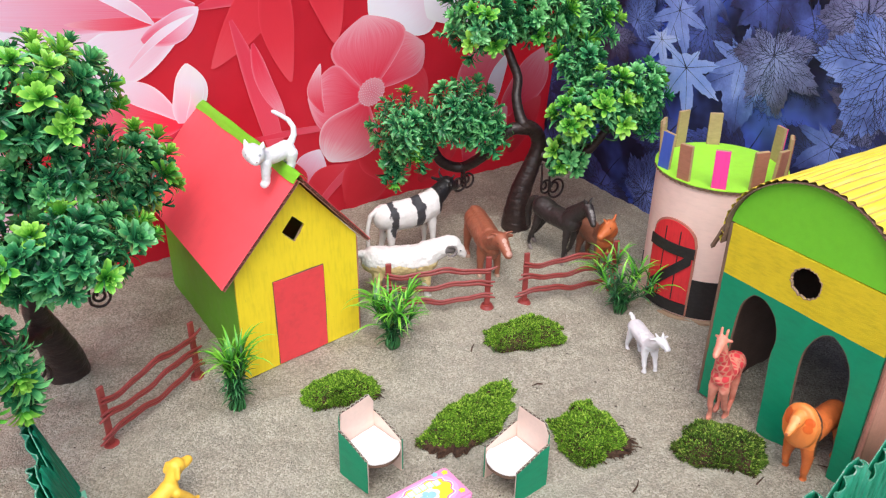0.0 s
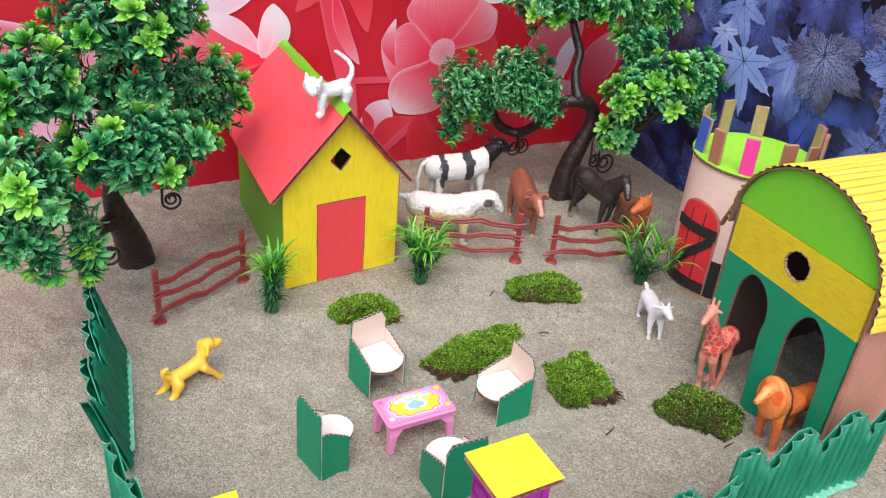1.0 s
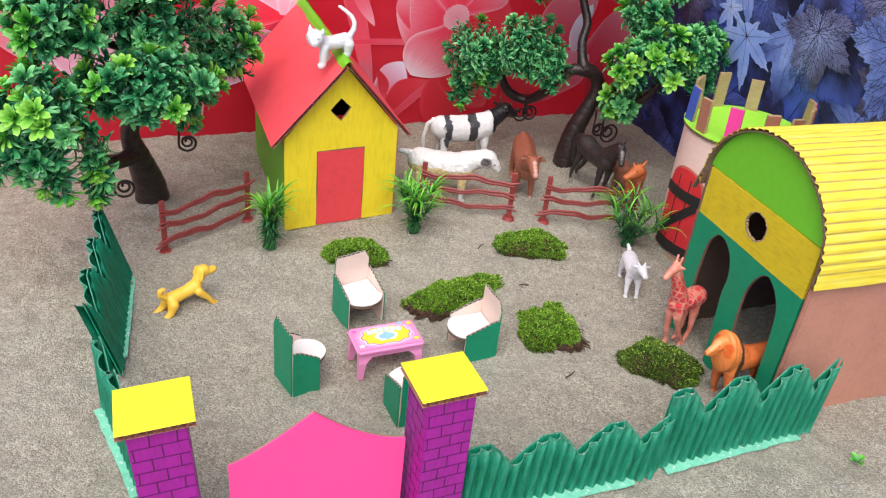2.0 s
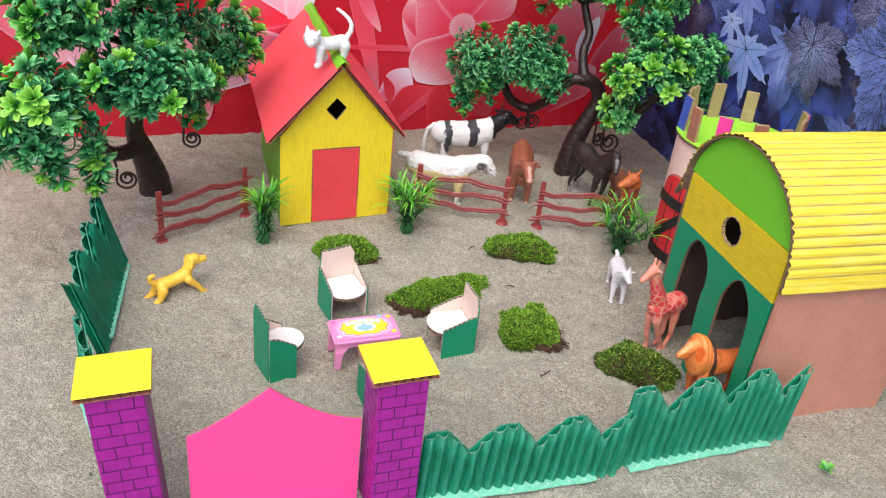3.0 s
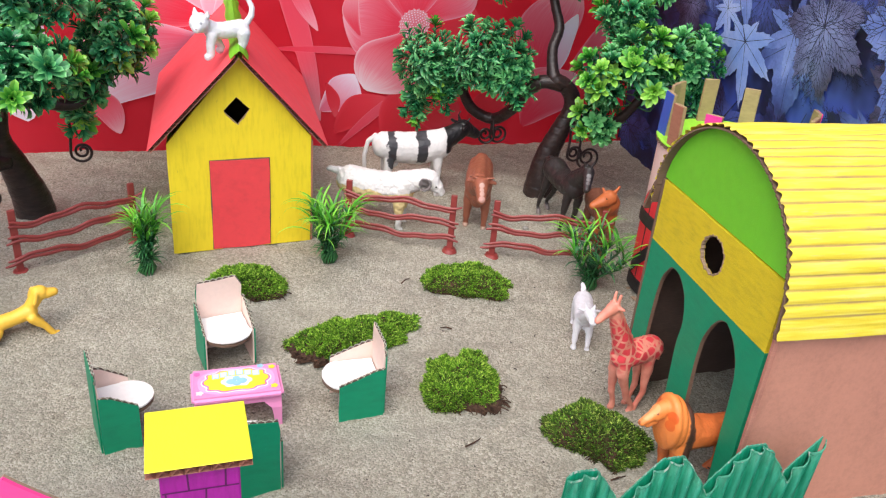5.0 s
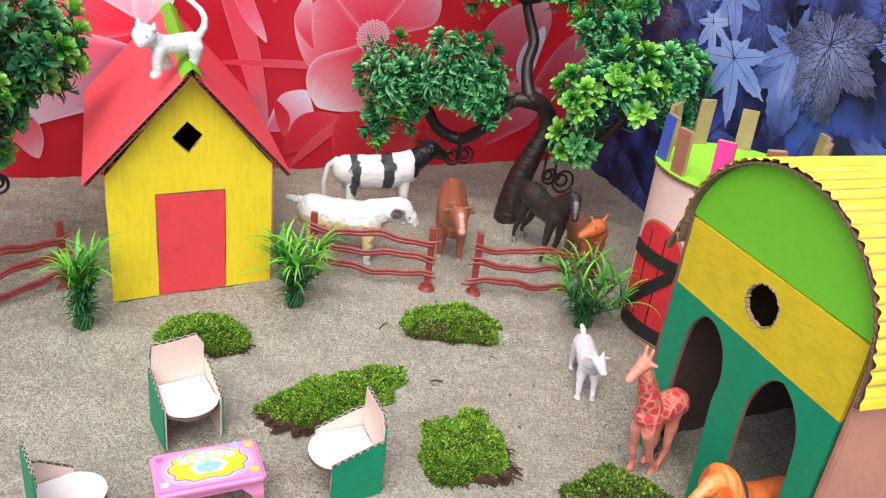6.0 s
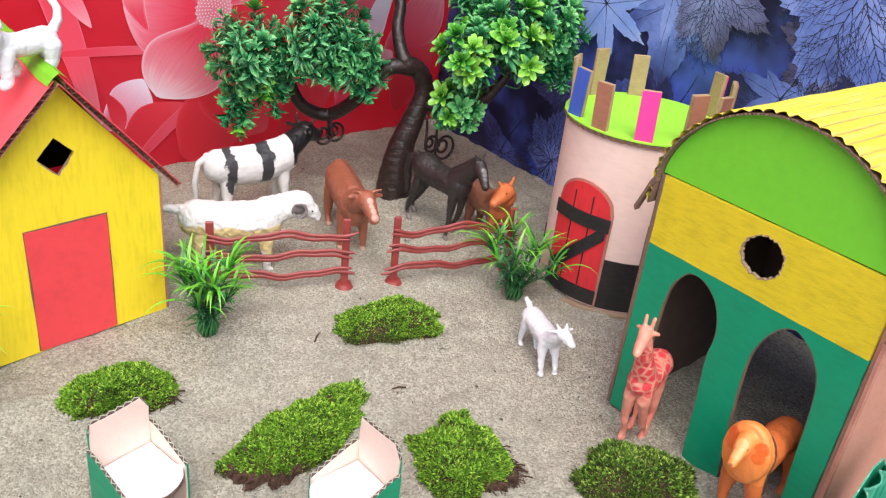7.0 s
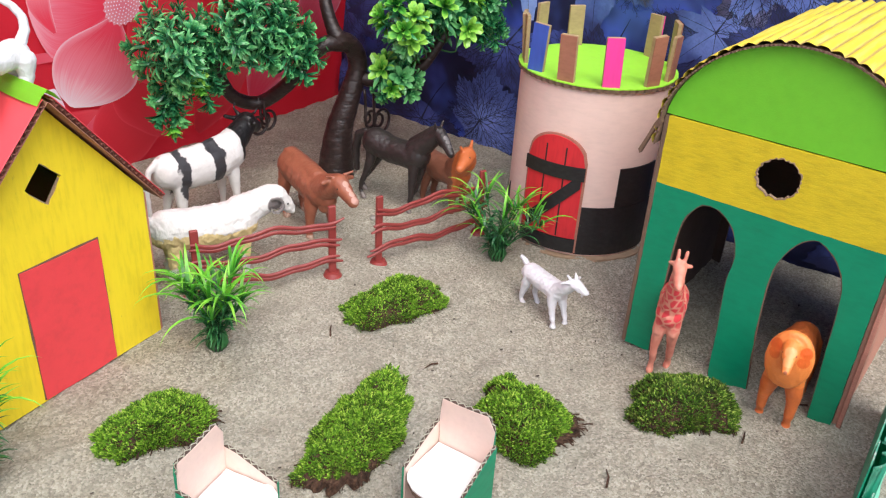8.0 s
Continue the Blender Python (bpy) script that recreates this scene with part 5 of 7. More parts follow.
def finish_crown(tree):
    """Joins the leafy sprays inside the crown, and the twigs that carry everything."""
    verts, faces, uvs = [], [], []
    for me, m in inner["leaves"]:
        base = len(verts)
        verts += [m @ v.co for v in me.vertices]
        layer = me.uv_layers[0].data
        for poly in me.polygons:
            faces.append([base + i for i in poly.vertices])
            uvs += [tuple(layer[i].uv) for i in poly.loop_indices]
    me = bpy.data.meshes.new("inner_foliage")
    me.from_pydata(verts, [], faces)
    layer = me.uv_layers.new(name="UVMap")
    for i, uv in enumerate(uvs):
        layer.data[i].uv = uv
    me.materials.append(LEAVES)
    ob = new("inner_foliage", me)
    ob.parent = tree
    tagged(ob, "narrow dark green leaves inside the crown", "", "", "stuff")
    part("twig_tangle", inner["twigs"], STEMS, tree, "thin green twigs", True, "stuff")
    inner["leaves"], inner["twigs"] = [], bmesh.new()


def crown(tree, lobes, seed, big=1.0):
    """Shoots that fan out from the branches and end on the skins of uneven lobes:
    centre, radii, where the twigs start, number, share of light shoots, share of bare sprays, pull upwards."""
    rng = random.Random(seed)
    foot = tree.matrix_basis.translation.copy()
    for c, r, start, count, light, bare, pull in lobes:
        c, start = Vector(c), Vector(start)
        for k in range(count):
            z = 1 - 2 * (k + 0.5) / count
            a = k * 2.39996 + rng.uniform(-0.3, 0.3)
            flat_ = math.sqrt(1 - z * z)
            d = Vector((flat_ * math.cos(a), flat_ * math.sin(a), z))
            q = (0.70 + 0.36 * rng.random()) * (1 + 0.20 * noise.noise(d * 2.1 + Vector((seed, c.x * 40, 0))))
            p = c + Vector((d.x * r[0], d.y * r[1], d.z * r[2])) * q
            out = (d * 0.75 + (p - start).normalized() * 0.6 + Vector((rng.uniform(-0.3, 0.3), rng.uniform(-0.3, 0.3), pull + rng.uniform(-0.1, 0.3)))).normalized()
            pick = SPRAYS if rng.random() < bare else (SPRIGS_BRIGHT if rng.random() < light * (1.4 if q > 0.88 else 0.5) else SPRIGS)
            shoot(tree, rng, foot, p, out, pick, rng.uniform(0.82, 1.12) * big, start + Vector((rng.uniform(-0.008, 0.008), rng.uniform(-0.008, 0.008), rng.uniform(-0.006, 0.010))) if rng.random() < 0.75 else None)


def limb(tree, pts, name, sides=12):
    """A bent limb through world points (x, y, z, radius)."""
    foot = tree.matrix_basis.translation
    ps = curve_points([(p[0] - foot.x, p[1] - foot.y, p[2] - foot.z, p[3]) for p in pts], 8)
    return part(name, tube_bm([p[:3] for p in ps], [p[3] * (1 + 0.018 * math.sin(k * 1.9)) for k, p in enumerate(ps)], sides), BARK, tree, "", True)


def curl(tree, x, y, z, r, side, down=0.03):
    """A tendril that ends in a spiral round (x, z)."""
    foot = tree.matrix_basis.translation
    x, y, z = x - foot.x - side * r, y - foot.y, z - foot.z
    pts = [(x, y, z + down), (x + side * 0.002, y, z + down * 0.5)]
    for k in range(22):
        a = k * 0.62
        q = r * (1 - k / 26)
        pts.append((x + side * (r - q * math.cos(a)), y - 0.002 + 0.0004 * k, z - q * math.sin(a)))
    part("tendril", tube_bm(curve_points(pts, 2), 0.0016, 6), BARK, tree, "curled dark tendril", True)


# the tree in the corner
corner_tree = thing("toy_tree", pose(0.664, 0.757, 0.0), "plastic bonsai tree with a dark winding trunk, near the cloth corner", "toy tree", "plastic trees")
limb(corner_tree, [(0.664, 0.757, -0.004, 0.0205), (0.664, 0.757, 0.016, 0.0190), (0.667, 0.755, 0.055, 0.0145), (0.677, 0.750, 0.090, 0.0118), (0.686, 0.747, 0.116, 0.0104), (0.684, 0.747, 0.134, 0.0098), (0.673, 0.7475, 0.147, 0.0092), (0.660, 0.750, 0.155, 0.0082), (0.658, 0.757, 0.168, 0.0068), (0.659, 0.765, 0.187, 0.0062), (0.668, 0.775, 0.208, 0.0060), (0.664, 0.785, 0.230, 0.0056), (0.661, 0.790, 0.250, 0.0050), (0.668, 0.787, 0.290, 0.0038)], "trunk", 16)
limb(corner_tree, [(0.670, 0.748, 0.147, 0.0085), (0.646, 0.755, 0.149, 0.0080), (0.633, 0.772, 0.128, 0.0075), (0.627, 0.790, 0.104, 0.0073), (0.614, 0.816, 0.083, 0.0072), (0.588, 0.825, 0.093, 0.0068), (0.572, 0.825, 0.119, 0.0062), (0.566, 0.820, 0.138, 0.0055), (0.578, 0.808, 0.160, 0.0035)], "branch")
limb(corner_tree, [(0.684, 0.747, 0.112, 0.0075), (0.702, 0.722, 0.106, 0.0068), (0.722, 0.695, 0.122, 0.0060), (0.738, 0.676, 0.158, 0.0050), (0.760, 0.668, 0.185, 0.0035)], "branch")
limb(corner_tree, [(0.661, 0.790, 0.245, 0.0048), (0.630, 0.780, 0.262, 0.0040), (0.600, 0.775, 0.272, 0.0030)], "branch", 8)
limb(corner_tree, [(0.664, 0.788, 0.250, 0.0048), (0.705, 0.775, 0.262, 0.0040), (0.765, 0.762, 0.268, 0.0030)], "branch", 8)
curl(corner_tree, 0.714, 0.736, 0.059, 0.0155, 1, 0.040)
curl(corner_tree, 0.694, 0.735, 0.066, 0.0105, 1, 0.034)
curl(corner_tree, 0.603, 0.808, 0.064, 0.011, -1, 0.026)
curl(corner_tree, 0.622, 0.813, 0.064, 0.012, 1, 0.026)
corner_lobes = [
    ((0.522, 0.822, 0.158), (0.038, 0.036, 0.042), (0.562, 0.818, 0.136), 42, 0.05, 0.68, 0.35),
    ((0.592, 0.788, 0.172), (0.052, 0.036, 0.042), (0.570, 0.815, 0.142), 60, 0.02, 0.74, 0.30),
    ((0.536, 0.826, 0.116), (0.034, 0.026, 0.024), (0.560, 0.820, 0.136), 20, 0.05, 0.65, -0.30),
    ((0.514, 0.832, 0.092), (0.014, 0.014, 0.024), (0.540, 0.824, 0.128), 9, 0.15, 0.2, -0.9),
    ((0.622, 0.762, 0.146), (0.026, 0.020, 0.022), (0.590, 0.790, 0.145), 16, 0.20, 0.4, -0.2),
    ((0.604, 0.775, 0.290), (0.050, 0.048, 0.044), (0.620, 0.778, 0.265), 44, 0.34, 0.25, 0.30),
    ((0.690, 0.775, 0.292), (0.056, 0.050, 0.048), (0.668, 0.787, 0.268), 54, 0.34, 0.25, 0.30),
    ((0.760, 0.757, 0.280), (0.040, 0.042, 0.044), (0.740, 0.767, 0.266), 34, 0.34, 0.20, 0.30),
    ((0.728, 0.730, 0.236), (0.036, 0.030, 0.026), (0.722, 0.710, 0.190), 26, 0.20, 0.35, 0.25),
    ((0.688, 0.688, 0.180), (0.028, 0.026, 0.030), (0.722, 0.696, 0.130), 22, 0.45, 0.15, 0.25),
    ((0.735, 0.678, 0.200), (0.036, 0.030, 0.034), (0.738, 0.678, 0.156), 32, 0.45, 0.20, 0.35),
    ((0.786, 0.668, 0.200), (0.030, 0.030, 0.036), (0.760, 0.668, 0.183), 32, 0.10, 0.20, 0.25),
    ((0.704, 0.708, 0.116), (0.030, 0.022, 0.022), (0.706, 0.716, 0.108), 20, 0.25, 0.25, -0.10),
    ((0.788, 0.656, 0.156), (0.020, 0.016, 0.018), (0.765, 0.668, 0.178), 10, 0.0, 0.3, -0.6),
]
crown(corner_tree, corner_lobes, 5)
pick_rng = random.Random(31)
for tip, way in (((0.729, 0.642, 0.172), (-0.5, -0.8, 0.2)), ((0.678, 0.671, 0.166), (-0.6, -0.6, 0.4)), ((0.706, 0.655, 0.196), (-0.4, -0.7, 0.7))):
    shoot(corner_tree, pick_rng, corner_tree.matrix_basis.translation, Vector(tip), Vector(way).normalized(), SPRIGS_BRIGHT, 1.25, Vector((0.730, 0.682, 0.145)))
finish_crown(corner_tree)

# the tree beside the house
side_tree = thing("toy_tree", pose(0.082, 0.755, 0.0), "plastic bonsai tree with dark trunk and dense crown, beside the house", "toy tree", "plastic trees")
limb(side_tree, [(0.083, 0.755, -0.004, 0.0210), (0.081, 0.752, 0.024, 0.0190), (0.072, 0.742, 0.064, 0.0145), (0.065, 0.730, 0.097, 0.0110), (0.069, 0.725, 0.127, 0.0092), (0.075, 0.722, 0.168, 0.0072), (0.078, 0.720, 0.205, 0.0066), (0.080, 0.720, 0.242, 0.0060), (0.084, 0.712, 0.300, 0.0042)], "trunk", 16)
limb(side_tree, [(0.068, 0.732, 0.074, 0.0100), (0.047, 0.710, 0.077, 0.0092), (0.034, 0.690, 0.090, 0.0080), (0.026, 0.660, 0.126, 0.0066), (0.028, 0.634, 0.152, 0.0050), (0.000, 0.600, 0.166, 0.0036)], "branch")
limb(side_tree, [(0.071, 0.724, 0.140, 0.0075), (0.106, 0.742, 0.130, 0.0068), (0.138, 0.754, 0.126, 0.0058), (0.168, 0.757, 0.156, 0.0036)], "branch")
limb(side_tree, [(0.069, 0.725, 0.122, 0.0070), (0.070, 0.690, 0.146, 0.0058), (0.074, 0.655, 0.166, 0.0040)], "branch")
limb(side_tree, [(0.078, 0.720, 0.200, 0.0050), (0.045, 0.690, 0.222, 0.0042), (0.010, 0.662, 0.236, 0.0030)], "branch", 8)
curl(side_tree, 0.132, 0.786, 0.060, 0.0115, 1, 0.055)
curl(side_tree, 0.053, 0.704, 0.046, 0.0120, 1, 0.024)
side_lobes = [
    ((0.178, 0.758, 0.196), (0.042, 0.036, 0.044), (0.160, 0.756, 0.150), 44, 0.62, 0.15, 0.25),
    ((0.148, 0.757, 0.150), (0.022, 0.020, 0.022), (0.140, 0.754, 0.130), 12, 0.40, 0.20, -0.2),
    ((0.134, 0.778, 0.098), (0.012, 0.012, 0.020), (0.138, 0.757, 0.125), 6, 0.50, 0.0, -0.5),
    ((0.082, 0.652, 0.190), (0.078, 0.048, 0.036), (0.074, 0.660, 0.158), 88, 0.26, 0.34, 0.30),
    ((-0.015, 0.602, 0.186), (0.044, 0.044, 0.040), (0.006, 0.604, 0.164), 50, 0.42, 0.25, 0.30),
    ((-0.040, 0.570, 0.150), (0.030, 0.024, 0.018), (0.000, 0.598, 0.162), 14, 0.20, 0.35, -0.2),
    ((-0.006, 0.566, 0.128), (0.012, 0.012, 0.024), (0.002, 0.598, 0.160), 7, 0.25, 0.0, -1.1),
    ((0.030, 0.586, 0.118), (0.011, 0.012, 0.030), (0.024, 0.630, 0.150), 9, 0.20, 0.0, -1.2),
    ((0.098, 0.698, 0.300), (0.068, 0.060, 0.050), (0.083, 0.713, 0.266), 72, 0.48, 0.28, 0.30),
    ((0.008, 0.660, 0.258), (0.044, 0.044, 0.042), (0.014, 0.664, 0.232), 46, 0.38, 0.25, 0.30),
    ((0.104, 0.690, 0.240), (0.060, 0.040, 0.024), (0.079, 0.716, 0.220), 30, 0.15, 0.60, 0.20),
]
crown(side_tree, side_lobes, 6, 1.10)
finish_crown(side_tree)

# ---- moss ----


def moss_material(name, tones, brown):
    n = Nodes(name, 0.8)
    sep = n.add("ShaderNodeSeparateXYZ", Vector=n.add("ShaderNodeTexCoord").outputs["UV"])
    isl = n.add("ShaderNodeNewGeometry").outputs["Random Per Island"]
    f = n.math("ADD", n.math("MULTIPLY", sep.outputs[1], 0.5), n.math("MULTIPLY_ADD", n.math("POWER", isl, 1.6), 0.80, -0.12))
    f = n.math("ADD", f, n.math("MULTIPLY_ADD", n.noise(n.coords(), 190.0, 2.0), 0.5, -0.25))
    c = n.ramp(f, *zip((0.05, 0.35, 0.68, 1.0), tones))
    d = n.ramp(n.noise(n.coords(), 120.0, 3.0), (0.62 - brown, 0.0), (0.76 - brown, 0.6))
    v = n.ramp(n.noise(n.coords(), 70.0, 2.0), (0.42, 0.0), (0.62, 0.62))
    return n.color(n.mix(v, n.mix(d, c, (0.08, 0.07, 0.015)), n.mix(0.5, c, tones[2])))


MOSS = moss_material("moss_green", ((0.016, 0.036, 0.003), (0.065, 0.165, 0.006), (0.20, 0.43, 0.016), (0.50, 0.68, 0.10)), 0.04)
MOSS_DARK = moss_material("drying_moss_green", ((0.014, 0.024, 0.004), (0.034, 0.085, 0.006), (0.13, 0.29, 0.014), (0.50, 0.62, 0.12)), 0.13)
_n = Nodes("dark_moss_soil", 0.95)
_f = _n.noise(_n.coords(), 300.0, 4.0)
_n.bump(_f, 1.0, 0.004)
SOIL = _n.color(_n.ramp(_f, (0.3, (0.03, 0.014, 0.008)), (0.6, (0.085, 0.042, 0.023)), (0.8, (0.17, 0.095, 0.055))))


def build_moss(x, y, turn, rx, ry, h, seed, bare=(0.0, 0.0), square=0.0, dent=0.0, green=None, dense=1.0, label="living green moss cushion with brown roots, lying on sand"):
    """A cushion with a ragged edge; square turns the oval towards a block, dent cuts a notch into one side."""
    rng = random.Random(seed)
    m = thing("moss_patch", pose(x, y, ground_z(x, y), 0, 0, turn), label, "moss", "moss patches")

    def edge(a):
        box = min(1 / max(abs(math.cos(a)), 1e-3), 1 / max(abs(math.sin(a)), 1e-3))
        q = 1 + square * (min(box, 1.3) - 1)
        q -= dent * math.exp(-(((a - 1.4) % 6.2832 - 0.2) / 0.35) ** 2)
        return q * (1 + 0.09 * math.sin(2 * a + seed) + 0.08 * math.sin(3 * a + seed * 2.3) + 0.22 * noise.noise((2.4 * math.cos(a), 2.4 * math.sin(a), seed)) + 0.15 * noise.noise((5.5 * math.cos(a), 5.5 * math.sin(a), seed)) + 0.08 * noise.noise((14 * math.cos(a), 14 * math.sin(a), seed)))

    def rise(s, px, py):
        lump = 1.15 * noise.noise((px * 55, py * 55, seed * 3.3)) + 0.6 * noise.noise((px * 140, py * 140, seed * 1.3)) + 0.35 * noise.noise((px * 330, py * 330, seed * 2.1))
        return h * 0.92 * (1 - s**4) + 0.0060 * lump * (1 - 0.5 * s), lump

    bx, by = bare

    def skirt(a):
        """How far the torn root mat reaches past the green."""
        side = max(0.0, math.cos(a) * bx + math.sin(a) * by) ** 2
        return 0.97 + 0.15 * side * (0.8 + 0.9 * noise.noise((5 * math.cos(a), 5 * math.sin(a), seed + 9))) + 0.04 * noise.noise((11 * math.cos(a), 11 * math.sin(a), seed))

    bm, rows = bmesh.new(), []
    n, rings = 72, 8
    for j in range(rings + 3):
        s = min(1.0, j / rings)
        row = []
        for k in range(n):
            a = 2 * math.pi * k / n
            grow = (1.0, 0.5 + 0.5 * skirt(a), skirt(a))[max(0, j - rings)]
            q = edge(a) * s * grow * (1.0 + 0.03 * rng.uniform(-1, 1))
            px, py = rx * q * math.cos(a), ry * q * math.sin(a)
            z = rise(s, px, py)[0] - 0.0014 if j < rings else (0.0045, 0.0035, -0.0025)[j - rings] + rng.uniform(-0.0012, 0.0012)
            row.append(bm.verts.new((px, py, z)))
        rows.append(row)
    for a, b in zip(rows, rows[1:]):
        for k in range(n):
            bm.faces.new((a[k], b[k], b[(k + 1) % n], a[(k + 1) % n]))
    bmesh.ops.remove_doubles(bm, verts=bm.verts[:], dist=1e-6)
    part("soil_pad", bm, SOIL, m, "dark brown root mat", True)
    leaves = []
    for _ in range(int(11500 * dense * (rx * ry) / (0.035 * 0.02))):
        a, s = rng.uniform(0, 6.2832), math.sqrt(rng.random()) if rng.random() < 0.66 else rng.uniform(0.86, 1.03)
        q = edge(a) * s
        px, py = rx * q * math.cos(a), ry * q * math.sin(a)
        if s > 0.93 and (math.cos(a) * bx + math.sin(a) * by) > 0.35 * rng.random() + 0.45 and (bx or by):
            continue
        z, lump = rise(min(s, 1.0), px, py)
        if s > 0.95:
            z = max(z, rng.uniform(0.0, 0.007))
        if lump < -0.6 and rng.random() < 0.40:
            continue
        tilt = 1.3 * s**3
        way = Vector((math.cos(a) * tilt + rng.uniform(-1.1, 1.1), math.sin(a) * tilt + rng.uniform(-1.1, 1.1), 0.8))
        leaves.append((Vector((px, py, z - 0.0012)), way, Vector((rng.uniform(-1, 1), rng.uniform(-1, 1), 0.2)), rng.uniform(0.0018, 0.0042) * (1 + 0.35 * lump), rng.uniform(0.0008, 0.0015)))
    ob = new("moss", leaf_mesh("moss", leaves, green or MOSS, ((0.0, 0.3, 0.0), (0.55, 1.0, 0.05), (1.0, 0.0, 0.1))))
    ob.parent = m
    tagged(ob, "", "", "", "stuff")
    roots = bmesh.new()
    for _ in range(170):
        a = rng.uniform(0, 6.2832)
        q = (math.cos(a) * bx + math.sin(a) * by) if (bx or by) else 0.3
        if q < -0.1 and rng.random() < 0.75:
            continue
        reach = edge(a) * skirt(a)
        p = Vector((rx * reach * math.cos(a), ry * reach * math.sin(a), rng.uniform(0.0, 0.004)))
        o = Vector((math.cos(a), math.sin(a), 0)) * rng.uniform(0.0005, 0.002 + 0.0025 * max(0, q)) + Vector((rng.uniform(-0.004, 0.004), rng.uniform(-0.004, 0.004), rng.uniform(-0.002, 0.001)))
        tube_bm([p * 0.90, p + o * 0.5 + Vector((0, 0, 0.001)), p + o], rng.choice((0.0003, 0.0004, 0.0006)), 4, roots, False)
    part("root_fringe", roots, SOIL, m, "thin brown roots", False, "stuff")


build_moss(0.294, 0.576, -14, 0.0335, 0.0225, 0.022, 2, (0.5, -0.45))
build_moss(0.506, 0.548, -21, 0.0420, 0.0185, 0.023, 5, (0.0, 0.0), 0.5)
build_moss(0.380, 0.477, 18, 0.056, 0.0245, 0.021, 3, (-0.95, -0.35))
build_moss(0.455, 0.399, -8, 0.0285, 0.033, 0.022, 7, (0.75, -0.75), 0.7, 0.20)
build_moss(0.540, 0.316, -52, 0.0370, 0.0265, 0.026, 12, (0.2, -0.2), 0.6, 0.0, MOSS_DARK, 0.7, "dark green moss cushion, partly dried, lying on sand")

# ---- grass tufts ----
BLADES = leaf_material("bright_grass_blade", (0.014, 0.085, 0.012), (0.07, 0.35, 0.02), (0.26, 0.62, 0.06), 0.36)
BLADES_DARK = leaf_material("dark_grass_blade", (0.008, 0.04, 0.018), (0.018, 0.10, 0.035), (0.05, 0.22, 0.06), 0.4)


def blade_mesh(seed, length, width, droop, material):
    """A narrow arching blade that starts upright along +z and bends over to +x."""
    rng = random.Random(seed)
    verts, faces, uvs = [], [], []
    ang, p = rng.uniform(0.05, 0.2), Vector((0, 0, 0))
    n = 7
    for i in range(n + 1):
        u = i / n
        w = width * 0.5 * (0.55 + 0.9 * math.sin(math.pi * min(1, 0.15 + 0.8 * u))) * (1 - u**4)
        verts += [(p.x, -w, p.z + w * 0.25), (p.x, 0, p.z), (p.x, w, p.z + w * 0.25)]
        uvs += [(0, u), (0.5, u), (1, u)]
        p = p + Vector((math.sin(ang), 0, math.cos(ang))) * length / n
        ang += droop / n * (0.5 + u)
    for i in range(n):
        a = 3 * i
        faces += [(a, a + 1, a + 4, a + 3), (a + 1, a + 2, a + 5, a + 4)]
    me = bpy.data.meshes.new("grass_blade")
    me.from_pydata(verts, [], faces)
    layer = me.uv_layers.new(name="UVMap")
    for loop in me.loops:
        layer.data[loop.index].uv = uvs[loop.vertex_index]
    me.materials.append(material)
    return me


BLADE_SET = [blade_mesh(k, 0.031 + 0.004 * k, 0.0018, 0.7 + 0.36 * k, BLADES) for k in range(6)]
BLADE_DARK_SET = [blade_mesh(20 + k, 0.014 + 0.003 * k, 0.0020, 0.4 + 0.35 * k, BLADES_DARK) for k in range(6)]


def build_tuft(x, y, seed, stalks, spread, height, label, heads=14, arch=1.0):
    """Several thin stalks from one foot, dark leaflets along them, a spray of fine blades on each."""
    rng = random.Random(seed)
    t = thing("grass_tuft", pose(x, y, ground_z(x, y) - 0.001, 0, 0, 0), label, "plastic grass", "grass tufts")
    bm = bmesh.new()
    for k in range(14):
        a = 6.283 * k / 14
        q = rng.uniform(0.7, 1.0)
        tube_bm([(0.006 * q * math.cos(a), 0.006 * q * math.sin(a), 0), (0.0085 * q * math.cos(a), 0.0085 * q * math.sin(a), 0.006), (0.006 * q * math.cos(a + 0.5), 0.006 * q * math.sin(a + 0.5), 0.014), (0.003 * q * math.cos(a + 0.9), 0.003 * q * math.sin(a + 0.9), 0.022)], [0.0009, 0.0013, 0.0011, 0.0006], 5, bm)
    part("base", bm, STEMS, t, "dark green stem base", True)

    def blade(pick, p, turn, tilt, size):
        ob = new("grass_blade", rng.choice(pick))
        ob.parent = t
        ob.matrix_basis = Matrix.Translation(p) @ pose(0, 0, 0, 0, 0, turn) @ pose(0, 0, 0, 0, tilt, 0) @ Matrix.Scale(size, 4)

    for k in range(stalks):
        a = 6.283 * k / stalks + rng.uniform(-0.4, 0.4)
        reach = spread * rng.uniform(0.35, 1.0)
        top = height * rng.uniform(0.65, 1.05)
        line = curve_points([(0.003 * math.cos(a), 0.003 * math.sin(a), 0.004), (reach * 0.35 * math.cos(a), reach * 0.35 * math.sin(a), top * 0.5), (reach * math.cos(a), reach * math.sin(a), top)], 6)
        part("stalk", tube_bm(line, 0.0007, 5), STEMS, t, "", True)
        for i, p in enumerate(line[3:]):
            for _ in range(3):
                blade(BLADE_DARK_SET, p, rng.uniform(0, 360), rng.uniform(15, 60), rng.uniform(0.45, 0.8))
        for i in range(heads):
            p = line[-1 - (i % 4)]
            side = math.degrees(a) + rng.gauss(0, 55) if rng.random() < 0.75 else rng.uniform(0, 360)
            blade(BLADE_SET, p, side, rng.uniform(0, 34) * arch, rng.uniform(0.62, 1.05))
    return t


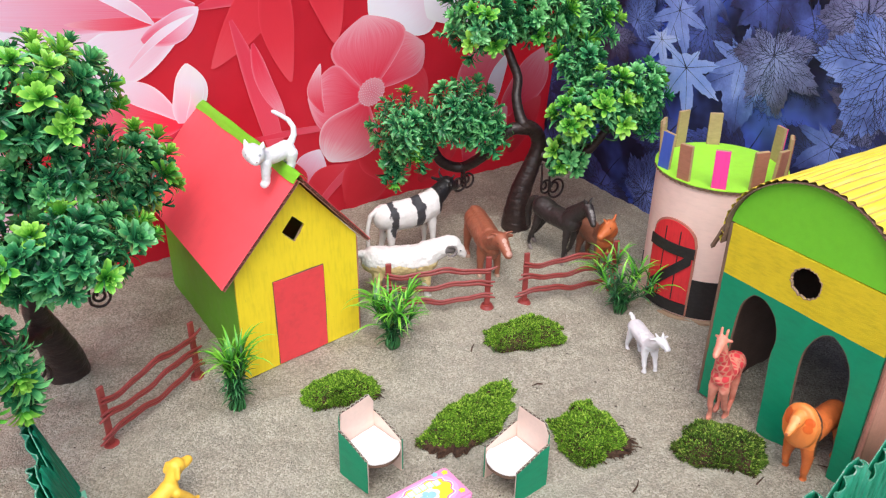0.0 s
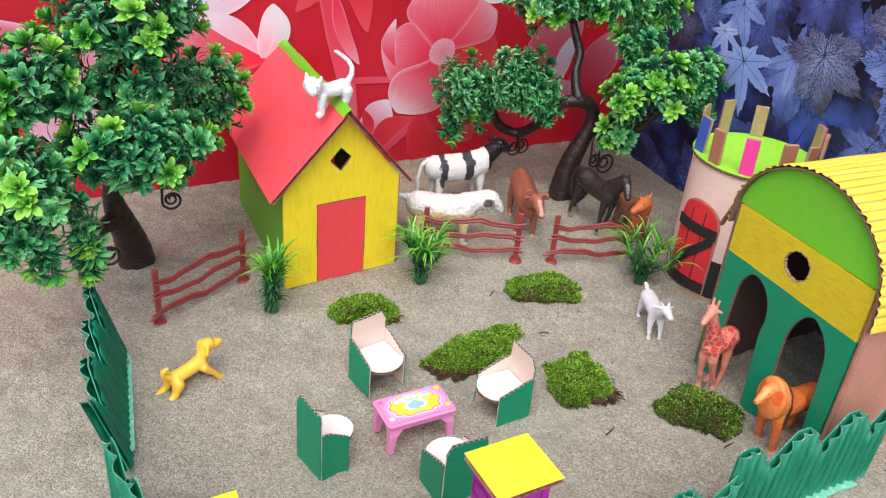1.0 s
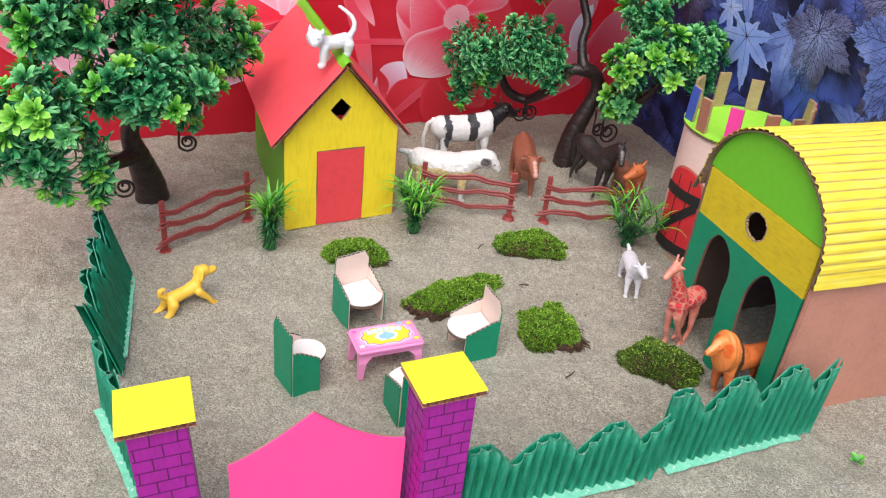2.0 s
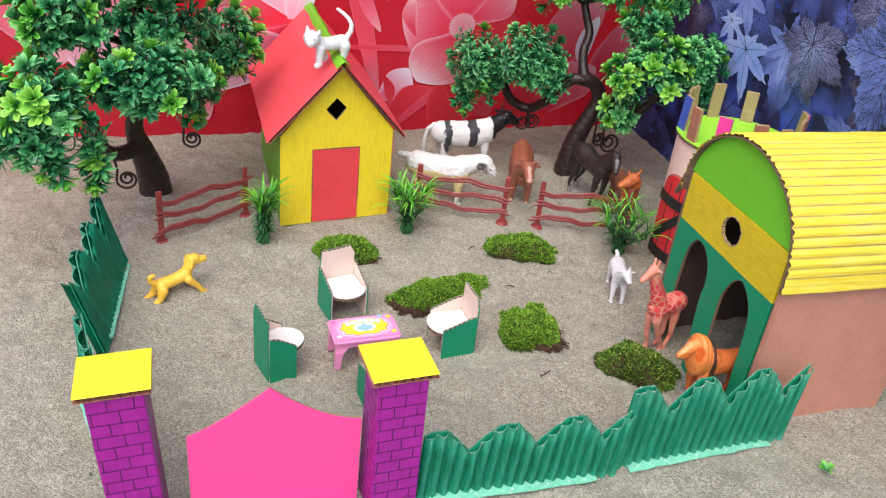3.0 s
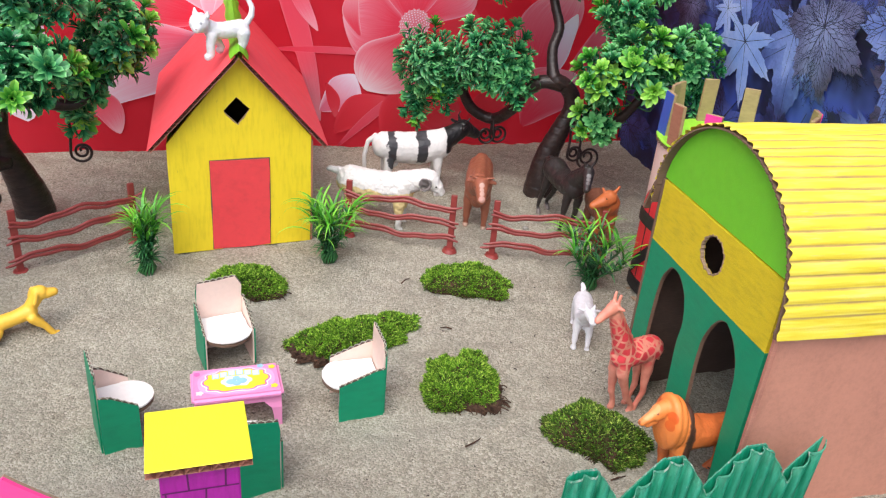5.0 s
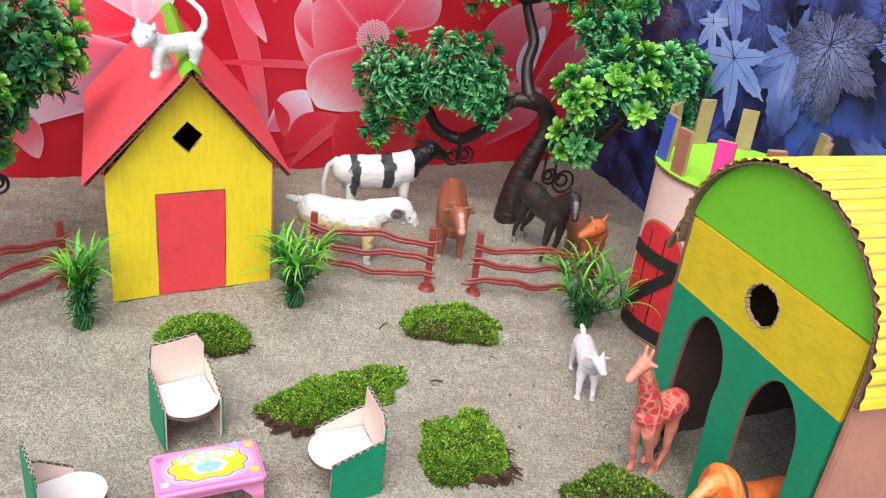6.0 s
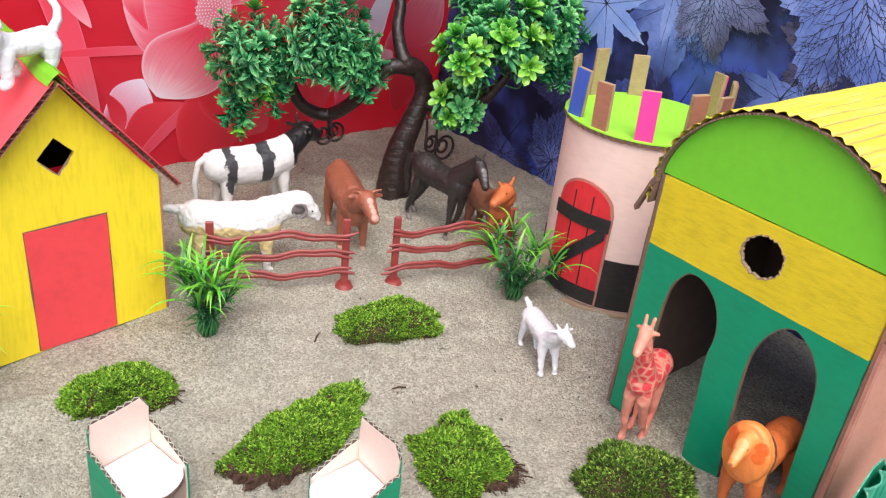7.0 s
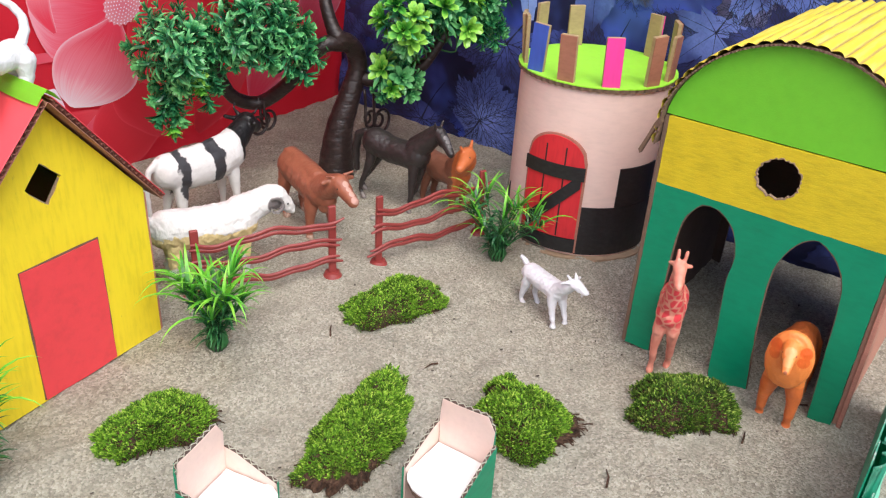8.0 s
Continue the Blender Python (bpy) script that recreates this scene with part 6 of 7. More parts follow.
build_tuft(0.201, 0.611, 1, 10, 0.011, 0.056, "upright green plastic grass tuft beside the house door", 9, 0.4)
build_tuft(0.376, 0.613, 2, 11, 0.022, 0.050, "spreading green plastic grass tuft before the rail fence", 12, 1.2)
build_tuft(0.630, 0.530, 3, 13, 0.038, 0.052, "spreading green plastic grass tuft near the tower door", 6, 1.4)


# ---- toy animals: each one cast figure, built from overlapping rounded masses ----
_ico = bmesh.new()
bmesh.ops.create_icosphere(_ico, subdivisions=3, radius=1.0)
ICO_V = np.array([v.co[:] for v in _ico.verts])
ICO_F = np.array([[v.index for v in f.verts] for f in _ico.faces])
_ico.free()


def figure(name, chains, m, material, label, category, voxel=0.0010, soft=5, relief=(0.0013, 0.006)):
    """Masses along chains of (x, y, z, radius) melted into one skin; +x is ahead, feet on z = 0."""
    verts, faces = [], []
    for chain in chains:
        pts = [Vector(c) for c in chain]
        spots = []
        for a, b in zip(pts, pts[1:]):
            k = max(2, int((b.xyz - a.xyz).length / (0.22 * min(a.w, b.w))) + 1)
            spots += [a.lerp(b, i / k) for i in range(k)]
        for s in spots + [pts[-1]]:
            faces.append(ICO_F + len(verts) * len(ICO_V))
            verts.append(ICO_V * s.w + np.array(s.xyz))
    me = bpy.data.meshes.new(name)
    me.from_pydata(np.concatenate(verts).tolist(), [], np.concatenate(faces).tolist())
    me.materials.append(material)
    ob = new(name, me)
    ob.matrix_basis = m
    mod = ob.modifiers.new("melt", "REMESH")
    mod.mode, mod.voxel_size, mod.use_smooth_shade = "VOXEL", voxel, True
    mod = ob.modifiers.new("soften", "SMOOTH")
    mod.factor, mod.iterations = 0.5, soft
    tex = bpy.data.textures.new(name + "_relief", "CLOUDS")
    tex.noise_scale, tex.noise_depth = relief[1], 3
    mod = ob.modifiers.new("relief", "DISPLACE")
    mod.texture, mod.texture_coords, mod.strength, mod.mid_level = tex, "LOCAL", relief[0], 0.5
    return tagged(ob, label, category, "toy animals")


def legs(xs, half, top, r, knee=0.4, foot=1.15, offs=(0, 0, 0, 0)):
    """Four legs at xs = (fore, hind); offs move the feet ahead."""
    out = []
    for i, (x, s) in enumerate(((xs[0], 1), (xs[0], -1), (xs[1], 1), (xs[1], -1))):
        back = -0.12 * top if i > 1 else 0.04 * top
        fx = x + offs[i]
        out.append([(x - back * 0.2, s * half * 0.55, top * 1.32, r * 2.3), (x, s * half * 0.85, top, r * 1.75), (x + back * 0.4 + offs[i] * 0.35, s * half, top * (knee + 0.22), r * 1.12), (x + back * 0.9 + offs[i] * 0.6, s * half, top * knee, r * 0.98), (fx + back * 0.7, s * half, top * 0.22, r * 0.72), (fx + back * 0.2, s * half, r * 1.6, r * 0.85), (fx + r * 0.3, s * half, r * 0.75, r * 1.0), (fx + r * 0.8, s * half, r * 0.6, r * foot * 0.72)])
    return out


def toy_paint(name, base, patches=(), spots=(), rough=0.42, grain=0.12, fur=0.35):
    """Moulded plastic with painted areas: bands (axis, from, to, colour, edge wobble, lowest z) and
    round spots (x, y, z, radius, colour), in the figure's own metres."""
    n = Nodes(name, rough)
    tc = n.add("ShaderNodeTexCoord").outputs["Object"]
    sep = n.add("ShaderNodeSeparateXYZ", Vector=tc)
    wob = n.math("SUBTRACT", n.noise(tc, 70.0, 3.0), 0.5)
    fine = n.noise(n.coords((1, 1, 0.45)), 330.0, 4.0)
    c = n.ramp(n.noise(tc, 140.0, 4.0), (0.3, shade(base, 1 - grain)), (0.6, base), (0.85, shade(base, 1 + grain * 0.5)))

    def step(v, at, soft=0.0006):
        return n.add("ShaderNodeMapRange", Value=v, From_Min=at - soft, From_Max=at + soft).outputs[0]

    for axis, lo, hi, col, w, zlo in patches:
        v = n.math("ADD", sep.outputs["xyz".index(axis)], n.math("MULTIPLY", wob, w))
        low = step(n.math("ADD", sep.outputs[2], n.math("MULTIPLY", wob, w)), zlo)
        inside = n.math("MULTIPLY", step(v, lo), n.math("SUBTRACT", 1.0, step(v, hi)))
        c = n.mix(n.math("MULTIPLY", inside, low), c, col)
    for x, y, z, r, col in spots:
        d = n.add("ShaderNodeVectorMath")
        d.operation = "DISTANCE"
        n.feed(d.inputs[0], tc)
        n.feed(d.inputs[1], (x, y, z))
        c = n.mix(n.math("SUBTRACT", 1.0, step(n.math("ADD", d.outputs["Value"], n.math("MULTIPLY", wob, r * 0.35)), r, r * 0.08)), c, col)
    n.bump(fine, fur, 0.0011)
    return n.color(c)


def stand(x, y, hx, hy, z=None):
    return pose(x, y, ground_z(x, y) if z is None else z, 0, 0, math.degrees(math.atan2(hy, hx)))


def both(x, y, z, r, col):
    return [(x, y, z, r, col), (x, -y, z, r, col)]


INK = (0.012, 0.011, 0.012)

# black and white cow
COW = toy_paint("cow_paint", (0.70, 0.685, 0.665), (("x", -0.037, -0.027, (0.045, 0.045, 0.05), 0.016, 0.038), ("x", -0.001, 0.012, (0.035, 0.035, 0.04), 0.016, 0.044), ("x", 0.0345, 0.2, INK, 0.006, 0.054)), [(0.082, 0.020, 0.064, 0.0045, (0.20, 0.18, 0.17))])
cow = legs((0.026, -0.034), 0.0105, 0.040, 0.0034)
cow += [[(-0.038, 0, 0.061, 0.0155), (-0.020, 0, 0.0575, 0.0175), (0.004, 0, 0.056, 0.0185), (0.028, 0, 0.060, 0.0170)], [(-0.040, 0, 0.068, 0.009), (0.0, 0, 0.069, 0.007), (0.030, 0, 0.071, 0.008)], [(0.030, 0, 0.064, 0.0142), (0.045, 0.004, 0.070, 0.0118), (0.058, 0.007, 0.076, 0.0098)], [(0.061, 0.009, 0.0775, 0.0094), (0.072, 0.015, 0.071, 0.0074), (0.080, 0.018, 0.0665, 0.0060)]]
cow += [[(0.056, 0.016, 0.080, 0.0028), (0.051, 0.027, 0.081, 0.0020)], [(0.060, 0.001, 0.080, 0.0028), (0.055, -0.009, 0.082, 0.0020)], [(0.057, 0.014, 0.084, 0.0018), (0.057, 0.021, 0.089, 0.0012), (0.060, 0.023, 0.093, 0.0009)], [(0.060, 0.004, 0.084, 0.0018), (0.061, -0.003, 0.089, 0.0012), (0.064, -0.004, 0.093, 0.0009)], [(-0.050, 0, 0.072, 0.0032), (-0.058, 0.001, 0.066, 0.0028), (-0.062, 0.001, 0.050, 0.0026), (-0.061, 0.002, 0.026, 0.0026), (-0.059, 0.002, 0.014, 0.003)], [(-0.026, 0, 0.040, 0.006)]]
figure("toy_cow", cow, stand(0.503, 0.772, 1.0, 0.0, 0.003) @ Matrix.Diagonal((1.0, 1.0, 1.05, 1.0)), COW, "white plastic toy cow with black patches and black head", "toy cow")

# ram
RAM = toy_paint("ram_paint", (0.72, 0.705, 0.675), (("z", 0.020, 0.0470, (0.70, 0.56, 0.27), 0.022, 0.0),), both(0.0485, 0.0125, 0.0615, 0.0072, (0.16, 0.14, 0.135)) + both(0.0485, 0.0135, 0.0615, 0.0028, (0.80, 0.77, 0.72)) + both(0.060, 0.0075, 0.0585, 0.0011, INK), 0.65, 0.10, 0.8)
ram = legs((0.020, -0.036), 0.010, 0.030, 0.0038)
ram += [[(-0.038, 0, 0.049, 0.0165), (-0.012, 0, 0.0455, 0.0180), (0.018, 0, 0.048, 0.0170)], [(0.020, 0, 0.054, 0.0145), (0.036, 0, 0.060, 0.0122), (0.047, 0, 0.064, 0.0108)], [(0.050, 0, 0.064, 0.0104), (0.058, 0, 0.057, 0.0072), (0.0635, 0, 0.051, 0.0050)], [(-0.051, 0, 0.058, 0.0045), (-0.064, 0.001, 0.0575, 0.0034)]]
for sgn in (-1, 1):
    ram.append([(0.0485 + 0.0055 * math.cos(a), sgn * (0.0098 + 0.0006 * k), 0.0615 + 0.0058 * math.sin(a), 0.0021 - 0.00009 * k) for k, a in enumerate([2.2 - 0.48 * k for k in range(12)])])
figure("toy_ram", ram, stand(0.449, 0.695, 0.096, -0.049, 0.001), RAM, "white plastic toy ram with yellowish belly and grey curled horns", "toy sheep", 0.0008, 3, (0.0030, 0.0055))

# brown cow
BULL = toy_paint("brown_cow_paint", (0.30, 0.10, 0.055), (("z", -0.01, 0.006, (0.42, 0.28, 0.21), 0.003, -0.02),), [(0.0690, 0.0040, 0.0745, 0.0036, (0.50, 0.30, 0.24)), (0.0735, 0.0045, 0.0715, 0.0034, (0.50, 0.30, 0.24)), (0.0780, 0.005, 0.0685, 0.0034, (0.50, 0.30, 0.24)), (0.0835, 0.0055, 0.0640, 0.0042, (0.48, 0.27, 0.22)), (0.066, 0.0115, 0.069, 0.0011, INK), (0.066, -0.0040, 0.069, 0.0011, INK)])
bull = legs((0.024, -0.034), 0.0105, 0.036, 0.0040, 0.4, 1.15, (0.004, -0.002, 0, 0.004))
bull += [[(-0.034, 0, 0.054, 0.0150), (-0.012, 0, 0.053, 0.0160), (0.014, 0, 0.051, 0.0162), (0.030, 0, 0.051, 0.0148)], [(-0.036, 0, 0.063, 0.0085), (0.022, 0, 0.061, 0.009)], [(0.032, 0, 0.055, 0.0135), (0.044, 0.001, 0.062, 0.0116), (0.055, 0.003, 0.068, 0.0098)], [(0.058, 0.003, 0.070, 0.0086), (0.069, 0.004, 0.0645, 0.0066), (0.0795, 0.005, 0.0600, 0.0052)], [(0.036, 0, 0.039, 0.0075), (0.042, 0.001, 0.047, 0.007)]]
bull += [[(0.054, 0.010, 0.073, 0.0028), (0.053, 0.018, 0.071, 0.0022)], [(0.054, -0.005, 0.073, 0.0028), (0.053, -0.012, 0.071, 0.0022)], [(0.056, 0.009, 0.0770, 0.0016), (0.058, 0.016, 0.0790, 0.0010)], [(0.056, -0.003, 0.0770, 0.0016), (0.058, -0.010, 0.0790, 0.0010)], [(-0.048, 0, 0.063, 0.003), (-0.056, 0.002, 0.050, 0.0032), (-0.058, 0.003, 0.040, 0.0044)]]
figure("toy_cow", bull, stand(0.561, 0.698, -0.35, -0.94, 0.001) @ Matrix.Diagonal((0.98, 0.98, 0.97, 1.0)), BULL, "brown plastic toy cow with a pale face", "toy cow")

# black horse
HORSE = toy_paint("black_horse_paint", (0.030, 0.024, 0.023), (("z", -0.01, 0.007, (0.20, 0.17, 0.16), 0.006, -0.02),), [(0.057, -0.005, 0.0920, 0.0028, (0.17, 0.16, 0.16)), (0.0605, -0.007, 0.0890, 0.0026, (0.15, 0.14, 0.14)), (0.0640, -0.009, 0.0860, 0.0024, (0.12, 0.11, 0.11))], 0.40, 0.3, 0.45)
horse = legs((0.022, -0.032), 0.0090, 0.046, 0.0030, 0.42, 1.1, (-0.014, -0.004, -0.020, -0.008))
horse += [[(-0.030, 0, 0.065, 0.0150), (-0.010, 0, 0.061, 0.0138), (0.014, 0, 0.061, 0.0142), (0.022, 0, 0.063, 0.0135)], [(0.020, 0, 0.068, 0.0122), (0.033, 0.001, 0.080, 0.0096), (0.044, 0.001, 0.090, 0.0074)], [(0.047, 0.0, 0.0925, 0.0066), (0.056, -0.005, 0.0870, 0.0054), (0.067, -0.011, 0.0800, 0.0038)], [(0.053, -0.003, 0.0860, 0.0056)], [(0.014, 0.0, 0.077, 0.0035), (0.028, 0.001, 0.087, 0.0040), (0.040, 0.001, 0.097, 0.0030)]]
horse += [[(0.045, 0.004, 0.098, 0.0018), (0.046, 0.006, 0.104, 0.0012)], [(0.044, -0.004, 0.098, 0.0018), (0.044, -0.006, 0.104, 0.0012)], [(-0.043, 0, 0.073, 0.0040), (-0.053, 0, 0.068, 0.0042), (-0.058, 0.001, 0.050, 0.0046), (-0.056, 0.001, 0.028, 0.0032)]]
figure("toy_horse", horse, stand(0.652, 0.662, 0.06, -0.95, 0.003) @ Matrix.Scale(0.95, 4), HORSE, "black plastic toy horse with lowered head", "toy horse", 0.0010, 4)

# young cow, brown behind and orange in front
CALF = toy_paint("calf_paint", (0.22, 0.085, 0.05), (("x", 0.018, 0.2, (0.50, 0.135, 0.040), 0.010, 0.024),), [(0.0405, -0.0120, 0.0755, 0.0010, INK)])
calf = legs((0.016, -0.022), 0.008, 0.032, 0.0034)
calf += [[(-0.024, 0, 0.047, 0.0135), (-0.004, 0, 0.045, 0.0140), (0.016, 0, 0.046, 0.0130)], [(0.014, 0, 0.051, 0.0135), (0.025, -0.002, 0.064, 0.0118)], [(0.030, -0.005, 0.0720, 0.0092), (0.036, -0.015, 0.0700, 0.0070), (0.040, -0.0255, 0.0670, 0.0048)], [(0.029, 0.001, 0.080, 0.0022), (0.026, 0.006, 0.084, 0.0016)], [(0.030, -0.012, 0.079, 0.0022), (0.029, -0.014, 0.083, 0.0016)]]
figure("toy_calf", calf, stand(0.684, 0.627, -0.14, -0.95, -0.002) @ Matrix.Scale(0.97, 4), CALF, "brown and orange plastic toy calf behind the rail fence", "toy calf", 0.0010, 4)

# white goat
WHITE_GOAT = toy_paint("white_goat_plastic", (0.70, 0.70, 0.735), (), [(0.0330, 0.0058, 0.0510, 0.0007, (0.1, 0.1, 0.12))], 0.45, 0.08, 0.7)
goat = legs((0.013, -0.021), 0.0052, 0.026, 0.0023, 0.4, 1.1, (0.006, 0.005, 0.003, -0.002))
goat += [[(-0.023, 0, 0.0345, 0.0076), (-0.004, 0, 0.0335, 0.0082), (0.013, 0, 0.0340, 0.0080)], [(0.015, 0, 0.037, 0.0068), (0.022, 0, 0.0430, 0.0056), (0.0270, 0.0010, 0.0480, 0.0048)], [(0.0290, 0.0015, 0.0505, 0.0048), (0.0350, 0.0025, 0.0490, 0.0036), (0.0400, 0.0035, 0.0472, 0.0026)], [(-0.031, 0, 0.040, 0.0024), (-0.036, -0.001, 0.044, 0.0018)], [(0.0375, 0.0030, 0.0450, 0.0012), (0.0370, 0.0030, 0.0420, 0.0009)]]
goat += [[(0.0275, 0.0035, 0.0545, 0.0015), (0.0245, 0.0045, 0.0580, 0.0009)], [(0.0275, -0.0010, 0.0545, 0.0015), (0.0245, -0.0025, 0.0580, 0.0009)], [(0.0265, 0.0055, 0.0525, 0.0016), (0.0245, 0.0095, 0.0520, 0.0011)], [(0.0265, -0.0030, 0.0525, 0.0016), (0.0245, -0.0075, 0.0520, 0.0011)]]
figure("toy_goat", goat, stand(0.588, 0.455, -0.40, -1.0, -0.0085) @ Matrix.Diagonal((0.98, 1.16, 0.90, 1.0)), WHITE_GOAT, "small white plastic toy goat with its tail up", "toy goat", 0.0007, 3, (0.0014, 0.0035))

# white cat on the ridge
WHITE_CAT = toy_paint("white_cat_plastic", (0.71, 0.71, 0.73), (), [(0.0310, 0.0025, 0.0320, 0.0013, (0.35, 0.36, 0.38)), (0.0240, 0.0130, 0.0320, 0.0013, (0.35, 0.36, 0.38)), (0.0290, 0.0138, 0.0270, 0.0009, (0.35, 0.25, 0.25))], 0.45, 0.08, 0.8)
cat = [[(-0.015, 0, 0.0205, 0.0088), (0.0, 0, 0.0195, 0.0086), (0.011, 0, 0.0205, 0.0084)], [(0.012, 0, 0.023, 0.0076), (0.018, 0.001, 0.0265, 0.0072)], [(0.0215, -0.001, 0.0300, 0.0090), (0.0230, 0.004, 0.0295, 0.0092)], [(0.0262, 0.0070, 0.0268, 0.0056), (0.0272, 0.0100, 0.0260, 0.0042)], [(0.0165, 0.0080, 0.0370, 0.0028), (0.0160, 0.0092, 0.0415, 0.0010)], [(0.0235, -0.0055, 0.0370, 0.0028), (0.0235, -0.0068, 0.0420, 0.0010)]]
cat += [[(0.013, 0.005, 0.017, 0.0052), (0.0155, 0.006, 0.008, 0.0042), (0.0160, 0.006, -0.0010, 0.0038), (0.0185, 0.006, -0.0035, 0.0040)], [(0.009, -0.005, 0.017, 0.0050), (0.005, -0.007, 0.008, 0.0038), (0.002, -0.008, 0.0010, 0.0034), (0.0035, -0.008, -0.0020, 0.0038)], [(-0.016, 0.0055, 0.017, 0.0066), (-0.015, 0.006, 0.007, 0.0042), (-0.012, 0.006, 0.002, 0.0040)], [(-0.017, -0.0055, 0.017, 0.0066), (-0.019, -0.006, 0.007, 0.0042), (-0.016, -0.006, 0.001, 0.0040)]]
cat += [[(-0.022, 0, 0.026, 0.0034), (-0.0265, 0.000, 0.032, 0.0029), (-0.0285, -0.002, 0.039, 0.0026), (-0.0270, -0.006, 0.046, 0.0024), (-0.0225, -0.011, 0.0515, 0.0022), (-0.0180, -0.015, 0.0555, 0.0020)]]
figure("toy_cat", cat, pose(0.284, 0.667, 0.2050, 0, 3, 194) @ Matrix.Diagonal((1.0, 1.05, 0.92, 1.0)), WHITE_CAT, "white plastic toy cat standing on the house ridge", "toy cat", 0.0006, 3, (0.0008, 0.003))

# giraffe
n = Nodes("giraffe_paint", 0.45)
_tc = n.add("ShaderNodeTexCoord").outputs["Object"]
_v = n.add("ShaderNodeTexVoronoi", Vector=_tc, Scale=150.0)
_v.feature = "DISTANCE_TO_EDGE"
_sep = n.add("ShaderNodeSeparateXYZ", Vector=_tc)
_patch = n.math("MULTIPLY", n.ramp(_v.outputs["Distance"], (0.08, 0.0), (0.14, 1.0)), n.add("ShaderNodeMapRange", Value=_sep.outputs[2], From_Min=0.040, From_Max=0.050).outputs[0])
_patch = n.math("MULTIPLY", _patch, n.math("SUBTRACT", 1.0, n.add("ShaderNodeMapRange", Value=_sep.outputs[2], From_Min=0.086, From_Max=0.093).outputs[0]))
_base = n.ramp(n.noise(_tc, 60.0, 3.0), (0.35, (0.64, 0.20, 0.14)), (0.65, (0.82, 0.34, 0.25)))
GIRAFFE = n.color(n.mix(_patch, _base, (0.70, 0.055, 0.07)))
n.bump(n.noise(_tc, 300.0), 0.35, 0.0008)
giraffe = legs((0.011, -0.014), 0.0056, 0.040, 0.0027, 0.42, 1.2, (-0.016, -0.007, 0.007, 0.004))
giraffe += [[(-0.017, 0, 0.053, 0.0102), (-0.002, 0, 0.053, 0.0104), (0.010, 0, 0.053, 0.0098)], [(0.010, 0, 0.058, 0.0088), (0.0190, 0, 0.075, 0.0060), (0.0275, 0, 0.093, 0.0045)], [(0.0290, 0, 0.0985, 0.0048), (0.036, 0.001, 0.0965, 0.0038), (0.0445, 0.002, 0.0925, 0.0028)], [(0.028, 0.0024, 0.1025, 0.0015), (0.0275, 0.0028, 0.1090, 0.0013)], [(0.028, -0.0024, 0.1025, 0.0015), (0.0275, -0.0028, 0.1090, 0.0013)], [(0.0275, 0.0046, 0.0995, 0.0017), (0.0262, 0.0072, 0.0990, 0.0013)], [(0.0275, -0.0046, 0.0995, 0.0017), (0.0262, -0.0072, 0.0990, 0.0013)], [(-0.026, 0, 0.055, 0.002), (-0.029, 0, 0.040, 0.0016)], [(0.0060, 0.0, 0.068, 0.0022), (0.0150, 0, 0.081, 0.0020), (0.0235, 0, 0.096, 0.0017)]]
figure("toy_giraffe", giraffe, stand(0.578, 0.3495, -0.97, -0.25, -0.008) @ Matrix.Diagonal((1.07, 1.02, 1.09, 1.0)), GIRAFFE, "orange-pink plastic toy giraffe with red patches", "toy giraffe", 0.0008, 4)

# lion in the barn's arch: broad flat mane round the face
LION = toy_paint("lion_paint", (0.74, 0.185, 0.048), (("x", 0.022, 0.2, (0.86, 0.255, 0.06), 0.006, 0.044), ("x", 0.0145, 0.0225, (0.09, 0.04, 0.028), 0.006, 0.036)), both(0.0385, 0.0112, 0.0800, 0.0052, (0.72, 0.125, 0.022)) + both(0.0390, 0.0105, 0.0730, 0.0046, (0.74, 0.14, 0.025)) + both(0.0465, 0.0048, 0.0810, 0.0009, (0.30, 0.08, 0.03)) + [(0.0590, 0.0024, 0.0735, 0.0014, (0.40, 0.12, 0.05)), (0.0470, 0.0010, 0.0830, 0.0040, (0.90, 0.36, 0.13)), (0.0530, 0.0018, 0.0790, 0.0042, (0.90, 0.36, 0.13))], 0.42, 0.12, 0.5)
lion = legs((0.021, -0.032), 0.0105, 0.038, 0.0038, 0.4, 1.2, (-0.002, -0.006, 0, 0.004))
lion += [[(-0.032, 0, 0.053, 0.0120), (-0.012, 0, 0.053, 0.0122), (0.012, 0, 0.055, 0.0140)], [(0.014, 0, 0.058, 0.0135), (0.028, 0, 0.064, 0.0115)], [(0.020, 0, 0.048, 0.0095), (0.024, 0.001, 0.054, 0.009)]]
for k in range(9):
    ring = 0.0021 * (k + 0.5)
    lion.append([(0.0365 - 0.0040 * (ring / 0.0180) ** 2, ring * 0.71 * math.cos(a), 0.0685 + ring * 1.13 * math.sin(a), 0.0038) for a in [2 * math.pi * j / 30 for j in range(31)]])
lion.append([(0.0280, 0.0116 * math.cos(a), 0.0668 + 0.0185 * math.sin(a), 0.0046) for a in [2 * math.pi * j / 24 for j in range(25)]])
lion.append([(0.0215, 0.0106 * math.cos(a), 0.0630 + 0.0160 * math.sin(a), 0.0052) for a in [2 * math.pi * j / 20 for j in range(21)]])
lion += [[(0.0380, 0, 0.0820, 0.0060), (0.0420, 0.0004, 0.0800, 0.0062), (0.0450, 0.0008, 0.0775, 0.0054)], [(0.0465, 0.0010, 0.0780, 0.0042), (0.0515, 0.0016, 0.0755, 0.0036), (0.0565, 0.0022, 0.0730, 0.0029)], [(0.0450, 0.0010, 0.0725, 0.0032), (0.0515, 0.0018, 0.0695, 0.0021)]]
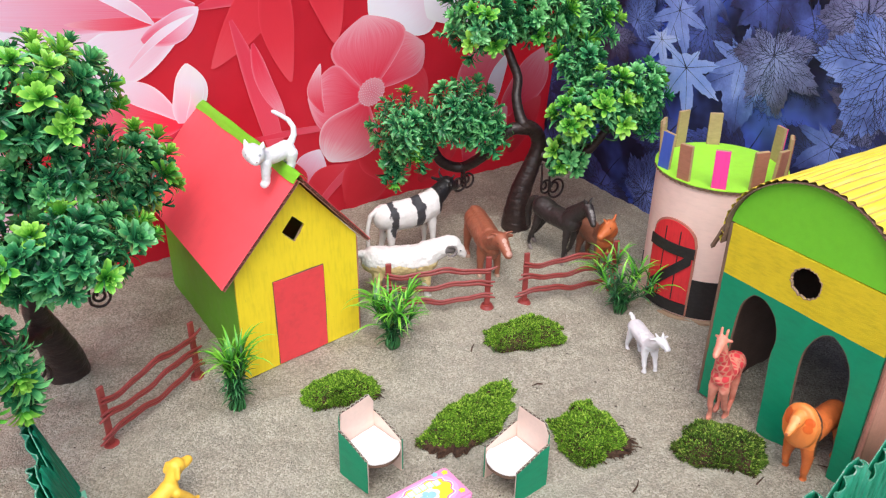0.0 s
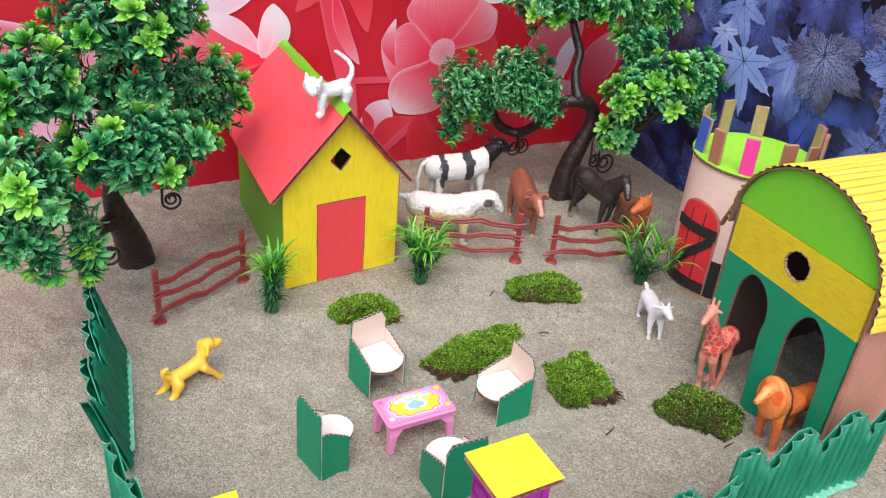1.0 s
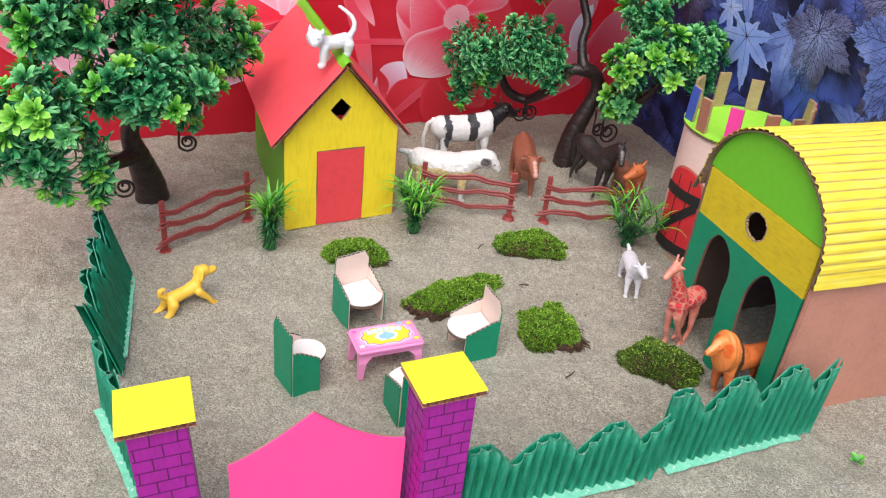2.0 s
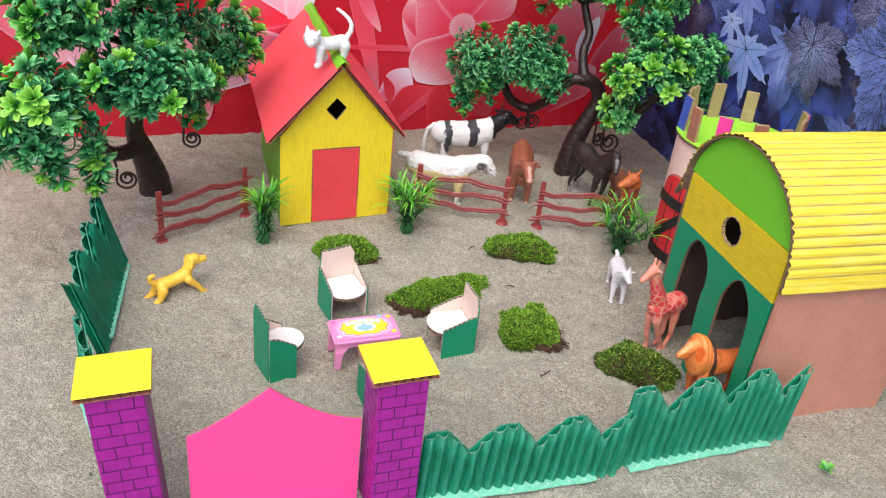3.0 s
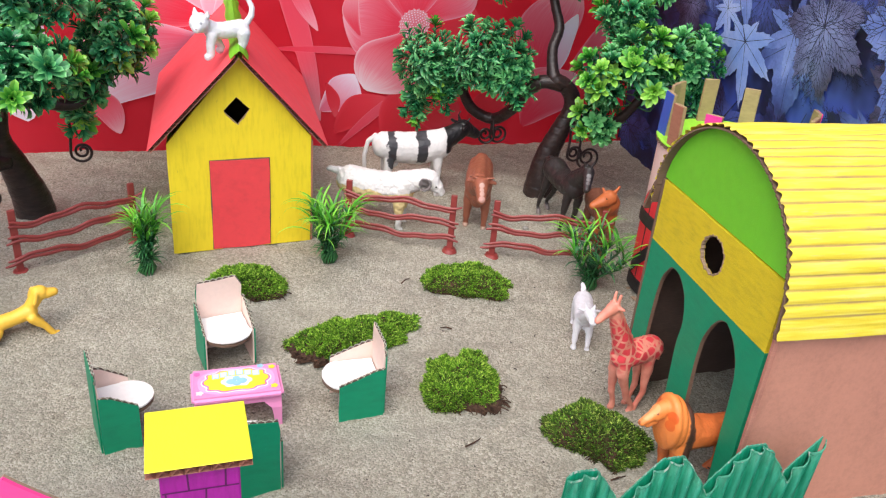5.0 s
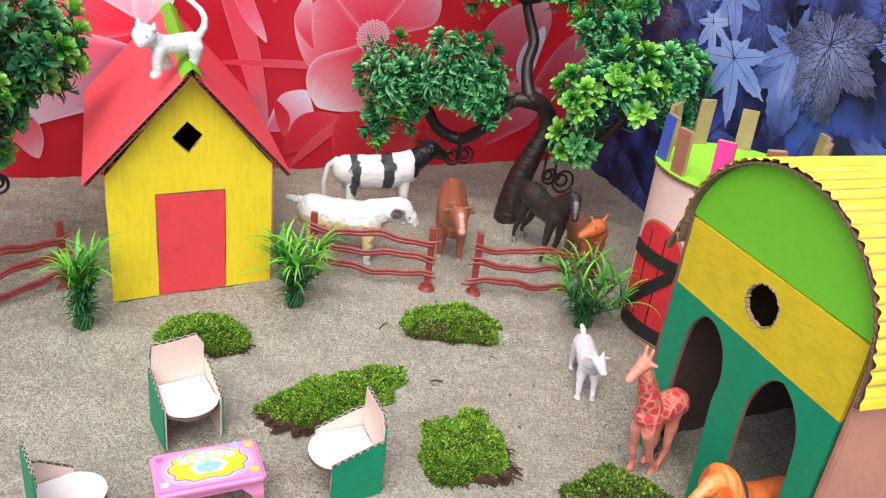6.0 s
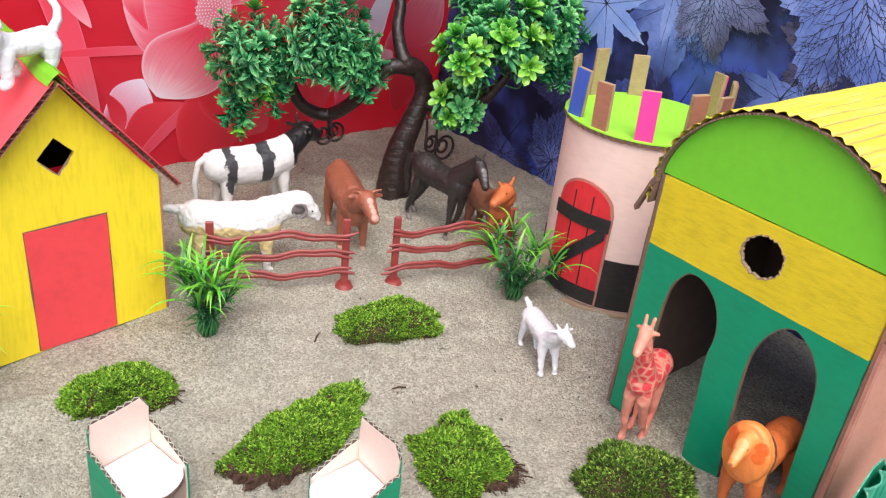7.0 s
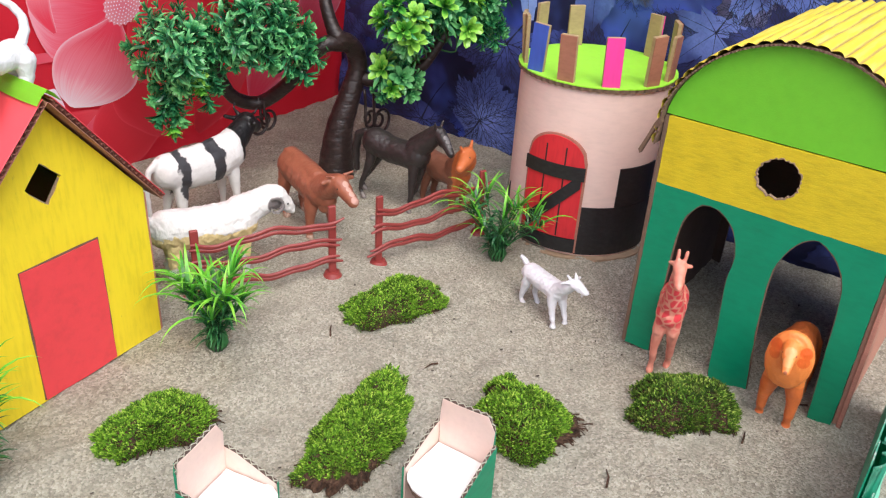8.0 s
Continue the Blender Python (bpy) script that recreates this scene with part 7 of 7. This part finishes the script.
lion += [[(-0.043, 0, 0.055, 0.0032), (-0.053, 0.004, 0.042, 0.0028), (-0.058, 0.006, 0.028, 0.004)]]
figure("toy_lion", lion, stand(0.588, 0.262, -0.98, -0.03, -0.008) @ Matrix.Scale(0.93, 4), LION, "orange plastic toy lion with a dark mane edge, in the arch", "toy lion", 0.0007, 6, (0.0008, 0.005))

# yellow puppy
PUPPY = plastic("yellow_orange_plastic", (0.92, 0.55, 0.06), 0.4, 0.9, 120.0)
puppy = [[(-0.016, 0, 0.022, 0.0078), (0.0, 0, 0.024, 0.0070), (0.013, 0, 0.027, 0.0078)], [(0.015, 0, 0.032, 0.0062), (0.021, 0, 0.040, 0.0066)], [(0.022, 0, 0.042, 0.0074), (0.024, 0, 0.042, 0.0072)], [(0.029, -0.001, 0.0405, 0.0052), (0.035, -0.001, 0.0405, 0.0041)], [(0.019, 0.0055, 0.044, 0.0024), (0.0165, 0.0068, 0.037, 0.0024)], [(0.019, -0.0055, 0.044, 0.0024), (0.0165, -0.0068, 0.037, 0.0024)]]
puppy += [[(0.013, 0.006, 0.023, 0.0052), (0.021, 0.008, 0.012, 0.0034), (0.026, 0.009, 0.004, 0.0032), (0.031, 0.009, 0.003, 0.0036)], [(0.013, -0.006, 0.023, 0.0052), (0.022, -0.008, 0.014, 0.0034), (0.028, -0.009, 0.005, 0.0032), (0.033, -0.009, 0.0035, 0.0036)], [(-0.017, 0.006, 0.019, 0.0066), (-0.022, 0.007, 0.010, 0.0040), (-0.033, 0.007, 0.004, 0.0031), (-0.039, 0.007, 0.002, 0.0036)], [(-0.017, -0.006, 0.019, 0.0066), (-0.021, -0.007, 0.010, 0.0040), (-0.031, -0.007, 0.004, 0.0031), (-0.036, -0.007, 0.002, 0.0036)], [(-0.022, 0, 0.026, 0.0036), (-0.028, 0, 0.030, 0.0030), (-0.028, 0.0, 0.035, 0.0028), (-0.023, 0, 0.036, 0.0026)]]
figure("toy_puppy", [[(x, y, z, q * 0.88) for x, y, z, q in chain] for chain in puppy], stand(0.099, 0.527, 0.058, 0.025, -0.011) @ Matrix.Diagonal((0.95, 1.1, 1.0, 1.0)), PUPPY, "orange-yellow plastic toy puppy in a leaping pose", "toy dog", 0.0008, 9, (0.0007, 0.006))


# ---- scraps on the sand ----
rng = random.Random(77)
GRIT = plastic("dark_grit", (0.07, 0.055, 0.045), 0.9, 0.6)
PEBBLE = plastic("grey_pebble", (0.34, 0.32, 0.29), 0.85, 0.8)
bm = bmesh.new()
for k in range(150):
    x, y = rng.uniform(-0.05, 0.80), rng.uniform(0.12, 0.88)
    if rng.random() < 0.45:
        x, y = 0.45 + rng.gauss(0, 0.12), 0.42 + rng.gauss(0, 0.1)
    z, s = ground_z(x, y), rng.uniform(0.0003, 0.0008)
    mm = Matrix.Translation((x, y, z + 0.001)) @ Matrix.Rotation(rng.uniform(0, 6.28), 4, "Z") @ Matrix.Diagonal((s * rng.uniform(1, 3), s, s * 0.7, 1))
    bmesh.ops.create_icosphere(bm, subdivisions=1, radius=1.0, matrix=mm)
grit = part("sand_grit", bm, GRIT, None, "scattered dark crumbs and root bits on the sand")
tagged(grit, "scattered dark crumbs and root bits on the sand", "grit", "", "stuff")
for x, y, s in ((0.418, 0.152, 0.0042), (0.60, 0.13, 0.003), (0.52, 0.11, 0.003), (0.20, 0.66, 0.0025), (0.61, 0.66, 0.004)):
    bm = bmesh.new()
    bmesh.ops.create_icosphere(bm, subdivisions=2, radius=1.0)
    for v in bm.verts:
        v.co *= 1 + 0.25 * noise.noise(v.co * 1.7 + Vector((x * 50, y * 50, 0)))
    bmesh.ops.transform(bm, matrix=Matrix.Translation((x, y, ground_z(x, y) + s * 0.3)) @ Matrix.Diagonal((s, s * 0.8, s * 0.6, 1)), verts=bm.verts[:])
    tagged(part("pebble", bm, PEBBLE, None, "small grey pebble lying on the sand", True), "small grey pebble lying on the sand", "pebble", "pebbles")
for k, (x, y, a) in enumerate(((0.436, 0.325, 20), (0.395, 0.43, 80), (0.60, 0.245, 130), (0.108, 0.545, 60), (0.44, 0.56, 40), (0.53, 0.27, 10), (0.47, 0.48, 150))):
    ln = rng.uniform(0.004, 0.009)
    pts = [(0, 0, 0), (ln, rng.uniform(-0.001, 0.001), 0.0008), (2 * ln, rng.uniform(-0.002, 0.002), 0.0)]
    bm = tube_bm(pts, [0.0008, 0.0007, 0.0004], 5)
    bmesh.ops.transform(bm, matrix=pose(x, y, ground_z(x, y) + 0.001, 0, 0, a), verts=bm.verts[:])
    tagged(part("twig", bm, SOIL, None, "tiny dark twig lying on the sand"), "tiny dark twig lying on the sand", "twig", "twigs")
scrap = new("leaf_scrap", leaf_mesh("leaf_scrap", [(Vector((0, 0, 0.002)), Vector((math.cos(a), math.sin(a), 0.3)), Vector((0, 0, 1)), 0.009, 0.006) for a in (0.2, 1.5, 3.0, 4.4)], LEAVES_BRIGHT))
scrap.matrix_basis = pose(0.636, 0.149, 0.0005, 0, 0, 0)
tagged(scrap, "small green plastic leaf scrap on the sand", "leaf")
